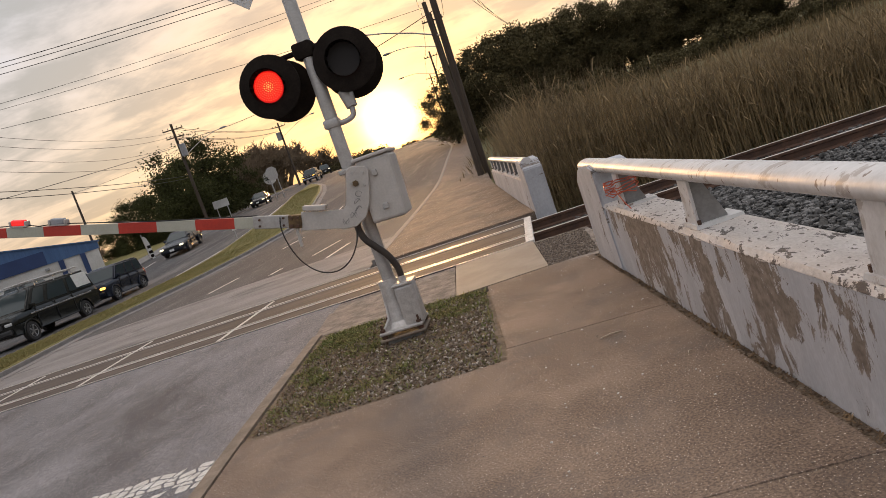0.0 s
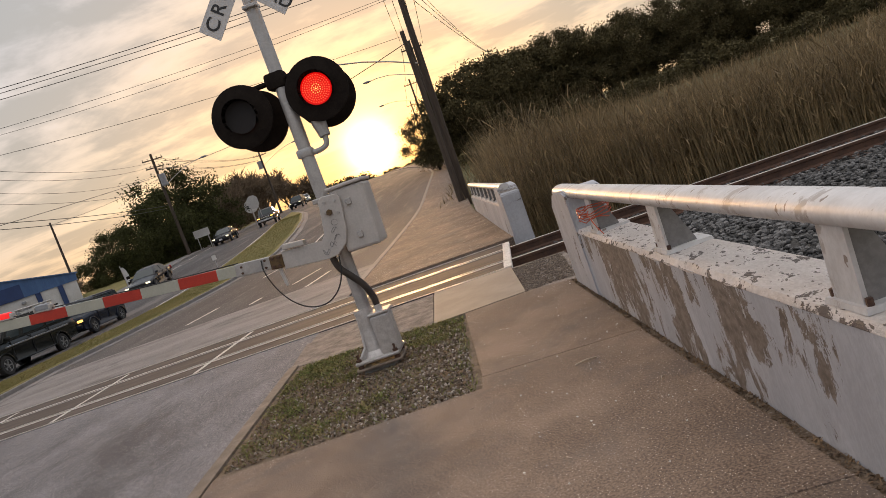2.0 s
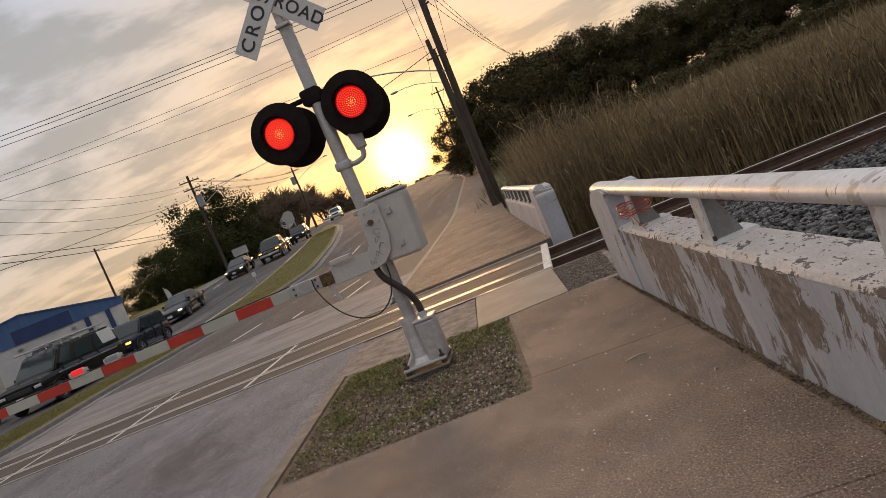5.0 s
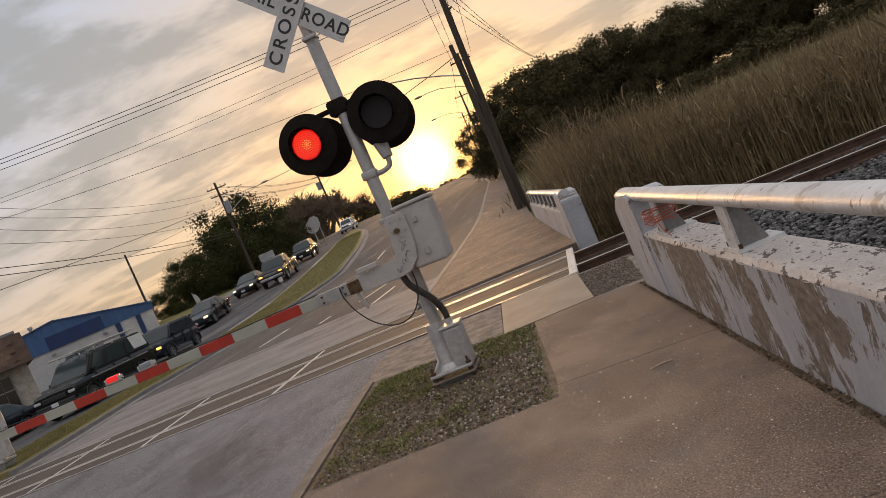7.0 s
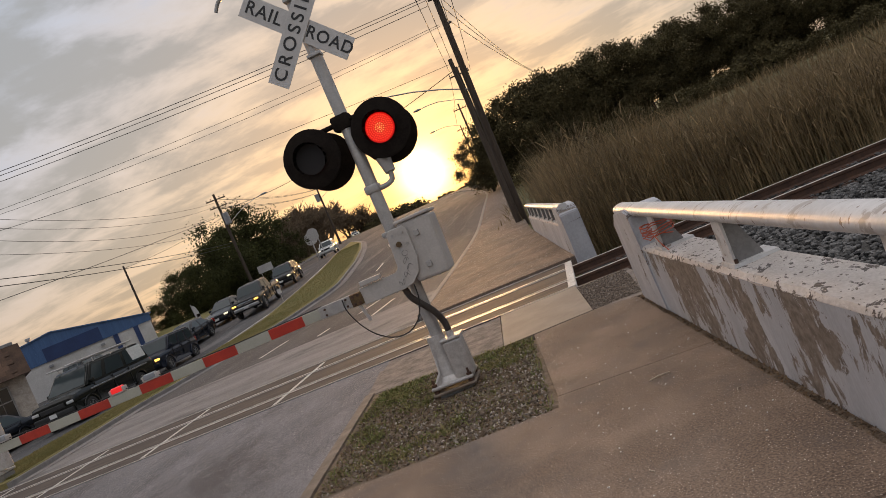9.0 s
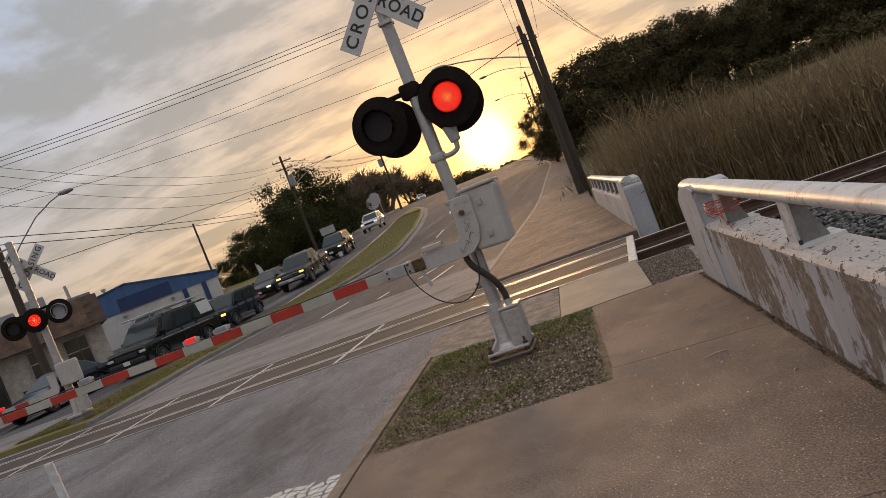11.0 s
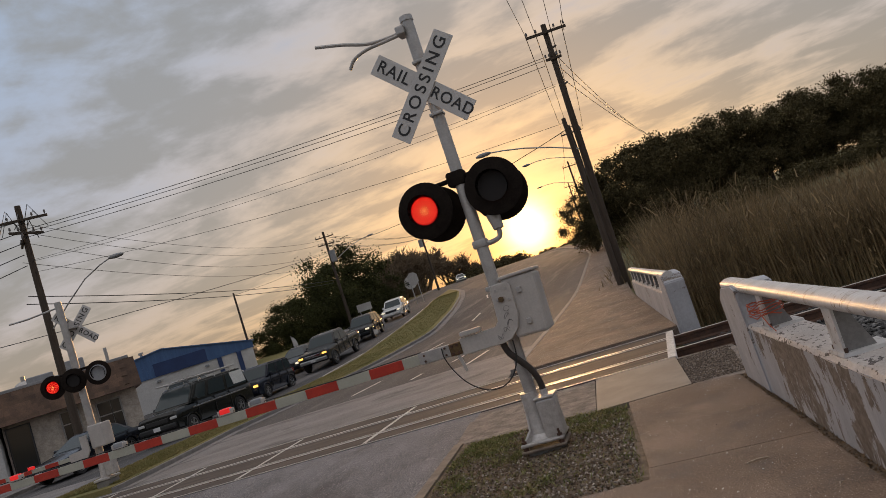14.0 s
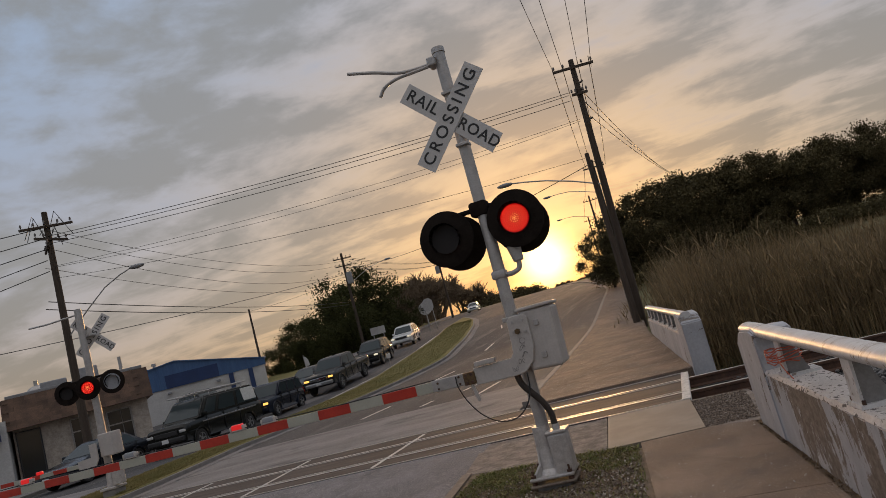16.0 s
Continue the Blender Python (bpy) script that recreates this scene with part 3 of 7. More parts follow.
def build_markings():
    # stripes across the crossing panel
    for x0, x1 in ((-5.46, -5.42), (-8.13, -7.96), (-10.61, -10.3), (-13.1, -12.7)):
        paint_mark("panel_stripe", [(x1 - 0.04, 10.6), (x1 + 0.04, 10.6), (x0 + 0.04, 13.35), (x0 - 0.04, 13.35)], 0.004, "thin white stripe painted across the crossing")
    for x0, y0, x1, y1 in ((-9.93, 19.9, -9.75, 21.9), (-10.3, 28, -10.1, 30.5), (-10.6, 38, -10.8, 41), (-12.3, 50, -13, 53), (-6.9, 21.0, -6.55, 23.2), (-7.1, 31, -7.1, 34)):
        top = rise(y0) - 0.012
        bm = B()
        zs = [rise(y) - 0.010 for y in (y0, y1)]
        v = [bm.verts.new(p) for p in ((x0 - 0.06, y0, zs[0]), (x0 + 0.06, y0, zs[0]), (x1 + 0.06, y1, zs[1]), (x1 - 0.06, y1, zs[1]))]
        bm.faces.new(v)
        solid("lane_dash", bm, M_PAINT, "worn white dashed lane line", "road marking", "structure")
    for x0, y0, x1, y1 in ((-5.9, 18.9, -5.75, 21.2), (-7.75, 19.4, -7.66, 20.2)):
        bm = B()
        zs = [rise(y) - 0.010 for y in (y0, y1)]
        v = [bm.verts.new(p) for p in ((x0 - 0.06, y0, zs[0]), (x0 + 0.06, y0, zs[0]), (x1 + 0.06, y1, zs[1]), (x1 - 0.06, y1, zs[1]))]
        bm.faces.new(v)
        solid("lane_dash", bm, M_PAINT, "short worn white lane line", "road marking", "structure")
    # lane lines of the oncoming side
    for off in (-1.75, -4.9):
        for y0 in ((20, 26, 32, 38, 44, 50, 56, 62, 68, 76, 84) if off < -4 else (20, 30, 40, 50, 60, 70, 80)):
            y1 = y0 + (3 if off < -4 else 9.9)
            bm = B()
            v = []
            for y in (y0, y1):
                x = between(LANE, y) + off + (0.0 if off < -4 else 3.6)
                if off > -4:
                    x = between(MEDIAN_FAR, y) - 0.28
                v.append([bm.verts.new((x - 0.06, y, rise(y) - 0.003)), bm.verts.new((x + 0.06, y, rise(y) - 0.003))])
            bm.faces.new((v[0][0], v[0][1], v[1][1], v[1][0]))
            solid("lane_line", bm, M_PAINT, "white lane line of the oncoming side", "road marking", "structure")
    # the broken white stop bar: blocks of cracked paint
    rng = random.Random(5)
    bar = tagged(new("stop_bar"), "cracked white stop bar painted on the road", "road marking", kind="structure")
    cols, rows = 54, 5
    grid = [[(-2.96 - 0.112 * i + rng.uniform(-0.040, 0.040), 4.74 + 0.10 * j - 0.004 * i + rng.uniform(-0.033, 0.033)) for j in range(rows + 1)] for i in range(cols + 1)]
    for i in range(cols):
        for j in range(rows):
            if rng.random() < 0.10:
                continue
            quad = [grid[i][j], grid[i][j + 1], grid[i + 1][j + 1], grid[i + 1][j]]
            c = (sum(p[0] for p in quad) / 4, sum(p[1] for p in quad) / 4)
            ring = []
            for p, q in zip(quad, quad[1:] + quad[:1]):
                for f in (0.12, 0.5, 0.88):
                    k = 0.86 * rng.uniform(0.86, 1.04)
                    ring.append((c[0] + (p[0] + (q[0] - p[0]) * f - c[0]) * k, c[1] + (p[1] + (q[1] - p[1]) * f - c[1]) * k))
            part("paint_block", slab_mesh(ring, -0.1005, 0.006, 0.001), M_PAINT, bar)


def build_near_pavement():
    """The pavement on this side: slabs with joints, kerb, bare patch."""
    pave = tagged(new("pavement"), "brown-stained concrete pavement slabs by the parapet", "pavement", kind="structure")
    rk = line_of(KERB)
    px = parapet_x
    d = -0.1
    cuts = [-11.5, -8.2, -5.4, -2.65, 0.1, 2.72]
    for y0, y1 in zip(cuts, cuts[1:]):
        for a, b in ((lambda y: rk(y) + 0.12, lambda y: px(y) - 0.055),):
            part("slab", slab_mesh([(a(y0), y0), (b(y0), y0), (b(y1), y1), (a(y1), y1)], 0.0, 0.2), M_SIDEWALK, pave)
    part("slab", slab_mesh([(rk(2.7) + 0.12, 2.72), (px(2.72) - 0.055, 2.72), (px(5.42) - 0.055, 5.42), (-0.61, 5.5), (-0.60, 5.22), (rk(5.1) + 0.12, 5.1)], 0.0, 0.2), M_SIDEWALK, pave)
    part("slab", slab_mesh([(-0.61, 5.5), (px(5.42) - 0.055, 5.42), (px(8.15) - 0.055, 8.15), (-0.13, 8.275), (-0.88, 8.195)], 0.0, 0.2), M_SIDEWALK, pave)
    part("slab", slab_mesh([(-1.26, 8.2), (-0.14, 8.3), (-0.28, 10.5), (-1.47, 10.5)], 0.002, 0.2), M_SLAB, pave, "paler newer concrete slab by the rails")
    strip("kerb", lambda y: rk(y), lambda y: rk(y) + 0.12, -12, 8.42, 0.012, M_KERB, "brownish worn concrete kerb", "kerb", step=0.6)
    bm = B()
    prism(bm, [(-3.14, 8.44), (-2.2, 8.26), (-1.62, 8.02), (-1.26, 8.12), (-1.48, 10.45), (-3.4, 10.45)], -0.25, -0.008, "z")
    solid("asphalt_patch", bm, M_GRAVEL, "rough gravelly asphalt patch beside the rails", "asphalt", "structure")
    bm = B()
    prism(bm, [(-0.13, 8.3), (0.43, 8.16), (0.62, 9.2), (0.5, 10.35), (-0.27, 10.45)], -0.25, -0.014, "z")
    solid("gravel_patch", bm, M_GRAVEL, "patch of fine grey gravel by the parapet", "gravel", "structure")
    bm = B()
    prism(bm, [(rk(5.1) + 0.12, 5.13), (-0.56, 5.26), (-0.82, 7.95), (-1.20, 8.08), (-1.62, 8.02), (-2.2, 8.26), (rk(8.42) + 0.12, 8.42)], -0.25, -0.012, "z")
    solid("dirt_patch", bm, M_DIRT, "bare gravelly dirt patch round the signal's foot", "soil", "structure")
    # gap of soil along the parapet's foot
    bm = B()
    prism(bm, [(px(-12) - 0.08, -12), (px(-12) + 0.02, -12), (px(8.1) + 0.02, 8.1), (px(8.1) - 0.08, 8.1)], -0.2, -0.012, "z")
    solid("joint_soil", bm, M_DIRT, "dark soil and litter in the joint at the parapet's foot", "soil", "structure")


def build_track():
    yb, ya = 11.2, 12.705
    x_open = -0.35
    # the crossing surface: three boards between the steel edges
    for name, y0, y1 in (("crossing_panel_near", 10.5, 11.13), ("crossing_panel_mid", 11.345, 12.56), ("crossing_panel_far", 12.775, 13.6)):
        bm = B()
        box(bm, ((-40 + x_open) / 2, (y0 + y1) / 2, -0.12), (40 + x_open, y1 - y0, 0.24), 0.006)
        solid(name, bm, M_PANEL, "brown stained level-crossing panel between the rails", "crossing panel", "structure")
    for y in (10.52, 13.55, 11.355, 12.55):
        bm = B()
        box(bm, ((-40 + x_open) / 2, y, -0.02), (40 + x_open, 0.020, 0.06), 0.004)
        solid("panel_edge", bm, M_RAIL, "bright worn steel edge of the crossing panel", "crossing panel", "structure")
    bm = B()
    box(bm, (x_open + 0.03, 12.0, -0.02), (0.13, 3.0, 0.07), 0.01)
    solid("panel_end", bm, M_PAINT, "pale painted end strip of the crossing panel", "crossing panel", "structure")
    section = [(-0.07, -0.17), (0.07, -0.17), (0.07, -0.155), (0.012, -0.13), (0.012, -0.045), (0.036, -0.035), (0.036, -0.004), (0.028, 0.004), (-0.028, 0.004), (-0.036, -0.004), (-0.036, -0.035), (-0.012, -0.045), (-0.012, -0.13), (-0.07, -0.155)]
    for y in (yb, ya):
        rail = thing("rail", "rusty steel rail with a bright worn head", "rail", group="rails of the track")
        bm = B()
        prism(bm, [(p + y, q) for p, q in section], -60, 70, "x")
        part("web", bm, M_RUST, rail)
        bm = B()
        box(bm, (5, y, -0.008), (130, 0.060, 0.031), 0.004)
        part("head", bm, M_RAIL, rail, "bright worn rail head")
    tie = thing("railway_tie", "dark creosoted timber railway tie", "railway tie", pose(0.5, (ya + yb) / 2, -0.27), "ties of the track")
    bm = B()
    box(bm, (0, 0, 0), (0.22, 2.6, 0.18), 0.012)
    part("timber", bm, M_TIE, tie)
    for s in (-1, 1):
        bm = B()
        box(bm, (0, s * 0.7525, 0.095), (0.17, 0.30, 0.014), 0.003)
        part("tie_plate", bm, M_RUST, tie, "rusty steel plate under the rail")
    for i in range(1, 40):
        copy_thing(tie, pose(0.5 + 0.56 * i, (ya + yb) / 2, -0.27, 0, 0, (i * 37 % 5 - 2) * 0.4))
    bm = B()
    n = 60
    prof = [(5.0, -0.22), (6.5, -0.16), (9.6, -0.13), (10.6, -0.20), (13.6, -0.20), (14.6, -0.24)]
    rings = [[bm.verts.new((parapet_x(p[0]) + 0.2 + i if i else max(-0.3, parapet_x(p[0]) + (0.3 if p[0] < 8 else -0.1)), p[0], p[1])) for p in prof] for i in range(n)]
    for r, s in zip(rings, rings[1:]):
        for k in range(len(prof) - 1):
            bm.faces.new((r[k], s[k], s[k + 1], r[k + 1]))
    solid("ballast_bed", bm, M_BALLAST_BED, "dark gravel bed of the railway track", "ballast", "structure")


def build_ballast():
    """Loose stones over the bed: one mesh of many small rocks."""
    rng = np.random.default_rng(3)
    bm = B()
    bmesh.ops.create_icosphere(bm, subdivisions=1, radius=1.0)
    bm.verts.ensure_lookup_table()
    base = np.array([v.co[:] for v in bm.verts])
    tris = np.array([[v.index for v in f.verts] for f in bm.faces])
    bm.free()
    verts, faces, count = [], [], 0
    n = 24000
    for i in range(n):
        if i < 20000:
            y = rng.uniform(4.0, 10.75)
            x = parapet_x(y) + 0.36 + rng.uniform(0, 1) ** 1.5 * 9.5
        else:
            y = rng.uniform(10.2, 14.0)
            x = rng.uniform(0.5, 10)
        z = float(np.interp(y, [5.0, 6.5, 9.6, 10.6, 13.6, 14.6], [-0.22, -0.16, -0.13, -0.20, -0.20, -0.24]))
        s = rng.uniform(0.016, 0.037) * np.array([1.2, 1.0, 0.8]) * rng.uniform(0.8, 1.2, 3)
        a = rng.uniform(0, 6.283)
        p = base * s * (1 + rng.uniform(-0.28, 0.28, (len(base), 1)))
        p = np.stack([p[:, 0] * math.cos(a) - p[:, 1] * math.sin(a), p[:, 0] * math.sin(a) + p[:, 1] * math.cos(a), p[:, 2]], 1)
        verts.append(p + (x, y, z + rng.uniform(0.0, 0.045)))
        faces.append(tris + count)
        count += len(base)
    me = bpy.data.meshes.new("ballast_stones")
    me.from_pydata(np.concatenate(verts).tolist(), [], np.concatenate(faces).tolist())
    me.materials.append(M_BALLAST)
    tagged(new("ballast_stones", me), "grey crushed stone ballast beside the rails", "ballast", kind="stuff")


# ---- parapets with their pipe rails ----
def parapet(name, y0, y1, end_low, label, posts):
    """A concrete parapet on its line from y0 to y1; the end block stands at y1 or y0."""
    ob = tagged(new(name), label, "parapet", kind="structure")
    d = Vector((-0.1018, 1, 0)).normalized()
    s = Vector((d.y, -d.x, 0))

    def at(y, off, z):
        p = Vector((parapet_x(y), y, 0)) + s * off
        return (p.x, p.y, z)

    def bar(bm, ya, yb, outline):
        lo = [bm.verts.new(at(ya, o, z)) for o, z in outline]
        hi = [bm.verts.new(at(yb, o, z)) for o, z in outline]
        bm.faces.new(lo)
        bm.faces.new(hi[::-1])
        for i in range(len(outline)):
            j = (i + 1) % len(outline)
            bm.faces.new((lo[i], hi[i], hi[j], lo[j]))

    bm = B()
    bar(bm, y0, y1, [(0.0, -0.3), (0.0, 0.612), (0.34, 0.612), (0.34, -0.3)])
    part("wall", bm, M_WALL, ob, "grey-white painted concrete, flaking in long streaks")
    bm = B()
    n = 260
    rng = random.Random(4)
    rings = []
    for i in range(n + 1):
        y = y0 + (y1 - y0) * i / n
        e = 0.008 + 0.010 * rng.random() + 0.035 * max(0.0, noise.noise(Vector((y * 3.1, 0.7, 0))) - 0.05) + 0.012 * noise.noise(Vector((y * 11.0, 3.3, 0)))
        e = max(0.004, e)
        rings.append([bm.verts.new(at(y, o, z)) for o, z in ((-0.003, 0.612), (-0.003, 0.63 - e), (e + 0.004, 0.645), (0.325, 0.652), (0.343, 0.632), (0.343, 0.612))])
    for a, b in zip(rings, rings[1:]):
        for k in range(5):
            bm.faces.new((a[k], b[k], b[k + 1], a[k + 1]))
    bm.faces.new(rings[0])
    bm.faces.new(rings[-1][::-1])
    part("coping", bm, M_WALL_TOP, ob, "flaking white coping with a chipped edge", True)
    # end block with its sloped head
    ends = ((y1, -1),) if end_low == "far" else ((y0, 1),)
    for y, w in ends:
        bm = B()
        L = 0.98 * w
        out = [(y, -0.3), (y + 0.03 * -w, 0.86), (y + 0.22 * w, 1.0), (y + L * 0.78, 1.035), (y + L * 0.95, 1.0), (y + L * 1.05, -0.3)]
        lo = [bm.verts.new(at(q, -0.012, z)) for q, z in out]
        hi = [bm.verts.new(at(q, 0.352, z)) for q, z in out]
        bm.faces.new(lo)
        bm.faces.new(hi[::-1])
        for i in range(len(out)):
            j = (i + 1) % len(out)
            bm.faces.new((lo[i], hi[i], hi[j], lo[j]))
        bmesh.ops.bevel(bm, geom=list(bm.edges), offset=0.018, segments=2, affect="EDGES")
        part("end_block", bm, M_WALL, ob, "concrete end block with a sloped head")
    for y in posts:
        bm = B()
        lo = [bm.verts.new(at(y + a, o, 0.665)) for a, o in ((-0.09, 0.05), (0.09, 0.05), (0.09, 0.068), (-0.09, 0.068))]
        hi = [bm.verts.new(at(y + a, o, 0.955)) for a, o in ((-0.085, 0.055), (0.085, 0.055), (0.085, 0.073), (-0.085, 0.073))]
        bm.faces.new(lo[::-1])
        bm.faces.new(hi)
        for i in range(4):
            j = (i + 1) % 4
            bm.faces.new((lo[i], lo[j], hi[j], hi[i]))
        post = part("post", bm, M_RAILPAINT, ob, "cast rail post with a flat front plate")
        # gussets: shade of the hollow post is put into their darker grey
        for a in (-0.07, 0.07):
            bm = B()
            out = [(0.066, 0.665), (0.25, 0.665), (0.245, 0.69), (0.135, 0.955), (0.07, 0.955)]
            lo = [bm.verts.new(at(y + a - 0.006, o, z)) for o, z in out]
            hi = [bm.verts.new(at(y + a + 0.006, o, z)) for o, z in out]
            bm.faces.new(lo)
            bm.faces.new(hi[::-1])
            for i in range(5):
                j = (i + 1) % 5
                bm.faces.new((lo[i], hi[i], hi[j], lo[j]))
            part("gusset", bm, M_GUSSET, post, "sloping gusset plate, coloured darker for its shade")
        bm = B()
        lo = [bm.verts.new(at(y + a, o, 0.648)) for a, o in ((-0.13, 0.03), (0.13, 0.03), (0.13, 0.33), (-0.13, 0.33))]
        hi = [bm.verts.new(at(y + a * 0.95, o, 0.672)) for a, o in ((-0.13, 0.035), (0.13, 0.035), (0.13, 0.325), (-0.13, 0.325))]
        bm.faces.new(lo[::-1])
        bm.faces.new(hi)
        for i in range(4):
            j = (i + 1) % 4
            bm.faces.new((lo[i], lo[j], hi[j], hi[i]))
        foot = part("base_plate", bm, M_RAILPAINT, post)
        for a, o in ((-0.108, 0.06), (0.108, 0.06)):
            bm = B()
            tube(bm, at(y + a, o, 0.67), at(y + a, o, 0.70), 0.013, n=6)
            part("bolt", bm, M_RUST, post)
    bm = B()
    ring = []
    ra, rb = (y0, y1 - 0.12) if end_low == "far" else (y0 + 0.12, y1)
    for q in (ra, rb):
        line = []
        for k in range(16):
            a = k * 2 * math.pi / 16
            line.append(bm.verts.new(at(q, 0.115 + 0.10 * math.cos(a), 1.0 + 0.062 * math.sin(a))))
        ring.append(line)
    for k in range(16):
        bm.faces.new((ring[0][k], ring[0][(k + 1) % 16], ring[1][(k + 1) % 16], ring[1][k]))
    bm.faces.new(ring[0])
    bm.faces.new(ring[1][::-1])
    part("pipe_rail", bm, M_RAILPAINT, ob, "oval pale-painted steel hand rail", True)
    return ob


def build_parapets():
    parapet("parapet_near", -12, 7.95, "far", "concrete parapet with peeling white paint and a pipe rail", (6.42, 4.62, 2.62, 0.5, -1.6, -3.7, -5.8, -7.9, -10))
    parapet("parapet_beyond", 13.5, 24.0, "near", "concrete parapet with a pipe rail beyond the tracks", (15.2, 16.2, 17.2, 18.4, 19.8, 21.2, 22.6, 23.8))
    # a tangle of cord tied to the first post
    rng = random.Random(11)
    cord = thing("cord", "tangled orange-red cord tied round the rail post", "cord")
    for i in range(6):
        bm = B()
        z = 0.78 + 0.022 * i
        pts = [(parapet_x(6.42) + 0.08 + 0.14 * math.cos(a) + 0.02 * rng.random(), 6.45 + 0.15 * math.sin(a), z + 0.02 * rng.uniform(-1, 1)) for a in [k * 0.55 for k in range(13)]]
        pipe(bm, pts, 0.005, 5)
        part("strand", bm, M_ORANGE_WIRE, cord)
    bm = B()
    p = parapet_x(6.3)
    pipe(bm, [(p + 0.02, 6.32, 0.86), (p - 0.01, 6.2, 0.84), (p + 0.02, 6.05, 0.74), (p + 0.05, 5.98, 0.68)], 0.005, 5)
    part("loose_end", bm, M_ORANGE_WIRE, cord)


# ---- level-crossing signals ----
def ring_disc(bm, c, r, depth, n=40, lip=0.012):
    """A shallow round target plate with a rolled edge; faces -y."""
    cx, cy, cz = c
    rings = []
    for rr, yy in ((r - lip, cy), (r, cy + lip * 0.5), (r, cy + depth), (r * 0.45, cy + depth + 0.02)):
        rings.append([bm.verts.new((cx + rr * math.cos(k * 2 * math.pi / n), yy, cz + rr * math.sin(k * 2 * math.pi / n))) for k in range(n)])
    bm.faces.new(rings[0])
    for a, b in zip(rings, rings[1:]):
        for k in range(n):
            bm.faces.new((a[k], b[k], b[(k + 1) % n], a[(k + 1) % n]))
    bm.faces.new(rings[-1][::-1])


def hood(bm, r, length, n=22):
    """An open visor over the upper half of a lens, faces -y, about the origin."""
    rows = []
    for rr in (r, r - 0.005):
        line = []
        for k in range(n + 1):
            a = radians(-40) + radians(260) * k / n
            cut = 0.35 + 0.65 * max(0.0, math.sin(a) * 0.5 + 0.5)
            line.append((bm.verts.new((rr * math.cos(a), 0.0, rr * math.sin(a))), bm.verts.new((rr * math.cos(a) * 1.05, -length * cut, rr * math.sin(a) * 1.05))))
        rows.append(line)
    for line in rows:
        for p, q in zip(line, line[1:]):
            bm.faces.new((p[0], p[1], q[1], q[0]))
    for p, q in zip(rows[0], rows[1]):
        bm.faces.new((p[0], p[1], q[1], q[0]))


def flasher(parent, at, yaw, lens="red", label="round black-painted target plate", lit=None, size=0.305):
    """One flashing light: plate, visor, and a lamp unit that can turn round on its upright axis, a made-up move in
    place of switching.
    """
    light = new("flashing_light")
    light.parent = parent
    light.matrix_basis = Matrix.Translation(at) @ pose(0, 0, 0, 0, 0, yaw)
    light["label"] = "black flashing light with a round target plate"
    bm = B()
    ring_disc(bm, (0, 0, 0), size, 0.03)
    plate = part("target_plate", bm, M_BLACK, light, label, True)
    bm = B()
    tube(bm, (0, 0.03, 0), (0, 0.16, 0), 0.17, 0.10, 20)
    part("housing", bm, M_BLACK, light, "", True)
    bm = B()
    hood(bm, 0.160, 0.11)
    part("visor", bm, M_BLACK, light, "black open visor over the lens", True)
    unit = None
    if lens == "red":
        unit = new("lamp_unit")
        unit.parent = light
        unit.location = (0, -0.012, 0)
        bm = B()
        tube(bm, (0, -0.004, 0), (0, -0.014, 0), 0.152, 0.150, 32)
        front = part("lens", bm, M_LENS_LIT, unit, "red lens with lit diodes", True)
        bm = B()
        for j, count in enumerate((1, 6, 12, 18, 24, 30, 34)):
            for k in range(count):
                a = 2 * math.pi * k / count + j * 0.3
                r = 0.0215 * j
                tube(bm, (r * math.cos(a), -0.0145, r * math.sin(a)), (r * math.cos(a), -0.0165, r * math.sin(a)), 0.0052 if j else 0.009, n=6)
            if j == 2:
                part("middle_diodes", bm, M_LED_CORE, unit, "brighter orange diodes at the middle")
                bm = B()
        part("diodes", bm, M_LED, unit, "lit red diodes in rings")
        # made-up dark disc, turned to the front while the lamp is off
        bm = B()
        tube(bm, (0, 0.004, 0), (0, 0.016, 0), 0.157, 0.157, 32)
        part("back", bm, M_LENS_DARK, unit, "added dark disc that shows the lens unlit", True)
    else:
        bm = B()
        tube(bm, (0, -0.004, 0), (0, -0.012, 0), 0.20, 0.20, 32)
        part("lens", bm, M_LENS_CLEAR, light, "pale grey unlit lens")
    return unit


def lettering(text, size, parent, m):
    cu = bpy.data.curves.new("lettering", "FONT")
    cu.body, cu.size, cu.align_x, cu.align_y, cu.extrude, cu.offset = text, size, "CENTER", "CENTER", 0.0015, 0.0022
    cu.space_character = 1.12
    ob = new("lettering", cu)
    cu.materials.append(M_LETTER)
    ob.parent = parent
    ob.matrix_basis = m
    return ob


def crossbuck(parent, at, yaw=0.0, scale=1.0, tilt=0.0):
    sign = new("crossbuck")
    sign.parent = parent
    sign["label"] = "white crossbuck sign with black letters"
    sign.matrix_basis = Matrix.Translation(at) @ pose(0, 0, 0, 0, 0, yaw) @ Matrix.Scale(scale, 4)
    for turn, y, words in ((48.0 + tilt, -0.012, (("CROSSING", 0.0),)), (-46.0 + tilt, 0.0, (("RAIL", -0.365), ("ROAD", 0.372)))):
        bm = B()
        box(bm, (0, 0, 0), (1.22, 0.006, 0.23), 0.0025)
        blade = part("blade", bm, M_SIGN, sign, "white reflective sign blade")
        blade.matrix_basis = pose(0, y, 0) @ pose(0, 0, 0, 0, -turn, 0)
        for word, off in words:
            wide = {"CROSSING": 0.188, "RAIL": 0.184, "ROAD": 0.170}[word]
            t = lettering(word, wide, blade, pose(off, -0.0045, 0, 90, 0, 0))
            if word == "CROSSING":
                t.data.space_character = 1.34
    return sign


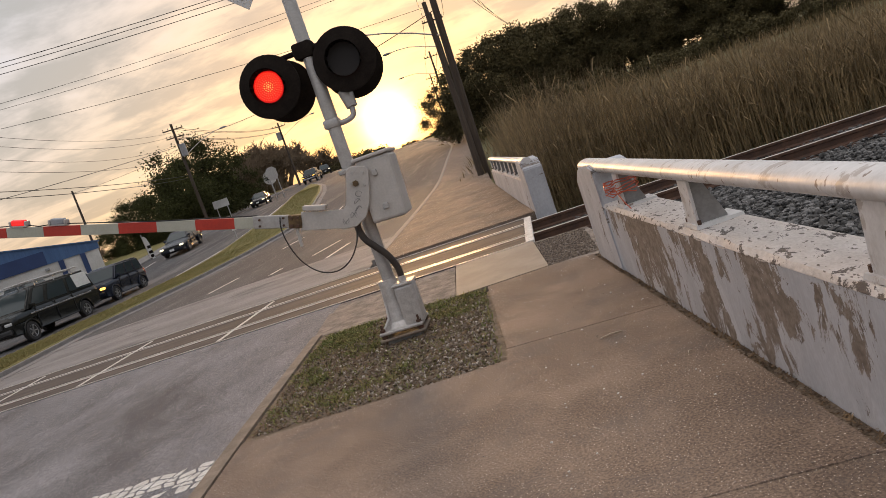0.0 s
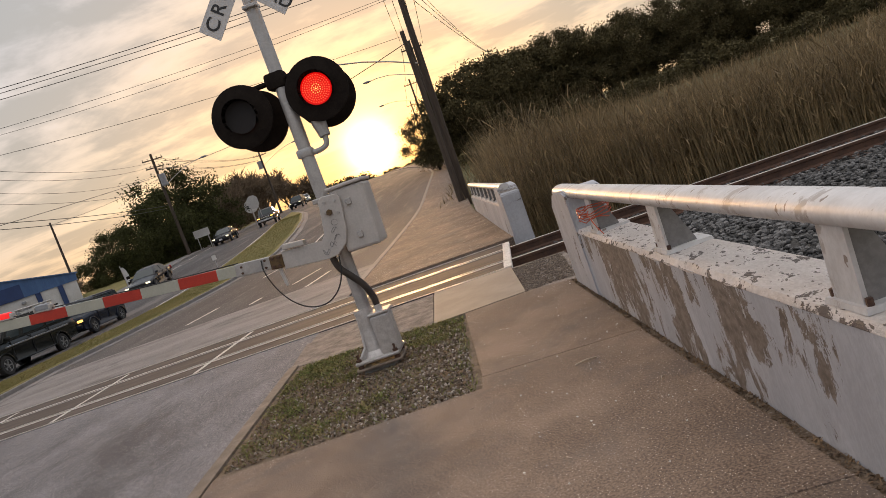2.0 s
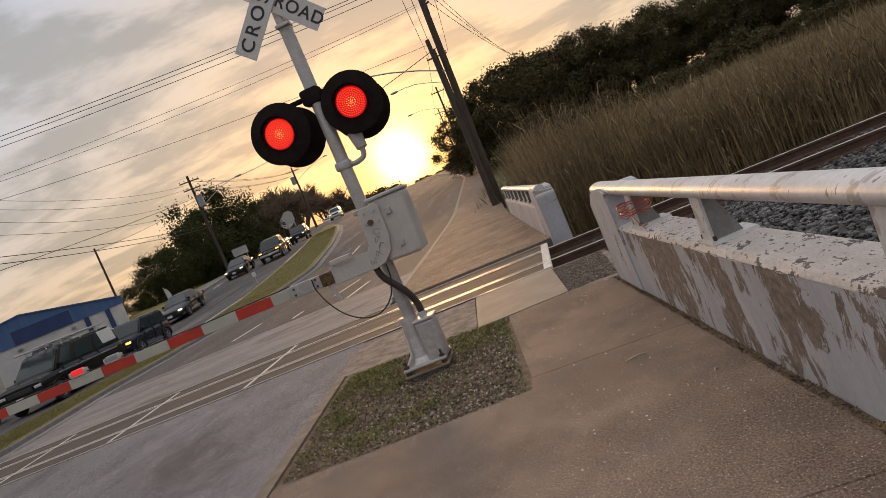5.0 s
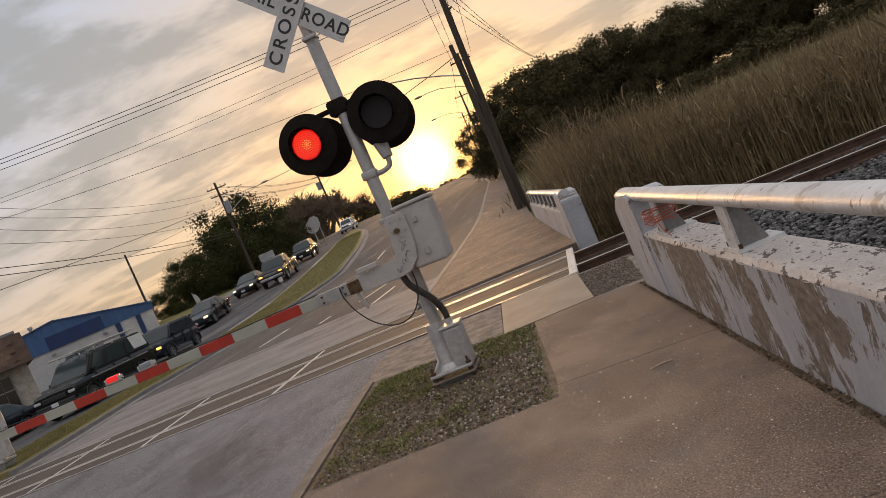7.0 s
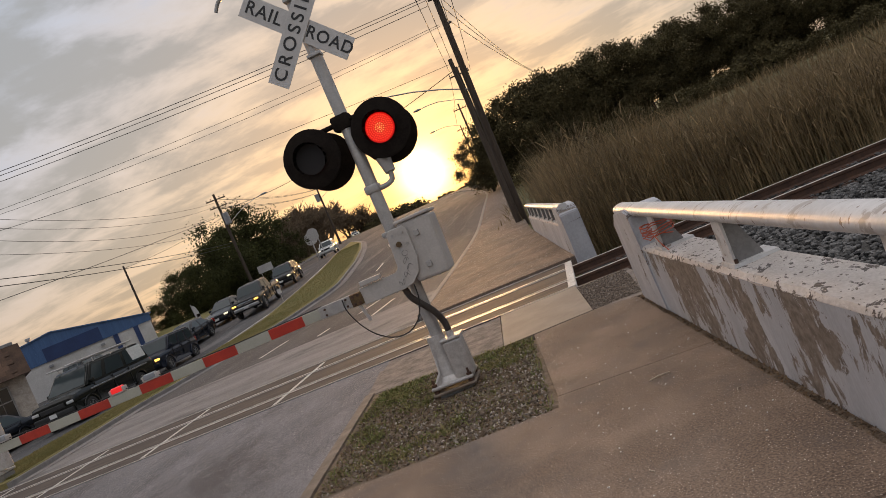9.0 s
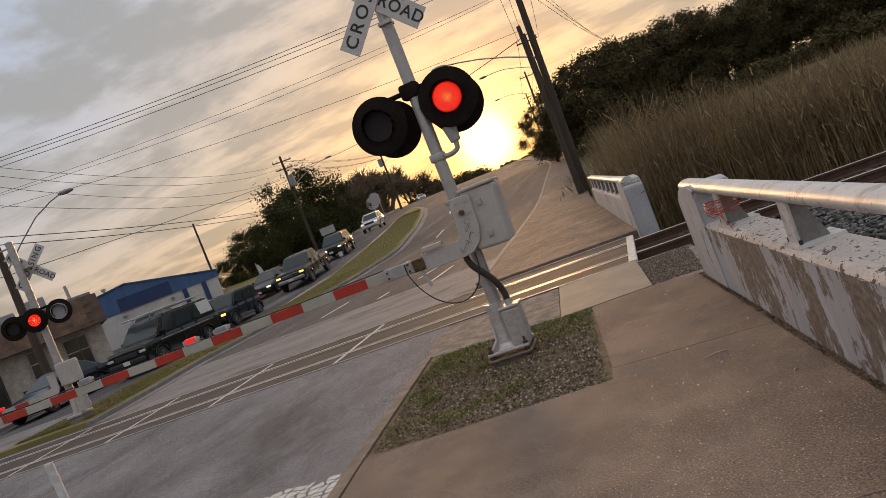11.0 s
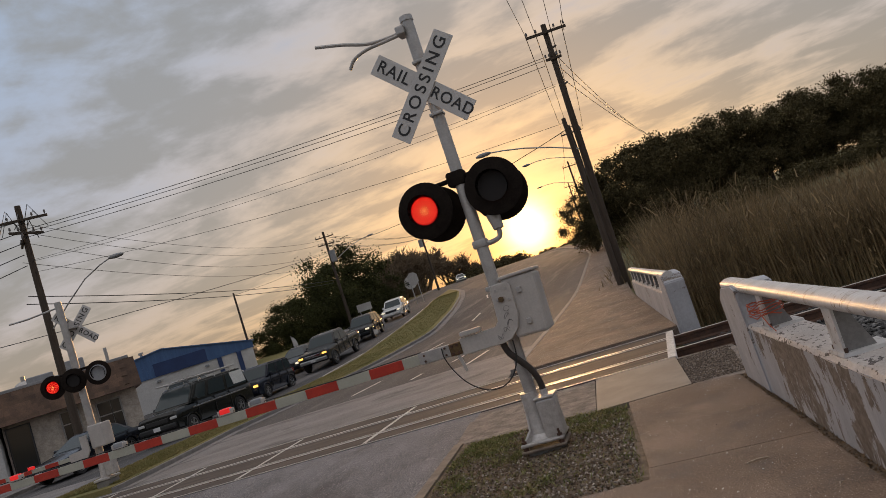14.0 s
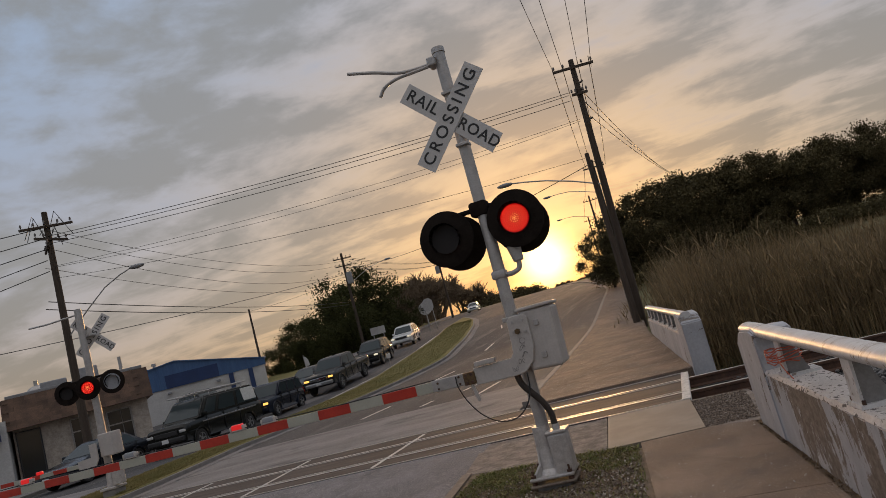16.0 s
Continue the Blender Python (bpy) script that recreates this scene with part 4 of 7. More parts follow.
def crossing_signal(m, label, red_lens=(True, True), arm_len=9.6):
    """The near signal: mast, foot, crossbuck, flashing lights, gate machine and its arm."""
    ob = thing("crossing_signal", label, "railway signal", m)
    bm = B()
    tube(bm, (0.025, 0, 0.10), (0.025, 0, 4.80), 0.066, 0.066, 20)
    part("mast", bm, M_GALV, ob, "grey galvanised steel mast", True)
    bm = B()
    tube(bm, (0.025, 0, 4.78), (0.025, 0, 4.84), 0.075, 0.072, 20)
    part("mast_cap", bm, M_GALV, ob, "", True)
    # foot
    bm = B()
    box(bm, (0.02, 0, 0.0), (0.36, 0.34, 0.10), 0.02)
    part("plinth", bm, M_KERB_GREY, ob, "small concrete plinth under the plates")
    bm = B()
    box(bm, (0.02, 0, 0.062), (0.47, 0.43, 0.026), 0.01)
    part("lower_plate", bm, M_KERB, ob, "pale stained lower base plate")
    bm = B()
    box(bm, (0.02, 0, 0.128), (0.46, 0.42, 0.034), 0.014)
    for r0, r1, z0, z1 in ((0.165, 0.125, 0.14, 0.20), (0.125, 0.108, 0.20, 0.34), (0.108, 0.088, 0.34, 0.58), (0.096, 0.092, 0.56, 0.62)):
        tube(bm, (0, 0, z0), (0, 0, z1), r0, r1, 20)
    for a in range(4):
        t = pose(0, 0, 0, 0, 0, 45 + 90 * a)
        foot = [(0.08, 0.14), (0.225, 0.14), (0.215, 0.17), (0.13, 0.25), (0.10, 0.44), (0.08, 0.44)]
        made = prism(bm, foot, -0.018, 0.018, "y")
        bmesh.ops.transform(bm, matrix=t, verts=made)
    part("cast_foot", bm, M_ALU, ob, "weathered cast aluminium foot with ribs", True)
    for sx in (-1, 1):
        for sy in (-1, 1):
            bm = B()
            tube(bm, (0.02 + 0.19 * sx, 0.165 * sy, 0.05), (0.02 + 0.19 * sx, 0.165 * sy, 0.22), 0.014, n=8)
            tube(bm, (0.02 + 0.19 * sx, 0.165 * sy, 0.146), (0.02 + 0.19 * sx, 0.165 * sy, 0.172), 0.030, n=6)
            tube(bm, (0.02 + 0.19 * sx, 0.165 * sy, 0.076), (0.02 + 0.19 * sx, 0.165 * sy, 0.110), 0.030, n=6)
            part("anchor_bolt", bm, M_RUST, ob)
    bm = B()
    box(bm, (0.17, -0.06, 0.335), (0.20, 0.22, 0.40), 0.025)
    jb = part("junction_box", bm, M_ALU, ob, "weathered cast junction box")
    bm = B()
    box(bm, (0.17, -0.06, 0.548), (0.225, 0.245, 0.03), 0.01)
    part("lid", bm, M_ALU, jb)
    bm = B()
    tube(bm, (0.17, -0.06, 0.56), (0.17, -0.06, 0.62), 0.04, n=12)
    part("gland", bm, M_ALU, jb)
    bm = B()
    pipe(bm, bend([(0.17, -0.06, 0.6), (0.165, -0.07, 0.72), (0.12, -0.10, 0.86), (0.04, -0.13, 0.98), (-0.03, -0.14, 1.08), (-0.06, -0.13, 1.2), (-0.05, -0.1, 1.28)]), 0.034, 10)
    part("conduit", bm, M_HOSE, ob, "bent brown cable conduit", True)
    # gate machine
    bm = B()
    box(bm, (0.30, -0.01, 1.50), (0.34, 0.44, 0.62), 0.03, pose(0, 0, 0, 0, 2, 0))
    gm = part("gate_machine", bm, M_BOXPAINT, ob, "grey sheet-metal gate machine case")
    bm = B()
    box(bm, (0.305, -0.015, 1.825), (0.37, 0.47, 0.035), 0.012)
    part("cover", bm, M_BOXPAINT, gm)
    for z in (1.33, 1.66):
        bm = B()
        box(bm, (0.30, -0.24, z), (0.05, 0.03, 0.06), 0.006)
        part("latch", bm, M_GALV, gm)
    bm = B()
    tube(bm, (0.10, -0.22, 1.62), (0.10, 0.2, 1.62), 0.035, n=14)
    part("drive_shaft", bm, M_GALV, ob)
    for z in (1.36, 1.76):
        bm = B()
        box(bm, (0.06, 0, z), (0.26, 0.20, 0.05), 0.01)
        part("mounting_bracket", bm, M_GALV, ob)
    # lights on their cross bar
    bm = B()
    tube(bm, (-0.42, -0.02, 2.98), (0.40, -0.02, 2.98), 0.026, n=12)
    box(bm, (0, 0, 2.98), (0.20, 0.18, 0.16), 0.03)
    part("cross_bar", bm, M_BLACK, ob, "black cross bar with its clamp", True)
    units = []
    for x, yaw, back in ((-0.42, 1.0, 0.06), (0.36, -1.0, 0.0)):
        bm = B()
        tube(bm, (x, -0.02, 2.98), (x, -0.02, 2.76), 0.02, n=10)
        part("hanger", bm, M_BLACK, ob)
        units.append(flasher(ob, (x, -0.10, 2.76), -yaw))
        flasher(ob, (x + back, 0.20, 2.71), 180 - yaw, "clear")
    # lower side bracket and its lamp
    bm = B()
    pipe(bm, bend([(0.0, 0, 2.24), (0.14, 0.0, 2.22), (0.24, 0.0, 2.25), (0.26, 0.0, 2.34)]), 0.028, 10)
    box(bm, (0.02, 0, 2.24), (0.155, 0.155, 0.09), 0.02)
    part("side_bracket", bm, M_GALV, ob, "", True)
    bm = B()
    tube(bm, (0.26, 0.0, 2.33), (0.24, 0.02, 2.50), 0.055, 0.075, 12)
    part("side_lamp_mount", bm, M_GALV, ob, "", True)
    crossbuck(ob, (-0.02, -0.09, 4.02))
    for z in (3.70, 4.30):
        bm = B()
        box(bm, (0.025, -0.025, z), (0.142, 0.15, 0.035), 0.008)
        part("sign_clamp", bm, M_GALV, ob)
    # wiring stubs at the head
    bm = B()
    pipe(bm, bend([(-0.05, 0, 4.70), (-0.25, -0.01, 4.70), (-0.48, -0.02, 4.73), (-0.75, -0.04, 4.83), (-1.05, -0.06, 4.92)]), 0.02, 8)
    part("pipe_stub", bm, M_GALV, ob, "bent steel pipe stub", True)
    bm = B()
    pipe(bm, bend([(-0.05, -0.05, 4.66), (-0.28, -0.05, 4.66), (-0.5, -0.05, 4.66), (-0.66, -0.06, 4.61), (-0.74, -0.06, 4.52)]), 0.02, 8)
    part("pipe_stub", bm, M_GALV, ob, "bent steel pipe stub", True)
    bm = B()
    box(bm, (-0.06, -0.02, 4.69), (0.10, 0.18, 0.10), 0.015)
    part("stub_clamp", bm, M_GALV, ob)
    return ob, units


def gate_arm(parent, at, length, lamps, first=-1.23, yaw=0.0):
    """The arm with its counter plate; turns about the drive shaft, its own origin."""
    arm = new("gate_arm")
    arm.parent = parent
    arm.matrix_basis = Matrix.Translation(at)
    arm["label"] = "red and white striped gate arm with red lamps"
    # L-shaped support plate
    out = [(-0.09, 0.12), (-0.05, 0.16), (0.10, 0.16), (0.13, 0.12), (0.12, -0.18), (0.08, -0.32), (-0.02, -0.41), (-0.12, -0.43), (-0.56, -0.43), (-0.56, -0.25), (-0.14, -0.25), (-0.10, -0.20)]
    bm = B()
    prism(bm, out, -0.035, 0.0, "y")
    bmesh.ops.bevel(bm, geom=list(bm.edges), offset=0.006, segments=1, affect="EDGES")
    plate = part("support_plate", bm, M_BOXPAINT, arm, "grey bent support plate with scratched marks")
    for x, z in ((-0.03, 0.10), (0.07, 0.10), (-0.04, 0.0), (0.08, -0.02)):
        bm = B()
        tube(bm, (x, -0.05, z), (x, -0.03, z), 0.014, n=6)
        part("bolt", bm, M_GALV, plate)
    bm = B()
    tube(bm, (0, -0.06, 0), (0, -0.03, 0), 0.03, n=6)
    part("hub_nut", bm, M_BRASS, plate)
    # scratched marks on the plate
    for i, (x, z) in enumerate(((0.02, -0.10), (0.0, -0.17), (0.01, -0.24), (-0.04, -0.30), (-0.12, -0.36))):
        bm = B()
        pipe(bm, [(x + 0.032 * math.cos(a), -0.0365, z + 0.028 * math.sin(a * (1 + 0.3 * i))) for a in [k * 0.7 for k in range(9)]], 0.0025, 4)
        part("scrawl", bm, M_GUSSET, plate)
    bm = B()
    box(bm, (-0.42, -0.02, -0.215), (0.22, 0.10, 0.05), 0.008)
    part("terminal_box", bm, M_BOXPAINT, arm)
    bm = B()
    box(bm, (-0.62, -0.02, -0.34), (0.13, 0.07, 0.13), 0.01)
    sh = part("shear_bracket", bm, M_BRASS, arm, "rusty brass-coloured shear bracket")
    for x in (-0.65, -0.59):
        for z in (-0.38, -0.30):
            bm = B()
            tube(bm, (x, -0.075, z), (x, -0.05, z), 0.016, n=6)
            part("bolt", bm, M_RUST, sh)
    bm = B()
    box(bm, (-0.60, -0.02, -0.48), (0.035, 0.02, 0.22), 0.004, pose(0, 0, 0, 0, -12, 0))
    part("prop", bm, M_BOXPAINT, arm)
    bm = B()
    box(bm, (-0.86, -0.02, -0.335), (0.36, 0.05, 0.125), 0.008)
    sl = part("arm_sleeve", bm, M_GALV, arm, "grey steel sleeve of the arm")
    for x, z in ((-0.73, -0.30), (-0.73, -0.37), (-0.97, -0.31), (-0.97, -0.37)):
        bm = B()
        tube(bm, (x, -0.06, z), (x, -0.04, z), 0.012, n=6)
        part("bolt", bm, M_RUST, sl)
    x, red = -1.04, False
    x_end = first
    k = 0
    while x > -length:
        nxt = x_end if k == 0 else max(-length, x - 0.397)
        bm = B()
        half0 = 0.055 - 0.012 * (-x / length)
        box(bm, ((x + nxt) / 2, -0.02, -0.335), (x - nxt, 0.035, 2 * half0), 0.004)
        part("stripe", bm, M_ARM_RED if red else M_ARM_WHITE, arm, "red reflective band" if red else "greyish white reflective band")
        x, red, k = nxt, not red, k + 1
    for lx, lit in lamps:
        bm = B()
        box(bm, (lx, -0.02, -0.272), (0.19, 0.06, 0.016), 0.005)
        for e in (-0.083, 0.083):
            box(bm, (lx + e, -0.02, -0.245), (0.022, 0.075, 0.05), 0.006)
        lamp = part("arm_lamp", bm, M_BOXPAINT, arm, "lit red gate-arm lamp" if lit else "pale unlit gate-arm lamp")
        bm = B()
        box(bm, (lx, -0.02, -0.238), (0.142, 0.07, 0.062), 0.014)
        part("lens", bm, M_ARM_LAMP if lit else M_LENS_CLEAR, lamp)
    run = sorted((lx for lx, lit in lamps), reverse=True)
    for a, b in zip([-1.0] + run, run):
        bm = B()
        pipe(bm, [(a - (0.0 if a == -1.0 else 0.1), -0.03, -0.268), ((a + b) / 2, -0.035, -0.279), (b + 0.1, -0.03, -0.262)], 0.006, 5)
        part("lamp_lead", bm, M_RUBBER, arm, "thin black lead along the arm")
    bm = B()
    pipe(bm, bend([(-0.76, -0.06, -0.29), (-0.75, -0.08, -0.40), (-0.68, -0.09, -0.57), (-0.56, -0.09, -0.73), (-0.40, -0.08, -0.83), (-0.23, -0.07, -0.83), (-0.10, -0.06, -0.73), (-0.03, -0.05, -0.57), (-0.02, -0.04, -0.42)]), 0.007, 6)
    part("cable", bm, M_RUBBER, arm, "drooping black lamp cable", True)
    return arm


def far_signal():
    ob = thing("crossing_signal", "far crossing signal on the median with a crossbuck", "railway signal", pose(-14.53, 14.68, 0.27, 0, 0, 6))
    bm = B()
    tube(bm, (0, 0, 0), (0, 0, 4.68), 0.10, 0.09, 16)
    part("mast", bm, M_GALV, ob, "", True)
    bm = B()
    tube(bm, (0, 0, 0), (0, 0, 0.62), 0.14, 0.10, 12)
    box(bm, (0, 0, 0.03), (0.46, 0.46, 0.06), 0.01)
    part("cast_foot", bm, M_ALU, ob)
    bm = B()
    box(bm, (0, 0, -0.14), (0.40, 0.40, 0.28), 0.03)
    part("plinth", bm, M_KERB_GREY, ob, "raised concrete plinth")
    bm = B()
    box(bm, (0.25, -0.05, 0.30), (0.22, 0.24, 0.42), 0.02)
    part("junction_box", bm, M_ALU, ob)
    bm = B()
    box(bm, (0.22, -0.06, 1.12), (0.40, 0.40, 0.58), 0.03)
    part("gate_machine", bm, M_BOXPAINT, ob, "pale grey gate machine case")
    bm = B()
    tube(bm, (-0.66, 0, 2.85), (0.66, 0, 2.85), 0.03, n=10)
    part("cross_bar", bm, M_BLACK, ob)
    units = [flasher(ob, (-0.66, -0.16, 2.62), 22), flasher(ob, (0.0, -0.2, 2.62), 22)]
    flasher(ob, (0.66, -0.12, 2.62), 22, "clear")
    crossbuck(ob, (0.13, 0.22, 3.94), 26, 1.0)
    bm = B()
    box(bm, (0.11, 0.10, 3.94), (0.30, 0.20, 0.05), 0.01)
    part("sign_bracket", bm, M_GALV, ob)
    bm = B()
    pipe(bm, [(0, 0, 4.55), (-0.4, -0.05, 4.53), (-0.9, -0.1, 4.51), (-1.4, -0.15, 4.53)], 0.024, 8)
    part("pipe_stub", bm, M_GALV, ob)
    bm = B()
    out = [(-0.10, 0.10), (0.10, 0.10), (0.10, -0.30), (0.0, -0.45), (-0.50, -0.45), (-0.50, -0.25), (-0.10, -0.22)]
    prism(bm, [(p - 0.1, q + 1.12) for p, q in out], -0.34, -0.30, "y")
    part("support_plate", bm, M_BOXPAINT, ob)
    arm = new("gate_arm")
    arm.parent = ob
    arm.matrix_basis = Matrix.Translation((-0.55, -0.32, 0.76))
    arm["label"] = "red and white striped far gate arm"
    x, red = 0.0, False
    for k in range(20):
        bm = B()
        box(bm, (x - 0.2, 0, 0), (0.4, 0.035, 0.10), 0.004)
        part("stripe", bm, M_ARM_RED if red else M_ARM_WHITE, arm)
        x, red = x - 0.4, not red
    for lx in (-1.2, -3.6):
        bm = B()
        box(bm, (lx, 0, 0.09), (0.16, 0.09, 0.08), 0.015)
        part("arm_lamp", bm, M_ARM_LAMP, arm, "lit red gate-arm lamp")
    return ob, units


NEAR_SIGNAL, NEAR_UNITS = crossing_signal(pose(-1.70, 7.05, -0.02), "grey level-crossing signal mast with crossbuck and red flashing lights")
NEAR_ARM = gate_arm(NEAR_SIGNAL, (0.10, -0.23, 1.62), 9.3, ((-3.05, False), (-3.47, True), (-5.02, False), (-6.68, True), (-9.1, True)))
FAR_SIGNAL, FAR_UNITS = far_signal()


# ---- utility poles, street lamps and wires ----
def utility_pole(at, height, label, lean=(0, 0), arms=(), r=0.16):
    ob = thing("utility_pole", label, "utility pole", pose(*at, lean[0], lean[1], 0))
    bm = B()
    tube(bm, (0, 0, -0.3), (0, 0, height), r, r * 0.62, 14)
    part("shaft", bm, M_WOOD, ob, "weathered dark timber shaft", True)
    for z, half, yaw in arms:
        t = pose(0, 0, z, 0, 0, yaw)
        bm = B()
        box(bm, t @ Vector((0, -0.16, 0)), (2 * half, 0.09, 0.11), 0.01, t.to_3x3().to_4x4())
        arm = part("cross_arm", bm, M_WOOD, ob)
        for k in (-0.92, -0.45, 0.45, 0.92):
            p = t @ Vector((k * half, -0.16, 0.05))
            bm = B()
            tube(bm, p, p + Vector((0, 0, 0.10)), 0.018, n=6)
            tube(bm, p + Vector((0, 0, 0.08)), p + Vector((0, 0, 0.20)), 0.05, 0.035, 8)
            part("insulator", bm, M_PORCELAIN, arm)
    return ob


def street_lamp_arm(pole, base, tip, droop):
    """A lamp bracket on a utility pole, in the pole's space."""
    b, t = Vector(base), Vector(tip)
    mid = b.lerp(t, 0.6) + Vector((0, 0, droop))
    bm = B()
    pipe(bm, [b, b.lerp(mid, 0.5) + Vector((0, 0, 0.05)), mid, mid.lerp(t, 0.6) + Vector((0, 0, droop * 0.15)), t], 0.03, 8)
    br = part("lamp_bracket", bm, M_GALV, pole, "", True)
    d = (t - b)
    d.z = 0
    d.normalize()
    bm = B()
    made = bmesh.ops.create_uvsphere(bm, u_segments=12, v_segments=8, radius=1.0)["verts"]
    q = d.to_track_quat("X", "Z").to_matrix().to_4x4()
    bmesh.ops.transform(bm, matrix=Matrix.Translation(t + d * 0.28) @ q @ Matrix.Diagonal((0.38, 0.15, 0.10, 1)), verts=made)
    part("lamp_head", bm, M_TRANSFORMER, pole, "grey cobra-head lamp", True)


POLE_RIGHT = utility_pole((-1.79, 31.4, 0.1), 12.0, "tall dark timber utility pole beside the pavement", (0, 1.35), ((11.6, 0.9, 8), (10.4, 0.35, 8)), 0.19)
street_lamp_arm(POLE_RIGHT, (-0.1, 0, 6.3), (-3.95, -0.05, 7.45), 0.15)
for z in (10.9, 10.4, 9.2):
    bm = B()
    tube(bm, (0.1, 0, z), (0.28, 0, z + 0.05), 0.05, 0.04, 8)
    part("insulator", bm, M_PORCELAIN, POLE_RIGHT)
POLE_STUB = utility_pole((-1.97, 30.9, 0.1), 7.7, "shorter dark timber stub pole beside the tall one", (0, 0), (), 0.15)
POLE_LEFT = utility_pole((-25.4, 25.1, 0.0), 11.9, "tall timber utility pole crowded with insulators", (0, 0.6), ((11.2, 1.1, 35), (10.2, 0.9, -40), (10.6, 0.8, 80)), 0.2)
street_lamp_arm(POLE_LEFT, (0.1, 0, 6.15), (3.5, 0.6, 8.35), 0.35)
for i in range(7):
    a = i * 0.9
    bm = B()
    pipe(bm, [(0.1 * math.cos(a), 0.1 * math.sin(a), 11.0 - 0.25 * (i % 3)), (0.55 * math.cos(a), 0.55 * math.sin(a), 11.8 - 0.2 * (i % 4)), (1.0 * math.cos(a), 1.0 * math.sin(a), 11.1 - 0.3 * (i % 3))], 0.018, 5)
    part("jumper_wire", bm, M_WIRE, POLE_LEFT)
POLE_MID = utility_pole((-32.3, 70.5, 1.6), 11.9, "timber utility pole with a transformer can", (0, 0), ((11.3, 1.0, 25), (10.5, 0.9, 25)), 0.2)
bm = B()
tube(bm, (0.42, -0.2, 8.5), (0.42, -0.2, 9.7), 0.32, 0.32, 14)
part("transformer", bm, M_TRANSFORMER, POLE_MID, "grey transformer can", True)
street_lamp_arm(POLE_MID, (0.1, 0, 8.4), (4.6, 0.4, 9.9), 0.3)
POLE_FAR = utility_pole((-33.5, 108, 3.5), 11.0, "distant timber utility pole with a transformer can", (0, 0), ((10.4, 1.0, 20),), 0.2)
bm = B()
tube(bm, (-0.42, -0.2, 8.4), (-0.42, -0.2, 9.6), 0.34, 0.34, 12)
part("transformer", bm, M_TRANSFORMER, POLE_FAR, "grey transformer can", True)
street_lamp_arm(POLE_FAR, (0.1, 0, 8.8), (5.2, 0.4, 10.6), 0.3)
POLE_SHORT = utility_pole((-37.6, 59, 1.0), 8.2, "short timber pole behind the blue building", (0, 0), (), 0.13)
POLE_ROW = [utility_pole((-3.5 - 0.11 * (y - 60), y, rise(y) - 0.1), hgt, "distant timber utility pole up the road", (0, 0), ((hgt - 0.7, 0.9, 8),), 0.17) for y, hgt in ((62, 11.0), (95, 11.0), (130, 10.5))]
street_lamp_arm(POLE_ROW[0], (-0.1, 0, 8.1), (-4.2, -0.2, 9.0), 0.3)
street_lamp_arm(POLE_ROW[1], (-0.1, 0, 8.1), (-4.2, -0.2, 9.0), 0.3)


def wire(a, b, sag, r=0.014):
    bm = B()
    a, b = Vector(a), Vector(b)
    pts = []
    for i in range(15):
        f = i / 14
        p = a.lerp(b, f)
        p.z -= sag * 4 * f * (1 - f)
        pts.append(p)
    pipe(bm, pts, r, 5)
    return solid("power_line", bm, M_WIRE, "thin black overhead power line", "power line", group="overhead lines")


PR, PL, PM, PF = Vector((-1.54, 31.4, 0.1)), Vector((-25.5, 25.0, 0)), Vector((-32.3, 70.5, 1.6)), Vector((-33.5, 108, 3.5))
for dz, ez, sag, dx, r in ((10.75, 10.62, 0.25, -0.45, 0.014), (10.62, 10.5, 0.3, -0.45, 0.013), (10.4, 10.25, 0.3, -0.45, 0.013), (9.35, 9.33, 0.35, -0.3, 0.008), (9.3, 9.25, 0.55, -0.3, 0.008), (8.8, 7.6, 0.4, -0.43, 0.009)):
    wire(PL + Vector((0.3, 0, dz)), PR + Vector((dx, 0, ez)), sag, r)
for k, (dz, ez, sag) in enumerate(((11.0, 11.6, 1.1), (10.7, 11.3, 1.3), (10.3, 10.4, 1.5), (9.4, 9.0, 1.0), (7.9, 7.2, 0.4), (7.6, 6.95, 0.45))):
    wire(PL + Vector((0.4 - 0.2 * k, 0, dz)), PM + Vector((0.5 - 0.2 * k, 0, ez - 0.6)), sag, 0.012 if k < 4 else 0.022)
for k in range(4):
    wire(PM + Vector((0.6 - 0.4 * k, 0, 11.3 - 0.6 * (k > 1))), PF + Vector((0.6 - 0.4 * k, 0, 10.3 - 0.5 * (k > 1))), 0.6, 0.02)
wire(PM + Vector((0, 0, 10.2)), PR + Vector((0, 0, 7.4)), 0.9, 0.018)
wire((-31, 18, 5.9), PM + Vector((0, 0, 9.6)), 0.3, 0.02)
for k in range(5):
    wire(PL + Vector((0, 0, 11.2 - 0.5 * k)), (-46 - 2 * k, 2 + 3 * k, 9.5 - 0.6 * k), 0.7, 0.02)
for k, x in enumerate((-0.85, -0.4, 0.3, 0.8)):
    wire(PR + Vector((x, 0, 11.9 - 0.5 * (k % 2))), (-0.2 + x + 0.6 * k, -6, 12.6 + 0.35 * k), 0.5, 0.012)
    wire(PR + Vector((x, 0, 11.9)), (-3.5 + x, 62, rise(62) + 10.2), 0.5, 0.018)
for k in range(3):
    wire(PR + Vector((0.1, 0, 10.6 - 0.6 * k)), (1.65 + 0.45 * k, 59.6, 10.2 - 0.5 * k), 0.35, 0.016)
for a, b in ((POLE_ROW[0], POLE_ROW[1]), (POLE_ROW[1], POLE_ROW[2])):
    for x in (-0.8, 0.8):
        wire(a.location + Vector((x, 0, 10.4)), b.location + Vector((x, 0, 10.4)), 0.5, 0.02)
wire(Vector((-37.6, 59, 9.0)), Vector((-32.3, 70.5, 11.0)), 0.3, 0.014)


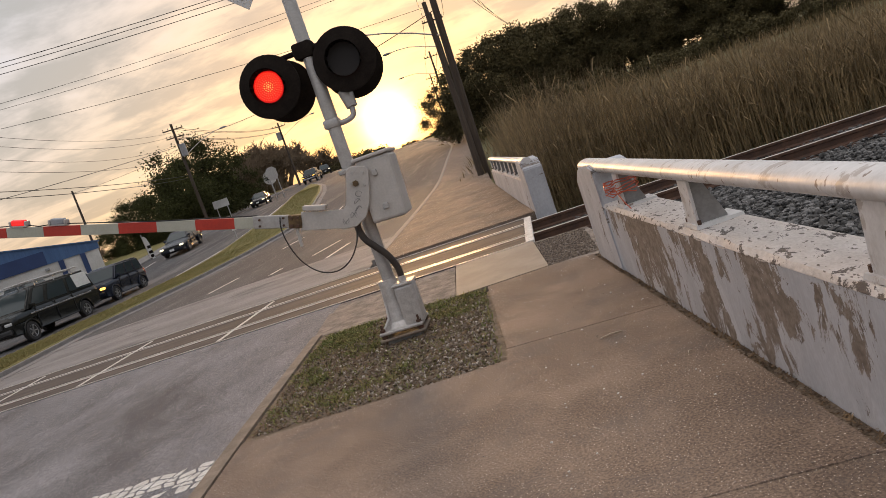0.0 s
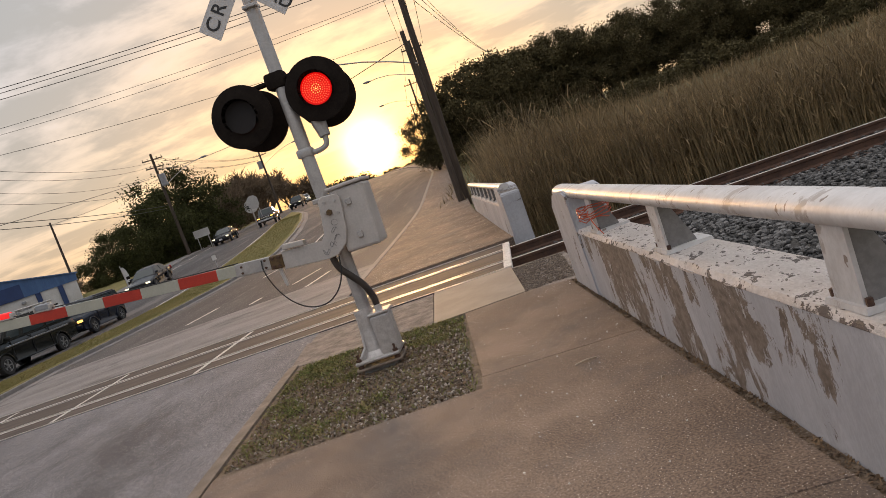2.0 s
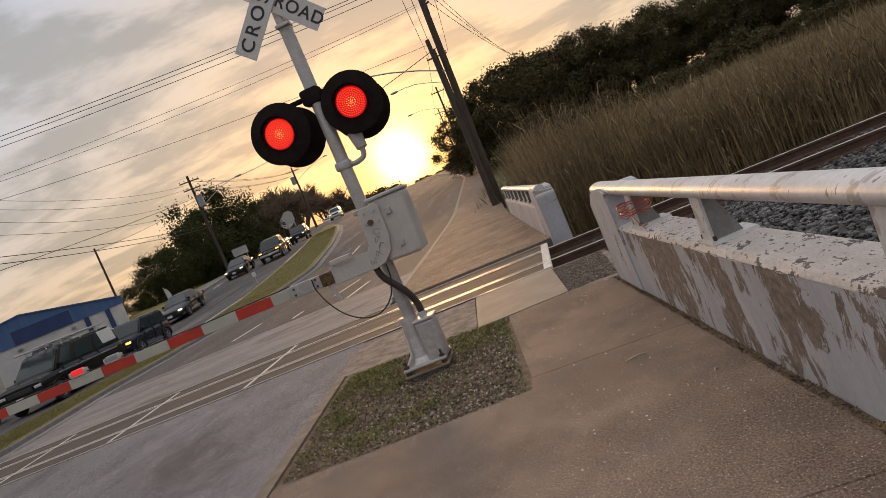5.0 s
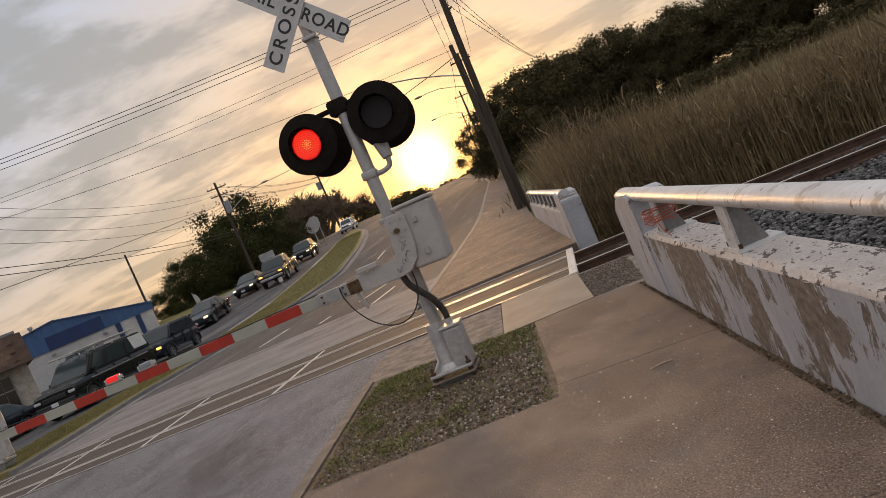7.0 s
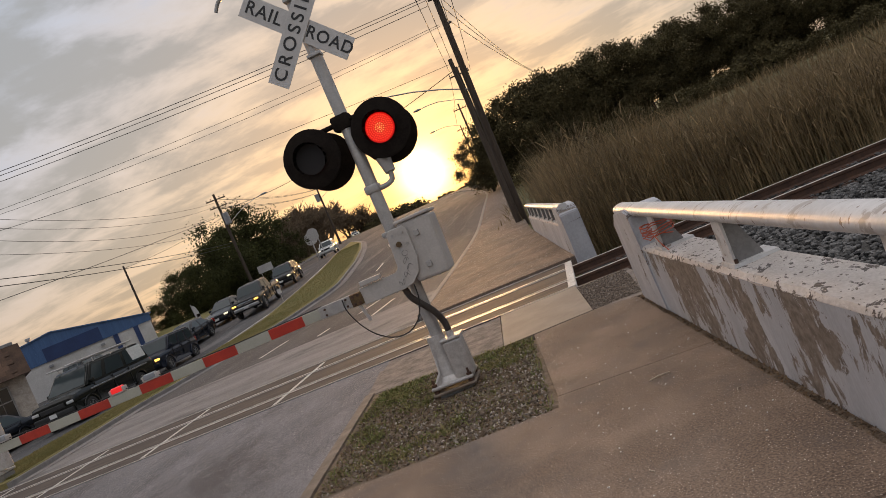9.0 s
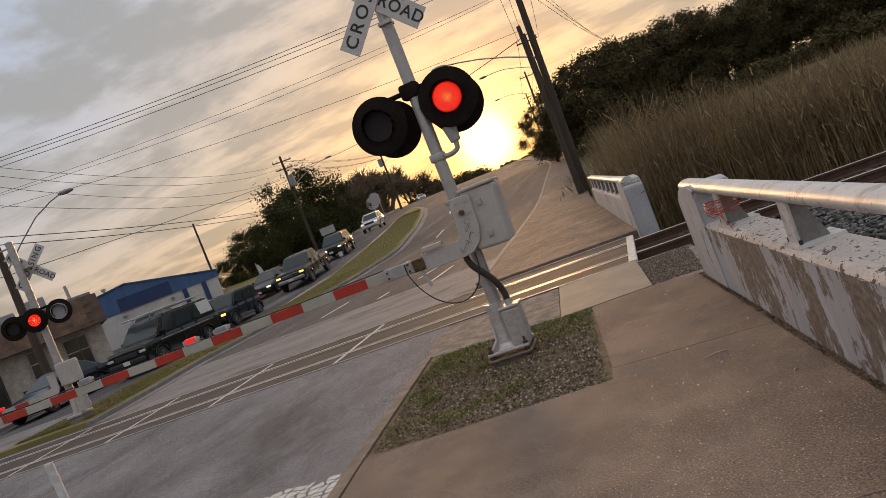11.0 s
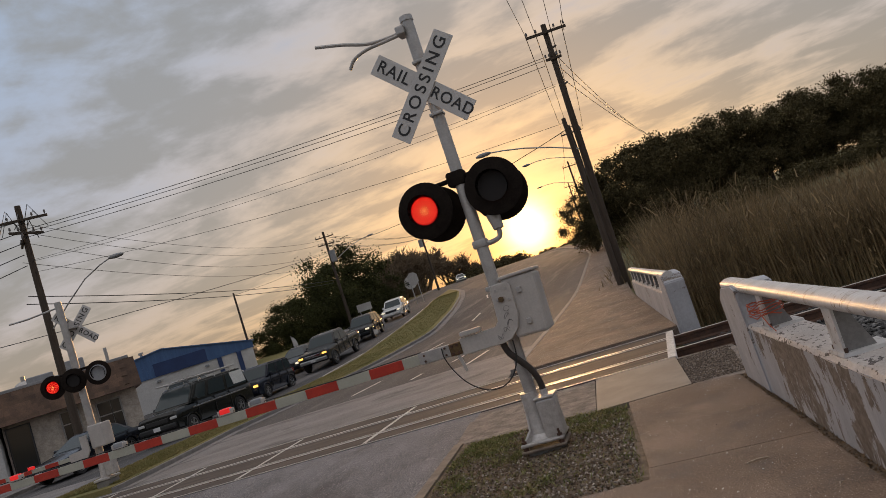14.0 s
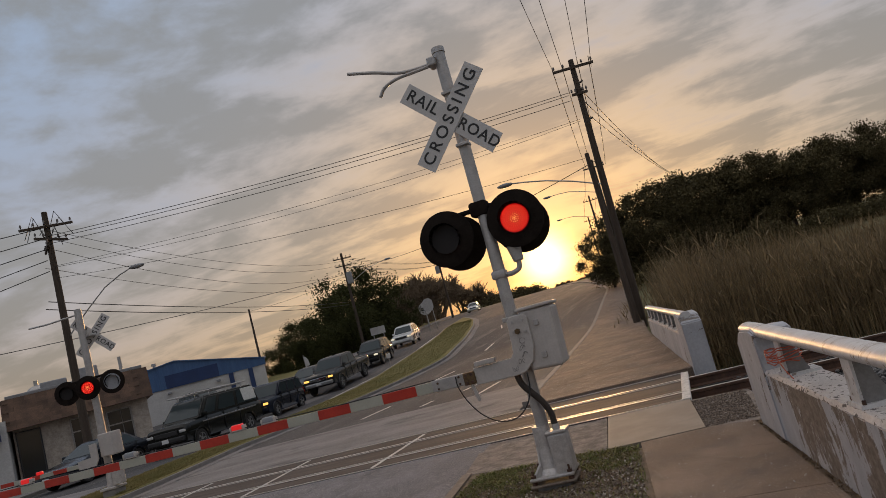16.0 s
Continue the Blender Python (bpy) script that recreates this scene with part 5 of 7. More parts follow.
# ---- vehicles ----
def wheel(parent, at, r, w, side):
    """A wheel at the side of a car: side is +1 or -1 across."""
    hub = new("wheel")
    hub.parent = parent
    hub.location = at
    bm = B()
    n = 22
    rings = []
    for rr, x in ((r * 0.62, -w / 2), (r * 0.93, -w / 2), (r, -w * 0.35), (r, w * 0.35), (r * 0.93, w / 2), (r * 0.62, w / 2)):
        rings.append([bm.verts.new((x, rr * math.cos(k * 2 * math.pi / n), rr * math.sin(k * 2 * math.pi / n))) for k in range(n)])
    for a, b in zip(rings, rings[1:]):
        for k in range(n):
            bm.faces.new((a[k], a[(k + 1) % n], b[(k + 1) % n], b[k]))
    part("tyre", bm, M_RUBBER, hub, "", True)
    bm = B()
    tube(bm, (-w * 0.3, 0, 0), (w * 0.3, 0, 0), r * 0.63, n=18)
    part("wheel_disc", bm, M_HUB, hub)
    bm = B()
    for k in range(5):
        a = k * 2 * math.pi / 5
        box(bm, (side * w * 0.36, 0.33 * r * math.cos(a), 0.33 * r * math.sin(a)), (w * 0.2, r * 0.62, r * 0.12), 0, Matrix.Rotation(a, 4, "X"))
    ring = [(side * w * 0.42, r * 0.62 * math.cos(q), r * 0.62 * math.sin(q)) for q in [k * 2 * math.pi / 20 for k in range(21)]]
    pipe(bm, ring, r * 0.045, 5)
    part("rim", bm, M_RIM, hub)
    return hub


def loft(bm, rings):
    rows = [[bm.verts.new(p) for p in r] for r in rings]
    n = len(rows[0])
    for a, b in zip(rows, rows[1:]):
        for k in range(n):
            bm.faces.new((a[k], a[(k + 1) % n], b[(k + 1) % n], b[k]))
    bm.faces.new(rows[0])
    bm.faces.new(rows[-1][::-1])


def vehicle(name, label, category, paint, spec):
    """A car whose origin is on the ground below the middle of its front axle; the front faces -y.
    spec: half width, wheel radius, wheelbase, deck stations (y, bottom, top, half width factor), cab stations (y at belt, y at roof)."""
    ob = thing(name, label, category)
    hw, r, wb = spec["half"], spec["wheel"], spec["base"]
    deck = spec["deck"]
    tops = [(y, hi) for y, lo, hi, f in deck]
    lows = [(y, lo) for y, lo, hi, f in deck]
    wide = [(y, f) for y, lo, hi, f in deck]
    ya, yb = deck[0][0], deck[-1][0]
    stations = sorted({round(ya + (yb - ya) * k / 14, 3) for k in range(15)} | {y for y, _, _, _ in deck})
    arch = r * 1.13

    def outline(drop, tuck):
        """The side of the car from nose to tail over the top, and back below through the wheel openings."""
        ring = [(y, between(tops, y) - drop * (between(tops, y) - between(lows, y))) for y in stations]
        ring[0] = (ya + 0.03, ring[0][1])
        for axle in (wb, 0.0):
            low = between(lows, axle) + tuck
            a0 = math.asin(max(-1.0, min(1.0, (low - r) / arch)))
            for k in range(13):
                a = a0 + (math.pi - 2 * a0) * k / 12
                ring.append((axle + arch * math.cos(a), r + arch * math.sin(a)))
        ring.insert(len(stations), (yb - 0.04, between(lows, yb) + tuck))
        ring.append((ya + 0.05, between(lows, ya) + tuck))
        return ring

    bm = B()
    slices = []
    for f, drop, tuck in ((-0.985, 0.42, 0.06), (-1.0, 0.30, 0.03), (-0.985, 0.17, 0.0), (-0.93, 0.05, 0.0), (-0.78, 0.0, 0.0), (0.0, -0.035, 0.0), (0.78, 0.0, 0.0), (0.93, 0.05, 0.0), (0.985, 0.17, 0.0), (1.0, 0.30, 0.03), (0.985, 0.42, 0.06)):
        slices.append([bm.verts.new((f * hw * between(wide, y), y, z)) for y, z in outline(drop, tuck)])
    for a, b in zip(slices, slices[1:]):
        for k in range(len(a)):
            bm.faces.new((a[k], a[(k + 1) % len(a)], b[(k + 1) % len(a)], b[k]))
    ends = [bm.faces.new(slices[0]), bm.faces.new(slices[-1][::-1])]
    bmesh.ops.triangulate(bm, faces=ends)
    body = part("body", bm, paint, ob, spec.get("body", ""), True)
    # cab
    f0, f1, r0, r1, belt, roof = spec["cab"]
    tw, bw = hw * spec.get("roofw", 0.74), hw * 0.92

    bm = B()
    bot = [(-bw, f0, belt), (-bw, r0, belt), (bw, r0, belt), (bw, f0, belt)]
    top = [(-tw, f1, roof - 0.05), (-tw, r1, roof - 0.05), (tw, r1, roof - 0.05), (tw, f1, roof - 0.05)]
    cap = [(-tw * 0.86, f1 + 0.14, roof), (-tw * 0.86, r1 - 0.12, roof), (tw * 0.86, r1 - 0.12, roof), (tw * 0.86, f1 + 0.14, roof)]
    loft(bm, [bot, top, cap])
    bmesh.ops.bevel(bm, geom=[e for e in bm.edges if abs(e.verts[0].co.z - e.verts[1].co.z) > 0.03 or e.verts[0].co.z > belt + 0.1], offset=0.05, segments=2, affect="EDGES")
    cab = part("cab", bm, spec.get("cabpaint", paint), ob, spec.get("cablabel", ""), True)
    # glazing, a little proud of the cab
    def pane(pts, label=""):
        bm = B()
        c = sum((Vector(p) for p in pts), Vector()) / len(pts)
        nrm = (Vector(pts[1]) - Vector(pts[0])).cross(Vector(pts[2]) - Vector(pts[0])).normalized()
        if nrm.dot(c - Vector((0, (f0 + r0) / 2, (belt + roof) / 2))) < 0:
            nrm = -nrm
        a = [bm.verts.new(Vector(p) + nrm * 0.012) for p in pts]
        b = [bm.verts.new(Vector(p) - nrm * 0.01) for p in pts]
        bm.faces.new(a)
        bm.faces.new(b[::-1])
        for i in range(len(pts)):
            j = (i + 1) % len(pts)
            bm.faces.new((a[i], a[j], b[j], b[i]))
        return part("window", bm, M_GLASS_CAR, cab, label)

    def on(side, y_f, v):
        """Point on the cab's side: y_f along from front to rear, v up."""
        z = belt + (roof - 0.05 - belt) * v
        w = bw + (tw - bw) * v
        ya, yb = f0 + (f1 - f0) * v, r0 + (r1 - r0) * v
        return (side * w, ya + (yb - ya) * y_f, z)
    for side in (-1, 1):
        for a, b in spec["glass"]:
            pane([on(side, a + 0.015, 0.10), on(side, b - 0.015, 0.10), on(side, b - 0.02, 0.88), on(side, a + 0.02, 0.88)])
    pane([(-bw * 0.88, f0 + (f1 - f0) * 0.08, belt + (roof - belt) * 0.07), (bw * 0.88, f0 + (f1 - f0) * 0.08, belt + (roof - belt) * 0.07), (tw * 0.88, f0 + (f1 - f0) * 0.9, belt + (roof - 0.05 - belt) * 0.9), (-tw * 0.88, f0 + (f1 - f0) * 0.9, belt + (roof - 0.05 - belt) * 0.9)], "windscreen")
    pane([(-bw * 0.8, r0 + (r1 - r0) * 0.15, belt + (roof - belt) * 0.15), (bw * 0.8, r0 + (r1 - r0) * 0.15, belt + (roof - belt) * 0.15), (tw * 0.8, r0 + (r1 - r0) * 0.85, belt + (roof - 0.05 - belt) * 0.85), (-tw * 0.8, r0 + (r1 - r0) * 0.85, belt + (roof - 0.05 - belt) * 0.85)])
    front = spec["deck"][0][0]
    hood_z = spec["deck"][2][2]
    lamp_z = spec.get("lamp_z", 0.68)
    lit = spec.get("lit", M_HEAD_LIT)
    for side in (-1, 1):
        for y in (0.0, wb):
            wheel(ob, (side * (hw - 0.10), y, r), r, 0.21, side)
            bm = B()
            lip = [(side * hw * (between(wide, y) + 0.012), y + (arch + 0.02) * math.cos(q), r + (arch + 0.02) * math.sin(q)) for q in [radians(-8) + radians(196) * k / 14 for k in range(15)]]
            pipe(bm, lip, 0.03, 6)
            part("wheel_arch", bm, spec.get("arch", paint), ob, "rounded wheel-arch lip", True)
        bm = B()
        box(bm, (side * hw * 0.76, front + 0.10, lamp_z), (hw * 0.30, 0.20, 0.11), 0.03)
        part("headlight", bm, M_HEAD if lit is None else lit, ob, "lit headlight" if lit else "headlight")
        bm = B()
        box(bm, (side * hw * 0.95, f0 + 0.35, belt + 0.10), (0.22, 0.12, 0.15), 0.04)
        part("mirror", bm, spec.get("mirrorpaint", paint), ob)
        bm = B()
        box(bm, (side * hw * 0.82, spec["deck"][-1][0] - 0.01, lamp_z + 0.15), (0.22, 0.08, 0.26), 0.03)
        part("tail_light", bm, M_TAIL, ob)
        for a in spec.get("handles", ()):
            bm = B()
            box(bm, (side * (hw * 1.0), a, belt - 0.14), (0.03, 0.18, 0.03), 0.008)
            part("door_handle", bm, M_PLASTIC, ob)
        for a in spec.get("seams", ()):
            bm = B()
            box(bm, (side * hw * 0.985, a, (belt + 0.35) / 2 + 0.05), (0.012 + hw * 0.035, 0.012, belt - 0.42), 0)
            part("door_seam", bm, M_PLASTIC, ob)
    bm = B()
    box(bm, (0, front + 0.03, lamp_z - 0.02), (hw * 1.05, 0.10, 0.17), 0.02)
    part("grille", bm, spec.get("grille", M_PLASTIC), ob)
    bm = B()
    box(bm, (0, front - 0.02, spec["deck"][0][1] + 0.16), (hw * 1.72, 0.16, 0.20), 0.05)
    bp = part("front_bumper", bm, spec.get("bumper", paint), ob)
    bm = B()
    box(bm, (0, front - 0.105, spec["deck"][0][1] + 0.18), (0.31, 0.012, 0.15), 0.004)
    part("number_plate", bm, M_PLATE, ob, "white number plate, unreadable")
    bm = B()
    box(bm, (0, spec["deck"][-1][0] + 0.03, spec["deck"][-1][1] + 0.16), (hw * 1.55, 0.14, 0.2), 0.05)
    part("rear_bumper", bm, M_PLASTIC, ob)
    return ob


def build_vehicles():
    van = vehicle("van", "black panel van with ladder racks on the roof", "van", P_VAN, {
        "half": 1.0, "wheel": 0.37, "base": 3.5, "lit": None, "lamp_z": 0.86, "bumper": M_PLASTIC,
        "deck": [(-0.85, 0.42, 1.0, 0.90), (-0.72, 0.38, 1.10, 0.96), (0.15, 0.36, 1.16, 0.99), (0.45, 0.36, 1.20, 1.0), (4.5, 0.38, 1.20, 1.0), (4.72, 0.45, 1.18, 0.97)],
        "cab": (0.15, 0.95, 4.72, 4.58, 1.18, 1.98), "roofw": 0.80, "glass": ((0.04, 0.24), (0.27, 0.58), (0.60, 0.97)), "handles": (1.55, 2.6), "seams": (0.55, 1.75, 2.9)})
    van.matrix_basis = pose(-19.85, 24.1, rise(24.1) - 0.015, 0, 0, 1.5)
    rack = new("roof_rack")
    rack.parent = van
    rack["label"] = "steel ladder rack"
    for y in (1.3, 2.5, 3.7):
        bm = B()
        tube(bm, (-0.82, y, 2.12), (0.82, y, 2.12), 0.022, n=8)
        for s in (-1, 1):
            tube(bm, (s * 0.78, y, 1.92), (s * 0.78, y, 2.14), 0.02, n=8)
        part("rack_bar", bm, M_GALV, rack)
    for x in (-0.72, 0.72, 0.1, 0.45):
        bm = B()
        tube(bm, (x, 0.55, 2.16), (x, 4.2, 2.16), 0.03, n=8)
        part("ladder_rail", bm, M_ALU, rack)
    for k in range(11):
        bm = B()
        tube(bm, (0.1, 0.8 + 0.31 * k, 2.16), (0.45, 0.8 + 0.31 * k, 2.16), 0.016, n=6)
        part("rung", bm, M_ALU, rack)
    bm = B()
    box(bm, (0.998, 2.2, 0.985), (0.03, 4.0, 0.06), 0.008)
    part("side_stripe", bm, M_CHROME, van, "pale rubbing strip")
    bm = B()
    box(bm, (0.868, 4.0, 1.60), (0.03, 1.0, 0.56), 0.004, pose(0, 0, 0, 0, -9, 0))
    part("window_sticker", bm, M_WHITE_PLASTIC, van, "white sheet in the rear side window")

    boxy = vehicle("car", "dark boxy small wagon with lit headlights", "car", P_BOXY, {
        "half": 0.86, "wheel": 0.33, "base": 2.53, "lit": M_HEAD_AMBER, "lamp_z": 0.72, "roofw": 0.84,
        "deck": [(-0.72, 0.32, 0.82, 0.86), (-0.62, 0.26, 0.92, 0.95), (0.25, 0.24, 1.0, 0.99), (2.5, 0.25, 1.02, 1.0), (3.0, 0.3, 1.02, 0.98), (3.14, 0.36, 0.98, 0.92)],
        "cab": (0.28, 0.85, 3.1, 2.98, 1.0, 1.66), "glass": ((0.05, 0.36), (0.40, 0.68), (0.72, 0.95)), "handles": (1.3, 2.2), "seams": (0.6, 1.5, 2.35)})
    boxy.matrix_basis = pose(-20.3, 30.8, rise(30.8) - 0.015, 0.0, 0, 2.0)

    sedan_spec = {
        "half": 0.90, "wheel": 0.33, "base": 2.77, "lit": M_HEAD_LIT, "lamp_z": 0.66, "roofw": 0.66,
        "deck": [(-0.95, 0.30, 0.66, 0.80), (-0.80, 0.24, 0.74, 0.93), (0.45, 0.22, 0.92, 0.99), (2.9, 0.22, 0.96, 1.0), (3.6, 0.28, 0.98, 0.95), (3.86, 0.36, 0.86, 0.84)],
        "cab": (0.45, 1.35, 3.35, 2.65, 0.93, 1.45), "glass": ((0.08, 0.47), (0.50, 0.90)), "handles": (1.7, 2.6), "seams": (0.75, 1.85, 2.75)}
    sedan = vehicle("car", "dark saloon car with lit headlights", "car", P_SEDAN, sedan_spec)
    sedan_b = vehicle("car", "charcoal saloon car waiting in the far lane", "car", P_PALE, sedan_spec)
    pickup = vehicle("pickup_truck", "grey crew-cab pickup truck with lit headlights", "pickup truck", P_SILVER, {
        "half": 1.0, "wheel": 0.40, "base": 3.65, "lit": M_HEAD_AMBER, "lamp_z": 0.95, "grille": M_CHROME, "bumper": M_RIM, "roofw": 0.78,
        "deck": [(-0.95, 0.50, 1.08, 0.93), (-0.85, 0.45, 1.14, 0.98), (0.55, 0.42, 1.22, 1.0), (2.75, 0.42, 1.24, 1.0), (4.7, 0.5, 1.24, 1.0), (4.82, 0.55, 1.2, 0.97)],
        "cab": (0.55, 1.2, 2.95, 2.75, 1.22, 1.88), "glass": ((0.06, 0.46), (0.50, 0.92)), "handles": (1.6, 2.5), "seams": (0.85, 1.75, 2.7)})
    suv_spec = {
        "half": 0.95, "wheel": 0.37, "base": 2.8, "lit": M_HEAD_LIT, "lamp_z": 0.85, "roofw": 0.76,
        "deck": [(-0.88, 0.42, 0.92, 0.86), (-0.75, 0.36, 1.0, 0.95), (0.4, 0.33, 1.08, 0.99), (2.9, 0.33, 1.10, 1.0), (3.5, 0.4, 1.12, 0.96), (3.68, 0.46, 1.05, 0.90)],
        "cab": (0.4, 1.15, 3.6, 3.15, 1.08, 1.74), "glass": ((0.06, 0.36), (0.39, 0.64), (0.67, 0.93)), "handles": (1.5, 2.4), "seams": (0.7, 1.65, 2.6)}
    suv = vehicle("car", "dark grey sport utility car with lit headlights", "car", P_GREY, dict(suv_spec))
    white = vehicle("car", "white sport utility car with lit headlights", "car", P_WHITE, dict(suv_spec))
    last = vehicle("car", "white car coming down the hill", "car", P_WHITE, dict(sedan_spec))
    parked = vehicle("car", "pale estate car waiting in the far lane", "car", P_WHITE, dict(suv_spec, lit=None))
    parked.matrix_basis = pose(-23.6, 31.5, rise(31.5) - 0.015, 0, 0, 2)
    dark = vehicle("car", "dark saloon car waiting in the far lane by the gate", "car", P_SEDAN, dict(sedan_spec, lit=None))
    dark.matrix_basis = pose(-23.0, 21.5, rise(21.5) - 0.015, 0, 0, 1)
    lot = vehicle("car", "dark car parked before the blue building", "car", P_GREY, dict(suv_spec, lit=None))
    lot.matrix_basis = pose(-32.0, 43.5, hill(-32, 43.5) + 0.28 + 0.3, 0, 0, 70)
    return {"sedan": sedan, "sedan_b": sedan_b, "pickup": pickup, "suv": suv, "white": white, "last": last}


CARS = build_vehicles()


# ---- buildings ----
def facing(a, b):
    """Frame whose x runs from a to b on the ground, y away behind it."""
    a, b = Vector((*a, 0)), Vector((*b, 0))
    x = (b - a).normalized()
    y = Vector((-x.y, x.x, 0))
    m = Matrix((x, y, Vector((0, 0, 1)))).transposed().to_4x4()
    m.translation = a
    return m, (b - a).length


def build_blue_hall():
    m, w = facing((-40.5, 43.8), (-31.9, 50.4))
    m.translation.z = 0.75
    ob = thing("warehouse", "low blue metal hall over a white base wall", "building", m)
    deep = 16.0
    wl = 2.8
    peak_x = 0.40 * w
    bm = B()
    box(bm, (w / 2, deep / 2, wl / 2 - 0.2), (w, deep, wl + 0.4), 0)
    part("base_wall", bm, M_WHITE_WALL, ob, "white rendered lower wall")
    bm = B()
    prism(bm, [(-0.1, wl), (w + 0.1, wl), (w + 0.1, 3.35), (peak_x, 4.75), (-0.1, 4.2)], -0.06, deep, "y")
    part("upper_wall", bm, M_BLUE_METAL, ob, "blue profiled metal upper wall")
    n = 34
    for i in range(n):
        x = 0.05 + (w - 0.1) * i / (n - 1)
        top = 4.2 + (4.75 - 4.2) * x / peak_x if x < peak_x else 4.75 + (3.35 - 4.75) * (x - peak_x) / (w - peak_x)
        bm = B()
        box(bm, (x, -0.075, (wl + top) / 2), (0.055, 0.045, top - wl - 0.02), 0)
        part("rib", bm, M_BLUE_METAL, ob)
    for x, z in ((3.4, 3.2),):
        bm = B()
        box(bm, (x + 2.0, -0.105, z + 0.1), (3.9, 0.02, 1.0), 0.004)
        part("sign_panel", bm, M_BLUE_DARK, ob, "darker blue blank panel")
    for x in (8.2, 9.7):
        bm = B()
        box(bm, (x, -0.07, wl / 2), (0.35, 0.12, wl), 0.02)
        part("pier", bm, M_BLUE_DARK, ob)
    for x in (3.6, 7.2):
        bm = B()
        box(bm, (x, -0.12, 2.45), (0.30, 0.2, 0.18), 0.03)
        part("wall_lamp", bm, M_TRANSFORMER, ob)
    bm = B()
    prism(bm, [(-0.25, 4.22), (peak_x, 4.80), (w + 0.25, 3.36), (w + 0.25, 3.28), (peak_x, 4.72), (-0.25, 4.14)], -0.18, deep + 0.2, "y")
    part("roof", bm, M_BLUE_METAL, ob)
    for x in (0.9, 2.7):
        bm = B()
        tube(bm, (x, 5, 4.2), (x, 5, 5.1), 0.12, n=8)
        tube(bm, (x, 5, 5.05), (x, 5, 5.25), 0.2, n=8)
        part("vent", bm, M_GALV, ob)


def build_shop():
    m, w = facing((-32.0, 27.3), (-27.5, 31.6))
    m.translation.z = 0.62
    ob = thing("shop_building", "low shop with a brown shingled mansard over stone walls", "building", m)
    deep = 9.0
    bm = B()
    box(bm, (w / 2, deep / 2, 0.85), (w, deep, 3.2), 0)
    part("wall", bm, M_STONE_WALL, ob, "pale rough stone facing")
    bm = B()
    prism(bm, [(-0.7, 2.28), (0.1, 3.85), (deep, 3.85), (deep, 2.28)], -0.3, w + 0.3, "x")
    roof = part("mansard", bm, M_SHINGLE, ob, "steep brown shingled mansard roof")
    rng = random.Random(8)
    shingle = None
    for j in range(7):
        for i in range(int(w / 0.5)):
            f = (j + 0.5) / 7
            y, z = -0.7 + 0.8 * f - 0.025, 2.28 + 1.57 * f
            if shingle is None:
                bm = B()
                box(bm, (0, 0, 0), (0.49, 0.025, 0.26), 0, pose(0, 0, 0, -27, 0, 0))
                shingle = mesh_of("shingle", bm, M_SHINGLE)
            s = new("shingle", shingle)
            s.parent = roof
            s.location = (0.0 + 0.5 * i + (0.25 if j % 2 else 0) + 0.01 * rng.random(), y, z)
    bm = B()
    box(bm, (w * 0.5, 4.5, 3.95), (w + 0.2, 8.4, 0.15), 0.02)
    part("flat_roof", bm, M_TRANSFORMER, ob)
    for x, ww, z0, z1 in ((0.65, 0.95, -0.5, 2.1), (2.95, 0.75, 0.3, 2.1), (4.55, 0.6, 0.1, 2.0), (5.1, 0.42, 0.1, 2.0)):
        bm = B()
        box(bm, (x, -0.03, (z0 + z1) / 2), (ww + 0.16, 0.12, z1 - z0 + 0.1), 0.01)
        fr = part("window", bm, M_FRAME if ww != 0.95 else M_DOOR, ob, "pale framed shop window" if ww != 0.95 else "dark doorway")
        bm = B()
        box(bm, (x, -0.085, (z0 + z1) / 2), (ww, 0.03, z1 - z0 - 0.06), 0)
        part("pane", bm, M_DARK_GLASS, fr)
        if ww < 0.9:
            bm = B()
            box(bm, (x, -0.10, (z0 + z1) / 2 + 0.25), (ww, 0.05, 0.06), 0)
            part("glazing_bar", bm, M_FRAME, fr)
    # white wing with a blue awning
    bm = B()
    box(bm, (-3.2, 1.2, 1.0), (6.1, 4.5, 3.6), 0)
    part("wing", bm, M_WHITE_WALL, ob, "white rendered wing")
    bm = B()
    prism(bm, [(-1.9, 1.9), (-1.08, 2.75), (-1.0, 2.7), (-1.0, 1.9)], -4.8, -0.4, "x")
    part("awning", bm, M_BLUE_DARK, ob, "blue canvas awning")
    for x, h in ((3.6, 0.8), (2.0, 0.5)):
        bm = B()
        box(bm, (x, 3.5, 4.0 + h / 2), (1.3, 1.1, h), 0.05)
        part("roof_unit", bm, M_TRANSFORMER, ob, "grey rooftop air unit")
    for x in (-1.2, 5.4):
        bm = B()
        tube(bm, (x, 2.5, 3.9), (x, 2.5, 4.9), 0.09, n=8)
        part("flue", bm, M_GALV, ob)


def build_vent_tank():
    # made-up tank on legs in place of a vent on the shop roof
    ob = thing("water_tower", "distant pale tank on legs in place of a roof vent", "water tower", pose(-88, 81, 0.0))
    bm = B()
    made = bmesh.ops.create_uvsphere(bm, u_segments=18, v_segments=10, radius=1.0)["verts"]
    bmesh.ops.transform(bm, matrix=Matrix.Translation((0, 0, 9.6)) @ Matrix.Diagonal((1.4, 1.4, 0.95, 1)), verts=made)
    part("tank", bm, M_GALV, ob, "", True)
    for k in range(5):
        a = k * 1.2566
        bm = B()
        tube(bm, (1.3 * math.cos(a), 1.3 * math.sin(a), -1), (1.2 * math.cos(a), 1.2 * math.sin(a), 9.4), 0.09, n=8)
        part("leg", bm, M_GALV, ob)
    bm = B()
    tube(bm, (0, 0, 10.4), (0, 0, 11.2), 0.3, n=8)
    part("finial", bm, M_GALV, ob)


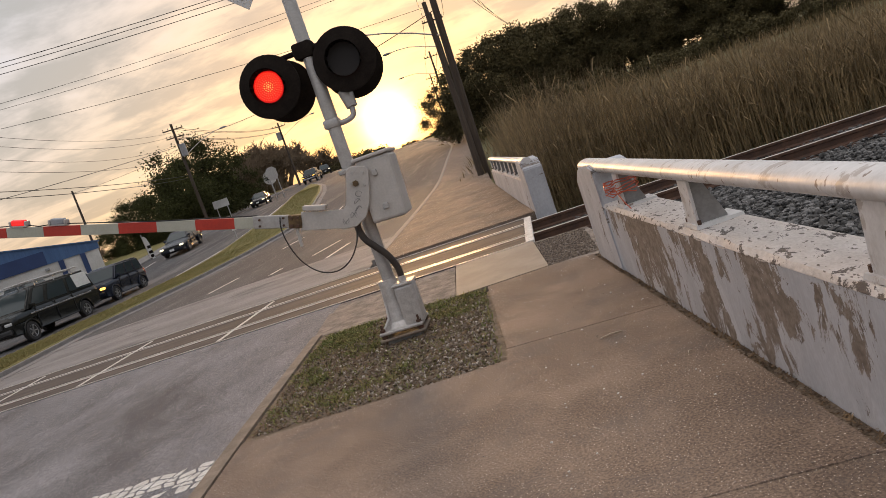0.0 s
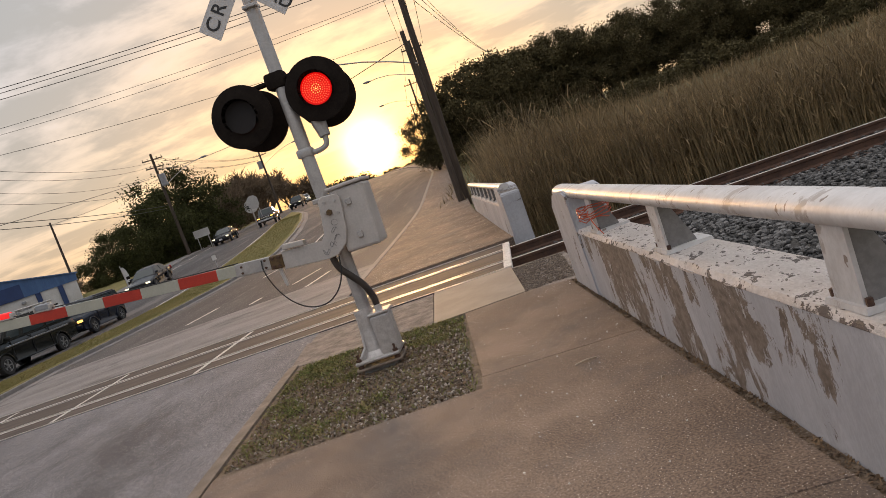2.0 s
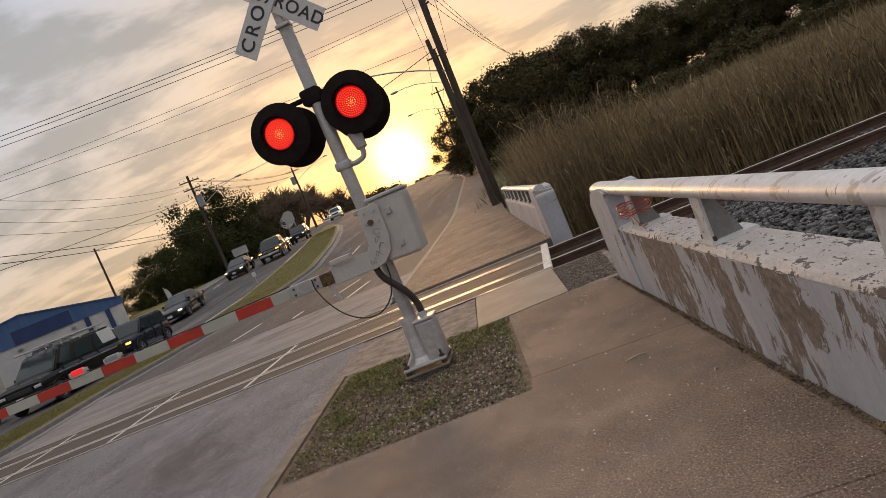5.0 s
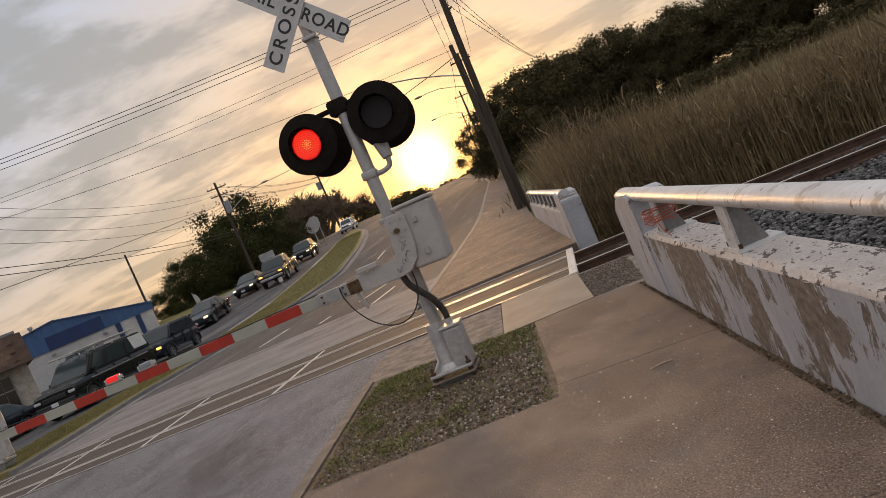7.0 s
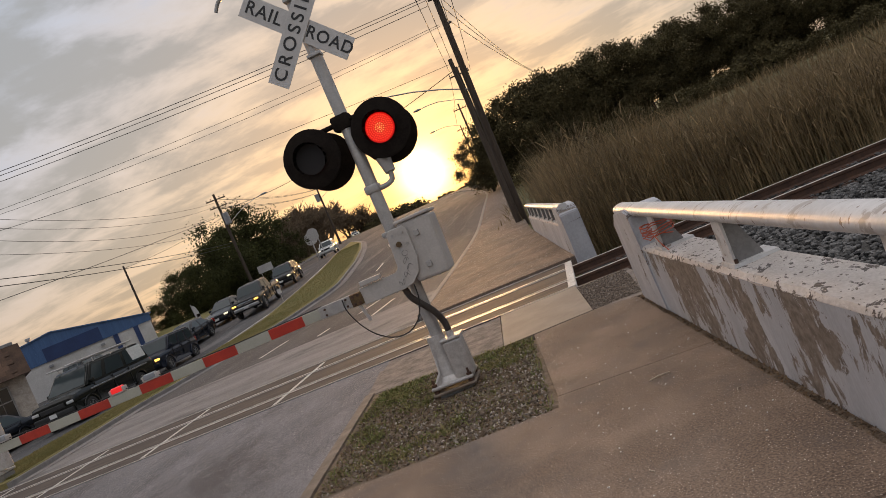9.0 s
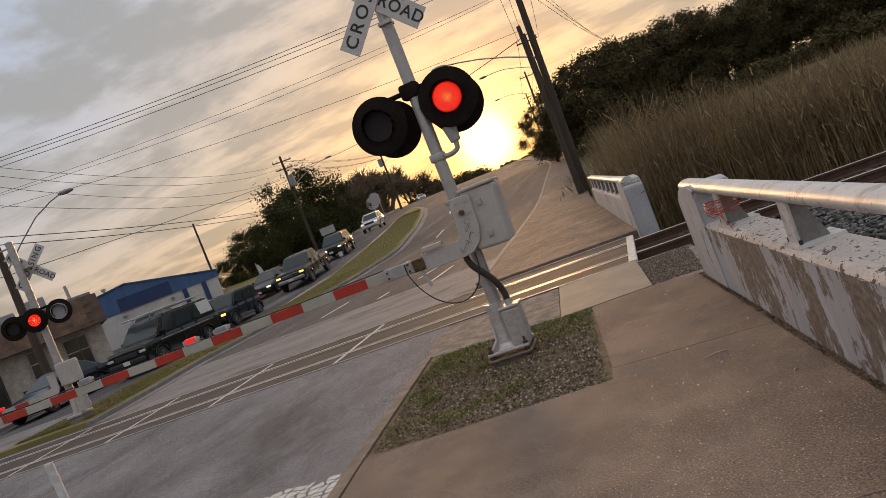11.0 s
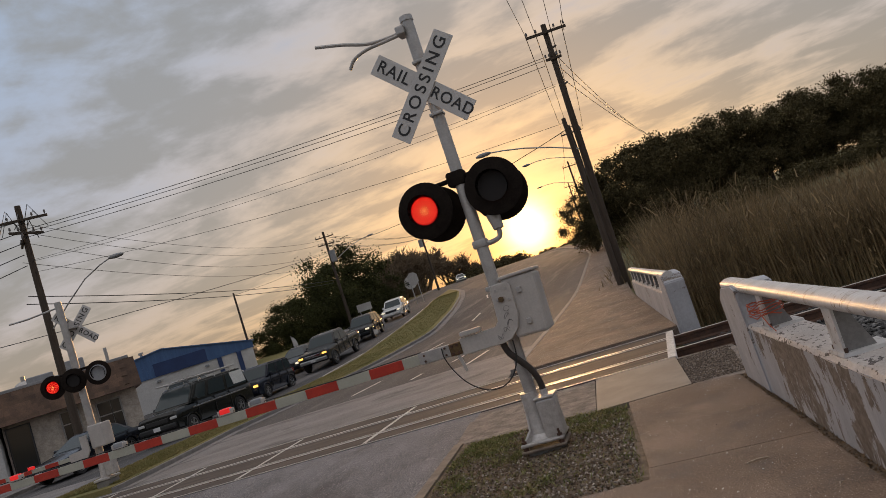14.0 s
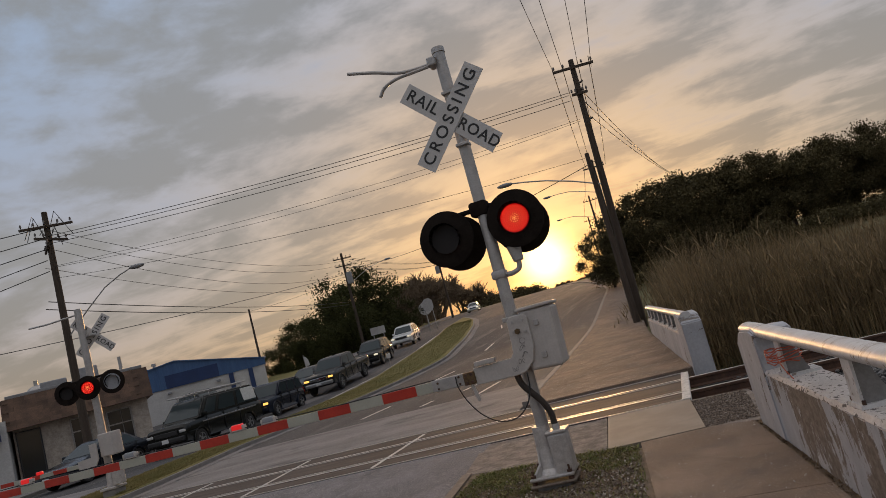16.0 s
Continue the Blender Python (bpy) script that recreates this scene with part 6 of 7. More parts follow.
# ---- plants ----
def leaf_cloud(rng, centres, per, spread, size, verts, faces):
    """Many small bent leaves scattered in clumps."""
    for c, s in centres:
        n = int(per * s)
        d = rng.normal(0, 1, (n, 3))
        d /= np.linalg.norm(d, axis=1)[:, None] + 1e-9
        p = c + d * np.minimum(np.abs(rng.normal(0, 0.42, (n, 1))) + 0.16, 0.92) * spread * s * np.array([1.1, 1.1, 0.8])
        u = rng.normal(0, 1, (n, 3))
        u /= np.linalg.norm(u, axis=1)[:, None]
        v = np.cross(u, rng.normal(0, 1, (n, 3)))
        v /= np.linalg.norm(v, axis=1)[:, None]
        k = size * rng.uniform(0.6, 1.3, (n, 1))
        base = sum(len(q) for q in verts)
        quad = np.stack([p - u * k, p + v * k * 0.6, p + u * k, p - v * k * 0.6], 1).reshape(-1, 3)
        verts.append(quad)
        idx = np.arange(n)[:, None] * 4 + np.arange(4)[None] + base
        faces.append(idx)


def limbs(bm, rng, at, way, length, r, depth, ends, spread=0.75):
    tip = at + way * length
    tube(bm, at, tip, r, r * 0.62, 7 if depth > 1 else 4, caps=False)
    if depth == 0:
        ends.append(tip)
        return
    for k in range(3 if depth > 1 else 2):
        d = (way + Vector((rng.uniform(-1, 1), rng.uniform(-1, 1), rng.uniform(-0.35, 0.6))) * spread).normalized()
        limbs(bm, rng, at.lerp(tip, rng.uniform(0.6, 1.0)), d, length * rng.uniform(0.6, 0.82), r * 0.6, depth - 1, ends, spread)
    ends.append(tip)


def tree_parts(seed, height, width, leafy, leaf_mat, leaf=0.16, per=190):
    """Meshes of one tree: wood, crown."""
    rng = np.random.default_rng(seed)
    prng = random.Random(seed)
    bm = B()
    ends = []
    limbs(bm, prng, Vector((0, 0, -0.3)), Vector((prng.uniform(-0.1, 0.1), 0, 1)).normalized(), height * 0.30, height * 0.028, 4 if not leafy else 3, ends, 0.8 if leafy else 0.62)
    wood = mesh_of("trunk", bm, M_BARK if leafy else M_TWIG)
    if not leafy:
        tw = B()
        for e in ends:
            for k in range(4):
                d = Vector((prng.uniform(-1, 1), prng.uniform(-1, 1), prng.uniform(-0.2, 1.0))).normalized()
                tip = e + d * prng.uniform(0.5, 1.2)
                tube(tw, e, tip, 0.038, 0.02, 3, caps=False)
                for q in range(3):
                    d2 = (d + Vector((prng.uniform(-1, 1), prng.uniform(-1, 1), prng.uniform(-0.5, 1)))).normalized()
                    tube(tw, e.lerp(tip, 0.5), e.lerp(tip, 0.5) + d2 * prng.uniform(0.3, 0.9), 0.03, 0.016, 3, caps=False)
        return wood, mesh_of("crown", tw, M_TWIG)
    cs = []
    for e in ends:
        cs.append((np.array(e), prng.uniform(0.7, 1.25)))
    for k in range(44):
        a, q = prng.uniform(0, 6.283), prng.uniform(0.0, 1.0) ** 0.5
        z = height * prng.uniform(0.14, 0.95)
        f = math.sin(math.pi * min(1, max(0.05, (z / height - 0.12) / 0.92))) ** 0.6
        cs.append((np.array([width * 0.5 * q * f * math.cos(a), width * 0.5 * q * f * math.sin(a), z]), prng.uniform(0.6, 1.25)))
    verts, faces = [], []
    leaf_cloud(rng, cs, per, width * 0.16, leaf, verts, faces)
    me = bpy.data.meshes.new("crown")
    me.from_pydata(np.concatenate(verts).tolist(), [], np.concatenate(faces).tolist())
    me.materials.append(leaf_mat)
    return wood, me


def plant(meshes, name, label, m, scale, group, crown="crown"):
    ob = thing(name, label, "tree", m @ Matrix.Scale(scale, 4), group)
    for nm, me in zip(("trunk", crown), meshes):
        o = new(nm, me)
        o.parent = ob
    return ob


def bush_mesh(seed, width, height):
    rng = np.random.default_rng(seed)
    cs = []
    for k in range(16):
        a, q = rng.uniform(0, 6.283), rng.uniform(0, 1) ** 0.5
        cs.append((np.array([0.42 * width * q * math.cos(a), 0.42 * width * q * math.sin(a), height * rng.uniform(0.2, 0.8) * (1 - 0.5 * q)]), rng.uniform(0.7, 1.2)))
    verts, faces = [], []
    leaf_cloud(rng, cs, 330, width * 0.17, 0.13, verts, faces)
    me = bpy.data.meshes.new("foliage")
    me.from_pydata(np.concatenate(verts).tolist(), [], np.concatenate(faces).tolist())
    me.materials.append(M_LEAF_FAR)
    bm = B()
    ends = []
    prng = random.Random(seed)
    for k in range(3):
        limbs(bm, prng, Vector((0, 0, -0.2)), Vector((prng.uniform(-0.7, 0.7), prng.uniform(-0.7, 0.7), 1)).normalized(), height * 0.35, 0.09, 1, ends)
    return mesh_of("stems", bm, M_BARK), me


def build_trees():
    oaks = [tree_parts(s, 8.0, 9.5, True, M_LEAF, 0.10, 420) for s in (1, 2, 3)]
    woods = [tree_parts(s, 9.0, 8.5, True, M_LEAF_FAR, 0.11, 420) for s in (11, 12, 13, 14)]
    bare = [tree_parts(s, 8.5, 7.0, False, M_TWIG) for s in (21, 22)]
    rng = random.Random(2)

    def put(kit, x, y, s, label, group, crown="crown", sink=0.0):
        plant(kit[rng.randrange(len(kit))], "tree", label, pose(x, y, hill(x, y) - sink, 0, 0, rng.uniform(0, 360)), s, group, crown)
    for x, y, s in ((-37.8, 68, 0.8), (-35.2, 74, 0.95), (-41.5, 69, 0.55), (-36.8, 80, 1.4), (-38.5, 86, 1.25), (-37.8, 94, 0.95), (-43, 80, 0.9), (-41, 92, 1.0)):
        put(oaks, x, y, s, "dark evergreen oak beside the road", "oaks beside the road")
    for x, y, s in ((-38.4, 101, 1.3), (-39.6, 107, 1.5), (-41, 114, 1.7), (-42.2, 121, 1.7), (-44, 128, 1.75), (-45.8, 135, 1.8), (-47.5, 143, 1.85), (-50, 152, 1.9), (-52, 160, 1.95), (-55, 168, 1.9), (-60, 204, 2.1), (-57, 206, 1.9), (-54.5, 204, 1.6), (-52, 207, 1.35), (-45, 118, 1.3), (-41.7, 62, 0.62), (-43.5, 61, 0.55), (-40.6, 63, 0.5), (-54, 66, 0.6), (-66, 57, 0.6), (-72, 60, 0.6)):
        put(bare, x, y, s, "bare leafless tree up the hill", "bare trees")
    for x, y, s in ((-44, 112, 0.8), (-49, 135, 0.9), (-50, 110, 0.8), (-53, 150, 0.8), (3, 120, 0.6)):
        put(woods, x, y, s, "dark tree on the skyline up the road", "skyline trees")
    bushes = [bush_mesh(s, 7.0, 4.4) for s in (51, 52, 53)]
    skyline = [(-44, 10.4), (-38, 9.8), (-34, 10.0), (-28.3, 9.4), (-26.4, 6.9), (-25, 6.6), (-23.6, 7.7), (-21, 7.8), (-18, 7.3), (-15.5, 7.8), (-5, 9)]
    for i in range(42):
        x = -41.0 + 0.85 * i + rng.uniform(-0.4, 0.4)
        y = 152 + rng.uniform(-8, 8)
        if between(FAR_KERB, y) - 4 < x < between(KERB, y) + 4:
            y = 206 + rng.uniform(-3, 5)
            x = 1.36 * x
            tall = (1.63 + 1.36 * (between(skyline, x / 1.36) - 1.63) - hill(x, y)) / 4.2
        else:
            tall = (between(skyline, x) - hill(x, y)) / 4.2
        ob = thing("bush", "dark bush on the crest of the road", "bush", pose(x, y, hill(x, y) - 0.2, 0, 0, rng.uniform(0, 360)) @ Matrix.Scale(max(0.16, tall) * rng.uniform(0.85, 1.08), 4), "bushes on the crest")
        for nm, me in zip(("stem", "foliage"), bushes[rng.randrange(3)]):
            o = new(nm, me)
            o.parent = ob
    for x, y, s in ((-5.6, 84, 0.7), (-6.8, 96, 0.75), (-8.6, 110, 0.8), (-10.5, 124, 0.8), (-4.4, 76, 0.65), (-12.5, 136, 0.8)):
        ob = thing("bush", "dark bush beside the climbing road", "bush", pose(x + 6.5, y, hill(x, y) - 0.1, 0, 0, rng.uniform(0, 360)) @ Matrix.Scale(s, 4), "bushes on the crest")
        for nm, me in zip(("stem", "foliage"), bushes[rng.randrange(3)]):
            o = new(nm, me)
            o.parent = ob
    # undergrowth before the wood
    for i in range(34):
        x = -1.5 + 1.35 * i + rng.uniform(-0.4, 0.4)
        y = 55.5 - 0.012 * x * x * 0.55 + rng.uniform(-1.5, 1.5) if x < 30 else 46 - 0.35 * (x - 30)
        ob = thing("bush", "dark bush in the undergrowth before the wood", "bush", pose(x, y, hill(x, y) - 0.3, 0, 0, rng.uniform(0, 360)) @ Matrix.Scale(rng.uniform(0.5, 0.75), 4), "undergrowth before the wood")
        for nm, me in zip(("stem", "foliage"), bushes[rng.randrange(3)]):
            o = new(nm, me)
            o.parent = ob
    # the wood behind the reeds
    spots = [(-4.7, 60, 0.58), (-3.2, 66, 0.66), (-2.2, 61, 0.74), (-0.6, 64, 0.86), (0.9, 59, 0.84), (2.2, 63, 0.88), (4.9, 62, 0.82), (8.1, 63, 0.82), (11.2, 62, 0.76), (14.6, 62, 0.74), (18.0, 61, 0.70), (21.4, 60, 0.70), (24.8, 58, 0.68), (28.4, 57, 0.68), (32, 55, 0.70), (36, 53, 0.70), (3.4, 60, 0.80), (6.6, 61, 0.78), (9.6, 60, 0.70), (12.8, 60, 0.66), (16.2, 59, 0.63), (19.6, 59, 0.64), (23, 57, 0.60), (26.5, 56, 0.62), (30, 54, 0.62), (34, 52, 0.64), (38, 50, 0.66), (43, 47, 0.66), (48, 44, 0.68)]
    for x, y, s in spots:
        put(woods, x, y, s, "dense dark tree behind the reed field", "trees behind the reeds")
    for x, y, s in ((1.5, 68, 0.72), (8, 70, 0.72), (14, 68, 0.68), (21, 67, 0.66), (28, 64, 0.66), (36, 59, 0.68), (44, 55, 0.7), (53, 49, 0.72), (60, 44, 0.74)):
        put(woods, x, y, s, "dense dark tree behind the reed field", "trees behind the reeds")


def blades(rng, xs, ys, zs, h, w, lean, per=1):
    """Thin bent blades as numpy arrays: two quads tapering to a tip."""
    n = len(xs)
    a = rng.uniform(0, 6.283, n)
    t = rng.uniform(0, 6.283, n)
    wx, wy = np.cos(a) * w, np.sin(a) * w
    lx, ly = np.cos(t) * lean * h, np.sin(t) * lean * h
    p = np.zeros((n, 5, 3))
    p[:, 0] = np.stack([xs - wx, ys - wy, zs], 1)
    p[:, 1] = np.stack([xs + wx, ys + wy, zs], 1)
    p[:, 2] = np.stack([xs + wx * 0.8 + lx * 0.35, ys + wy * 0.8 + ly * 0.35, zs + h * 0.6], 1)
    p[:, 3] = np.stack([xs - wx * 0.8 + lx * 0.35, ys - wy * 0.8 + ly * 0.35, zs + h * 0.6], 1)
    p[:, 4] = np.stack([xs + lx, ys + ly, zs + h], 1)
    return p


def blade_mesh(name, p, material, label, category):
    n = len(p)
    base = np.arange(n) * 5
    faces = [[b, b + 1, b + 2, b + 3] for b in base.tolist()] + [[b + 3, b + 2, b + 4] for b in base.tolist()]
    me = bpy.data.meshes.new(name)
    me.from_pydata(p.reshape(-1, 3).tolist(), [], faces)
    me.materials.append(material)
    return tagged(new(name, me), label, category, kind="stuff")


def build_reeds():
    rng = np.random.default_rng(7)
    n = 46000
    x = rng.uniform(-0.9, 34, n)
    depth = rng.uniform(0, 1, n) ** 1.6 * 17
    y = 14.7 + np.maximum(0, x - 3) * 0.06 + depth
    keep = x > (1.255 - 0.1018 * np.minimum(y, 26)) + 0.5
    x, y = x[keep], y[keep]
    z = np.array([hill(a, b) for a, b in zip(x, y)])
    clump = np.array([noise.noise(Vector((a * 0.35, b * 0.35, 0))) for a, b in zip(x, y)])
    tall = np.interp(x, [-0.5, 1.0, 2.4, 4.5, 6.5, 12.0], [3.0, 2.85, 2.5, 2.15, 1.95, 1.85]) + 0.5 * clump
    h = tall * (0.45 + 0.55 * rng.uniform(0, 1, len(x)) ** 0.9)
    h = np.where(rng.uniform(0, 1, len(x)) < 0.015, h * 1.22, h)
    p = blades(rng, x, y, z, h, rng.uniform(0.005, 0.012, len(x)), rng.uniform(0.02, 0.26, len(x)))
    blade_mesh("reeds", p, M_REED, "tall dry straw-coloured reeds in a dense field", "reeds")
    # hanging leaves
    k = rng.integers(0, len(x), 62000)
    hx = x[k] + rng.normal(0, 0.05, len(k))
    hy = y[k] + rng.normal(0, 0.05, len(k))
    hz = z[k] + h[k] * rng.uniform(0.1, 0.85, len(k))
    q = blades(rng, hx, hy, hz, rng.uniform(0.15, 0.5, len(k)), rng.uniform(0.006, 0.016, len(k)), rng.uniform(0.5, 1.8, len(k)))
    q[:, 4, 2] -= rng.uniform(0.1, 0.35, len(k))
    blade_mesh("reed_leaves", q, M_REED, "dry hanging reed leaves", "reeds")
    # feathery heads on the tallest
    top = np.argsort(-h - 0.16 * x)[: 2600]
    top = top[rng.uniform(0, 1, len(top)) < 0.45]
    hx, hy, hz = x[top], y[top], z[top] + h[top] * 0.93
    parts = []
    for j in range(9):
        parts.append(blades(rng, hx + rng.normal(0, 0.012, len(top)), hy + rng.normal(0, 0.012, len(top)), hz + 0.04 * j, rng.uniform(0.12, 0.28, len(top)), rng.uniform(0.013, 0.026, len(top)), rng.uniform(0.1, 0.35, len(top))))
    blade_mesh("reed_plumes", np.concatenate(parts), M_PLUME, "pale feathery reed heads", "reeds")
    # the meadow behind
    n = 9000
    x = rng.uniform(-3, 50, n)
    y = rng.uniform(30, 58, n)
    z = np.array([hill(a, b) for a, b in zip(x, y)])
    blade_mesh("meadow_grass", blades(rng, x, y, z, rng.uniform(0.3, 0.9, n), rng.uniform(0.012, 0.03, n), rng.uniform(0.1, 0.5, n)), M_REED, "dry meadow grass behind the reeds", "grass")


def build_grass():
    rng = np.random.default_rng(9)
    # median turf
    n = 60000
    y = 14.5 + rng.uniform(0, 1, n) ** 1.7 * 60
    f = rng.uniform(0.06, 0.94, n)
    a = np.array([between(MEDIAN_FAR, q) for q in y]) + 0.15
    b = np.array([between(MEDIAN_NEAR, q) for q in y]) - 0.15
    z = np.array([rise(q) for q in y]) + 0.112
    blade_mesh("median_grass", blades(rng, a + (b - a) * f, y, z, rng.uniform(0.02, 0.075, n), rng.uniform(0.004, 0.010, n), rng.uniform(0.3, 1.2, n)), M_GRASS, "short yellow-green grass on the median", "grass")
    # weeds in the bare patch: thick along its far edge and kerb corner
    n = 56000
    x = rng.uniform(-2.9, -0.65, n)
    y = rng.uniform(5.2, 8.3, n)
    edge = 0.8 * np.clip((y - 6.6) / 1.5, 0, 1) + 0.5 * np.clip((-2.0 - x) / 0.6, 0, 1) * np.clip((y - 5.6) / 2.0, 0, 1)
    patch = np.array([noise.noise(Vector((p * 2.2, q * 2.2, 3.0))) for p, q in zip(x, y)])
    left = np.array([between(KERB, q) for q in y]) + 0.17
    right = -0.64 - 0.092 * (y - 5.3)
    keep = (rng.uniform(0, 1, n) < np.clip(edge * 0.55 + patch * 0.9 - 0.04, 0.05, 0.85)) & (x > left) & (x < right) & (y < 8.28 - np.clip(x + 1.5, 0, 1) * 0.35)
    keep &= ~((np.abs(x + 1.68) < 0.27) & (np.abs(y - 7.05) < 0.25))
    x, y = x[keep], y[keep]
    blade_mesh("weeds", blades(rng, x, y, np.full(len(x), -0.012), rng.uniform(0.010, 0.048, len(x)), rng.uniform(0.0025, 0.006, len(x)), rng.uniform(0.5, 2.2, len(x))), M_GREEN, "short green weeds in the bare patch", "weeds")
    # straw, dead leaves and grit
    n = 7500
    x, y = rng.uniform(-2.9, -0.65, n), rng.uniform(5.18, 8.2, n)
    keep = (x > np.array([between(KERB, q) for q in y]) + 0.18) & (x < -0.66 - 0.092 * (y - 5.3)) & (y < 8.2 - np.clip(x + 1.5, 0, 1) * 0.3)
    x, y = x[keep], y[keep]
    p = blades(rng, x, y, np.full(len(x), -0.006), rng.uniform(0.006, 0.02, len(x)), rng.uniform(0.004, 0.014, len(x)), rng.uniform(1.0, 4.0, len(x)))
    blade_mesh("leaf_litter", p, M_LITTER, "dead leaves and straw on the dirt", "leaf litter")
    # litter along the parapet's foot
    n = 1900
    y = rng.uniform(0.5, 8.1, n)
    x = 1.255 - 0.1018 * y - np.abs(rng.normal(0, 0.032, n)) - 0.006
    p = blades(rng, x, y, np.full(n, -0.007), rng.uniform(0.004, 0.016, n), rng.uniform(0.003, 0.009, n), rng.uniform(0.8, 3.0, n))
    blade_mesh("wall_litter", p, M_LITTER, "dead leaves gathered at the parapet's foot", "leaf litter")


def scatter_stones(name, count, spot, size, material, label, seed):
    """Small stones over a patch, joined in one mesh."""
    rng = np.random.default_rng(seed)
    bm = B()
    bmesh.ops.create_icosphere(bm, subdivisions=1, radius=1.0)
    base = np.array([v.co[:] for v in bm.verts])
    bm.verts.index_update()
    tris = np.array([[v.index for v in f.verts] for f in bm.faces])
    bm.free()
    verts, faces = [], []
    k = 0
    for _ in range(count):
        q = spot(rng)
        if q is None:
            continue
        s = size * rng.uniform(0.4, 1.4) * rng.uniform(0.7, 1.2, 3)
        verts.append(base * s * (1 + rng.uniform(-0.25, 0.25, (len(base), 1))) + q)
        faces.append(tris + k * len(base))
        k += 1
    me = bpy.data.meshes.new(name)
    me.from_pydata(np.concatenate(verts).tolist(), [], np.concatenate(faces).tolist())
    me.materials.append(material)
    return tagged(new(name, me), label, "gravel", kind="stuff")


def dirt_spot(rng):
    y = rng.uniform(5.2, 8.15)
    x = rng.uniform(between(KERB, y) + 0.2, -0.67 - 0.092 * (y - 5.3))
    if rng.uniform() > 0.25 + 0.75 * (x + 2.6) / 1.9 or (abs(x + 1.68) < 0.26 and abs(y - 7.05) < 0.24):
        return None
    return (x, y, -0.008)


def gravel_spot(rng):
    y = rng.uniform(8.35, 10.3)
    return (rng.uniform(-0.14 - 0.06 * (y - 8.3), 0.46), y, -0.012)


def pavement_spot(rng):
    y = 2.2 + 6.0 * rng.uniform() ** 0.8
    return (rng.uniform(-0.62 - 0.09 * (y - 5.3), parapet_x(y) - 0.06), y, 0.001) if y > 5.2 else (rng.uniform(between(KERB, y) + 0.2, parapet_x(y) - 0.06), y, 0.001)


# ---- small things ----
def build_small():
    # litter on the pavement
    for i, (x, y, l, a) in enumerate(((0.17, 5.06, 0.16, 12), (0.55, 4.3, 0.05, 60), (-0.1, 3.6, 0.04, 130))):
        bm = B()
        pipe(bm, [(-l / 2, 0, 0.005), (0, 0.008, 0.011), (l / 2, -0.004, 0.006)], 0.006 if i == 0 else 0.004, 6)
        ob = solid("twig", bm, M_STICK, "pale dry twig lying on the pavement", "twig")
        ob.matrix_basis = pose(x, y, 0, 0, 0, a)
    rng = random.Random(31)
    chips = thing("paper_scraps", "tiny pale scraps scattered on the pavement", "litter")
    for i in range(70):
        y = rng.uniform(3.0, 8.0)
        x = rng.uniform(-0.62 - 0.09 * (y - 5.3), parapet_x(y) - 0.1)
        s = rng.uniform(0.003, 0.008)
        bm = B()
        box(bm, (x, y, 0.003), (s * 1.6, s, 0.004), 0, None)
        part("scrap", bm, M_WHITE_PLASTIC, chips)
    # white flexible marker post by the road
    post = thing("delineator_post", "white plastic delineator post in the road", "marker post", pose(-5.85, 5.2, -0.105, 0, -3, 0))
    bm = B()
    tube(bm, (0, 0, 0.03), (0, 0, 0.92), 0.042, 0.040, 14)
    part("tube", bm, M_WHITE_PLASTIC, post, "", True)
    bm = B()
    tube(bm, (0, 0, 0.0), (0, 0, 0.035), 0.11, 0.09, 14)
    part("foot", bm, M_RUBBER, post)
    for z in (0.72, 0.84):
        bm = B()
        tube(bm, (0, 0, z), (0, 0, z + 0.06), 0.0435, n=14, caps=False)
        part("reflective_band", bm, M_SIGN, post)
    # marker sign at the median's nose
    mk = thing("median_marker", "small pale object marker sign on the median", "road sign", pose(-18.3, 43.0, rise(43) + 0.1, 0, 0, 20))
    bm = B()
    tube(bm, (0, 0, 0), (0, 0, 0.76), 0.025, n=8)
    part("post", bm, M_GALV, mk)
    bm = B()
    box(bm, (0, -0.04, 0.62), (0.26, 0.02, 0.30), 0.01)
    part("plate", bm, M_SIGN, mk, "pale reflective plate")
    # signs beyond the oncoming lanes
    for name, x, y, z, wdt, hgt, mat, lab, cat in (
            ("road_sign", -27.3, 79.5, 2.2, 1.2, 1.5, M_GALV, "grey back of a large road sign", "road sign"),
            ("business_sign", -31.4, 73.0, 1.3, 1.6, 0.8, M_WHITE_WALL, "white business sign board on posts", "sign")):
        ob = thing(name, lab, cat, pose(x, y, rise(y), 0, 0, 18))
        for s in (-0.35, 0.35):
            bm = B()
            tube(bm, (s * wdt, 0, -0.9), (s * wdt, 0, z + hgt * 0.3), 0.05, n=8)
            part("post", bm, M_GALV, ob)
        bm = B()
        c = 0.28 * wdt if name == "road_sign" else 0.02
        prism(bm, [(-wdt / 2 + c, z), (wdt / 2 - c, z), (wdt / 2, z + c), (wdt / 2, z + hgt - c), (wdt / 2 - c, z + hgt), (-wdt / 2 + c, z + hgt), (-wdt / 2, z + hgt - c), (-wdt / 2, z + c)], -0.06, -0.02, "y")
        part("board", bm, mat, ob)
    ob = thing("round_sign", "round pale business sign on a post", "sign", pose(-35.9, 103.0, rise(103), 0, 0, 15) @ Matrix.Scale(1.35, 4))
    bm = B()
    tube(bm, (0, 0, -0.5), (0, 0, 1.3), 0.07, n=8)
    part("post", bm, M_GALV, ob)
    bm = B()
    tube(bm, (0, -0.08, 1.9), (0, 0.08, 1.9), 0.72, n=24)
    disc = part("disc", bm, M_WHITE_WALL, ob)
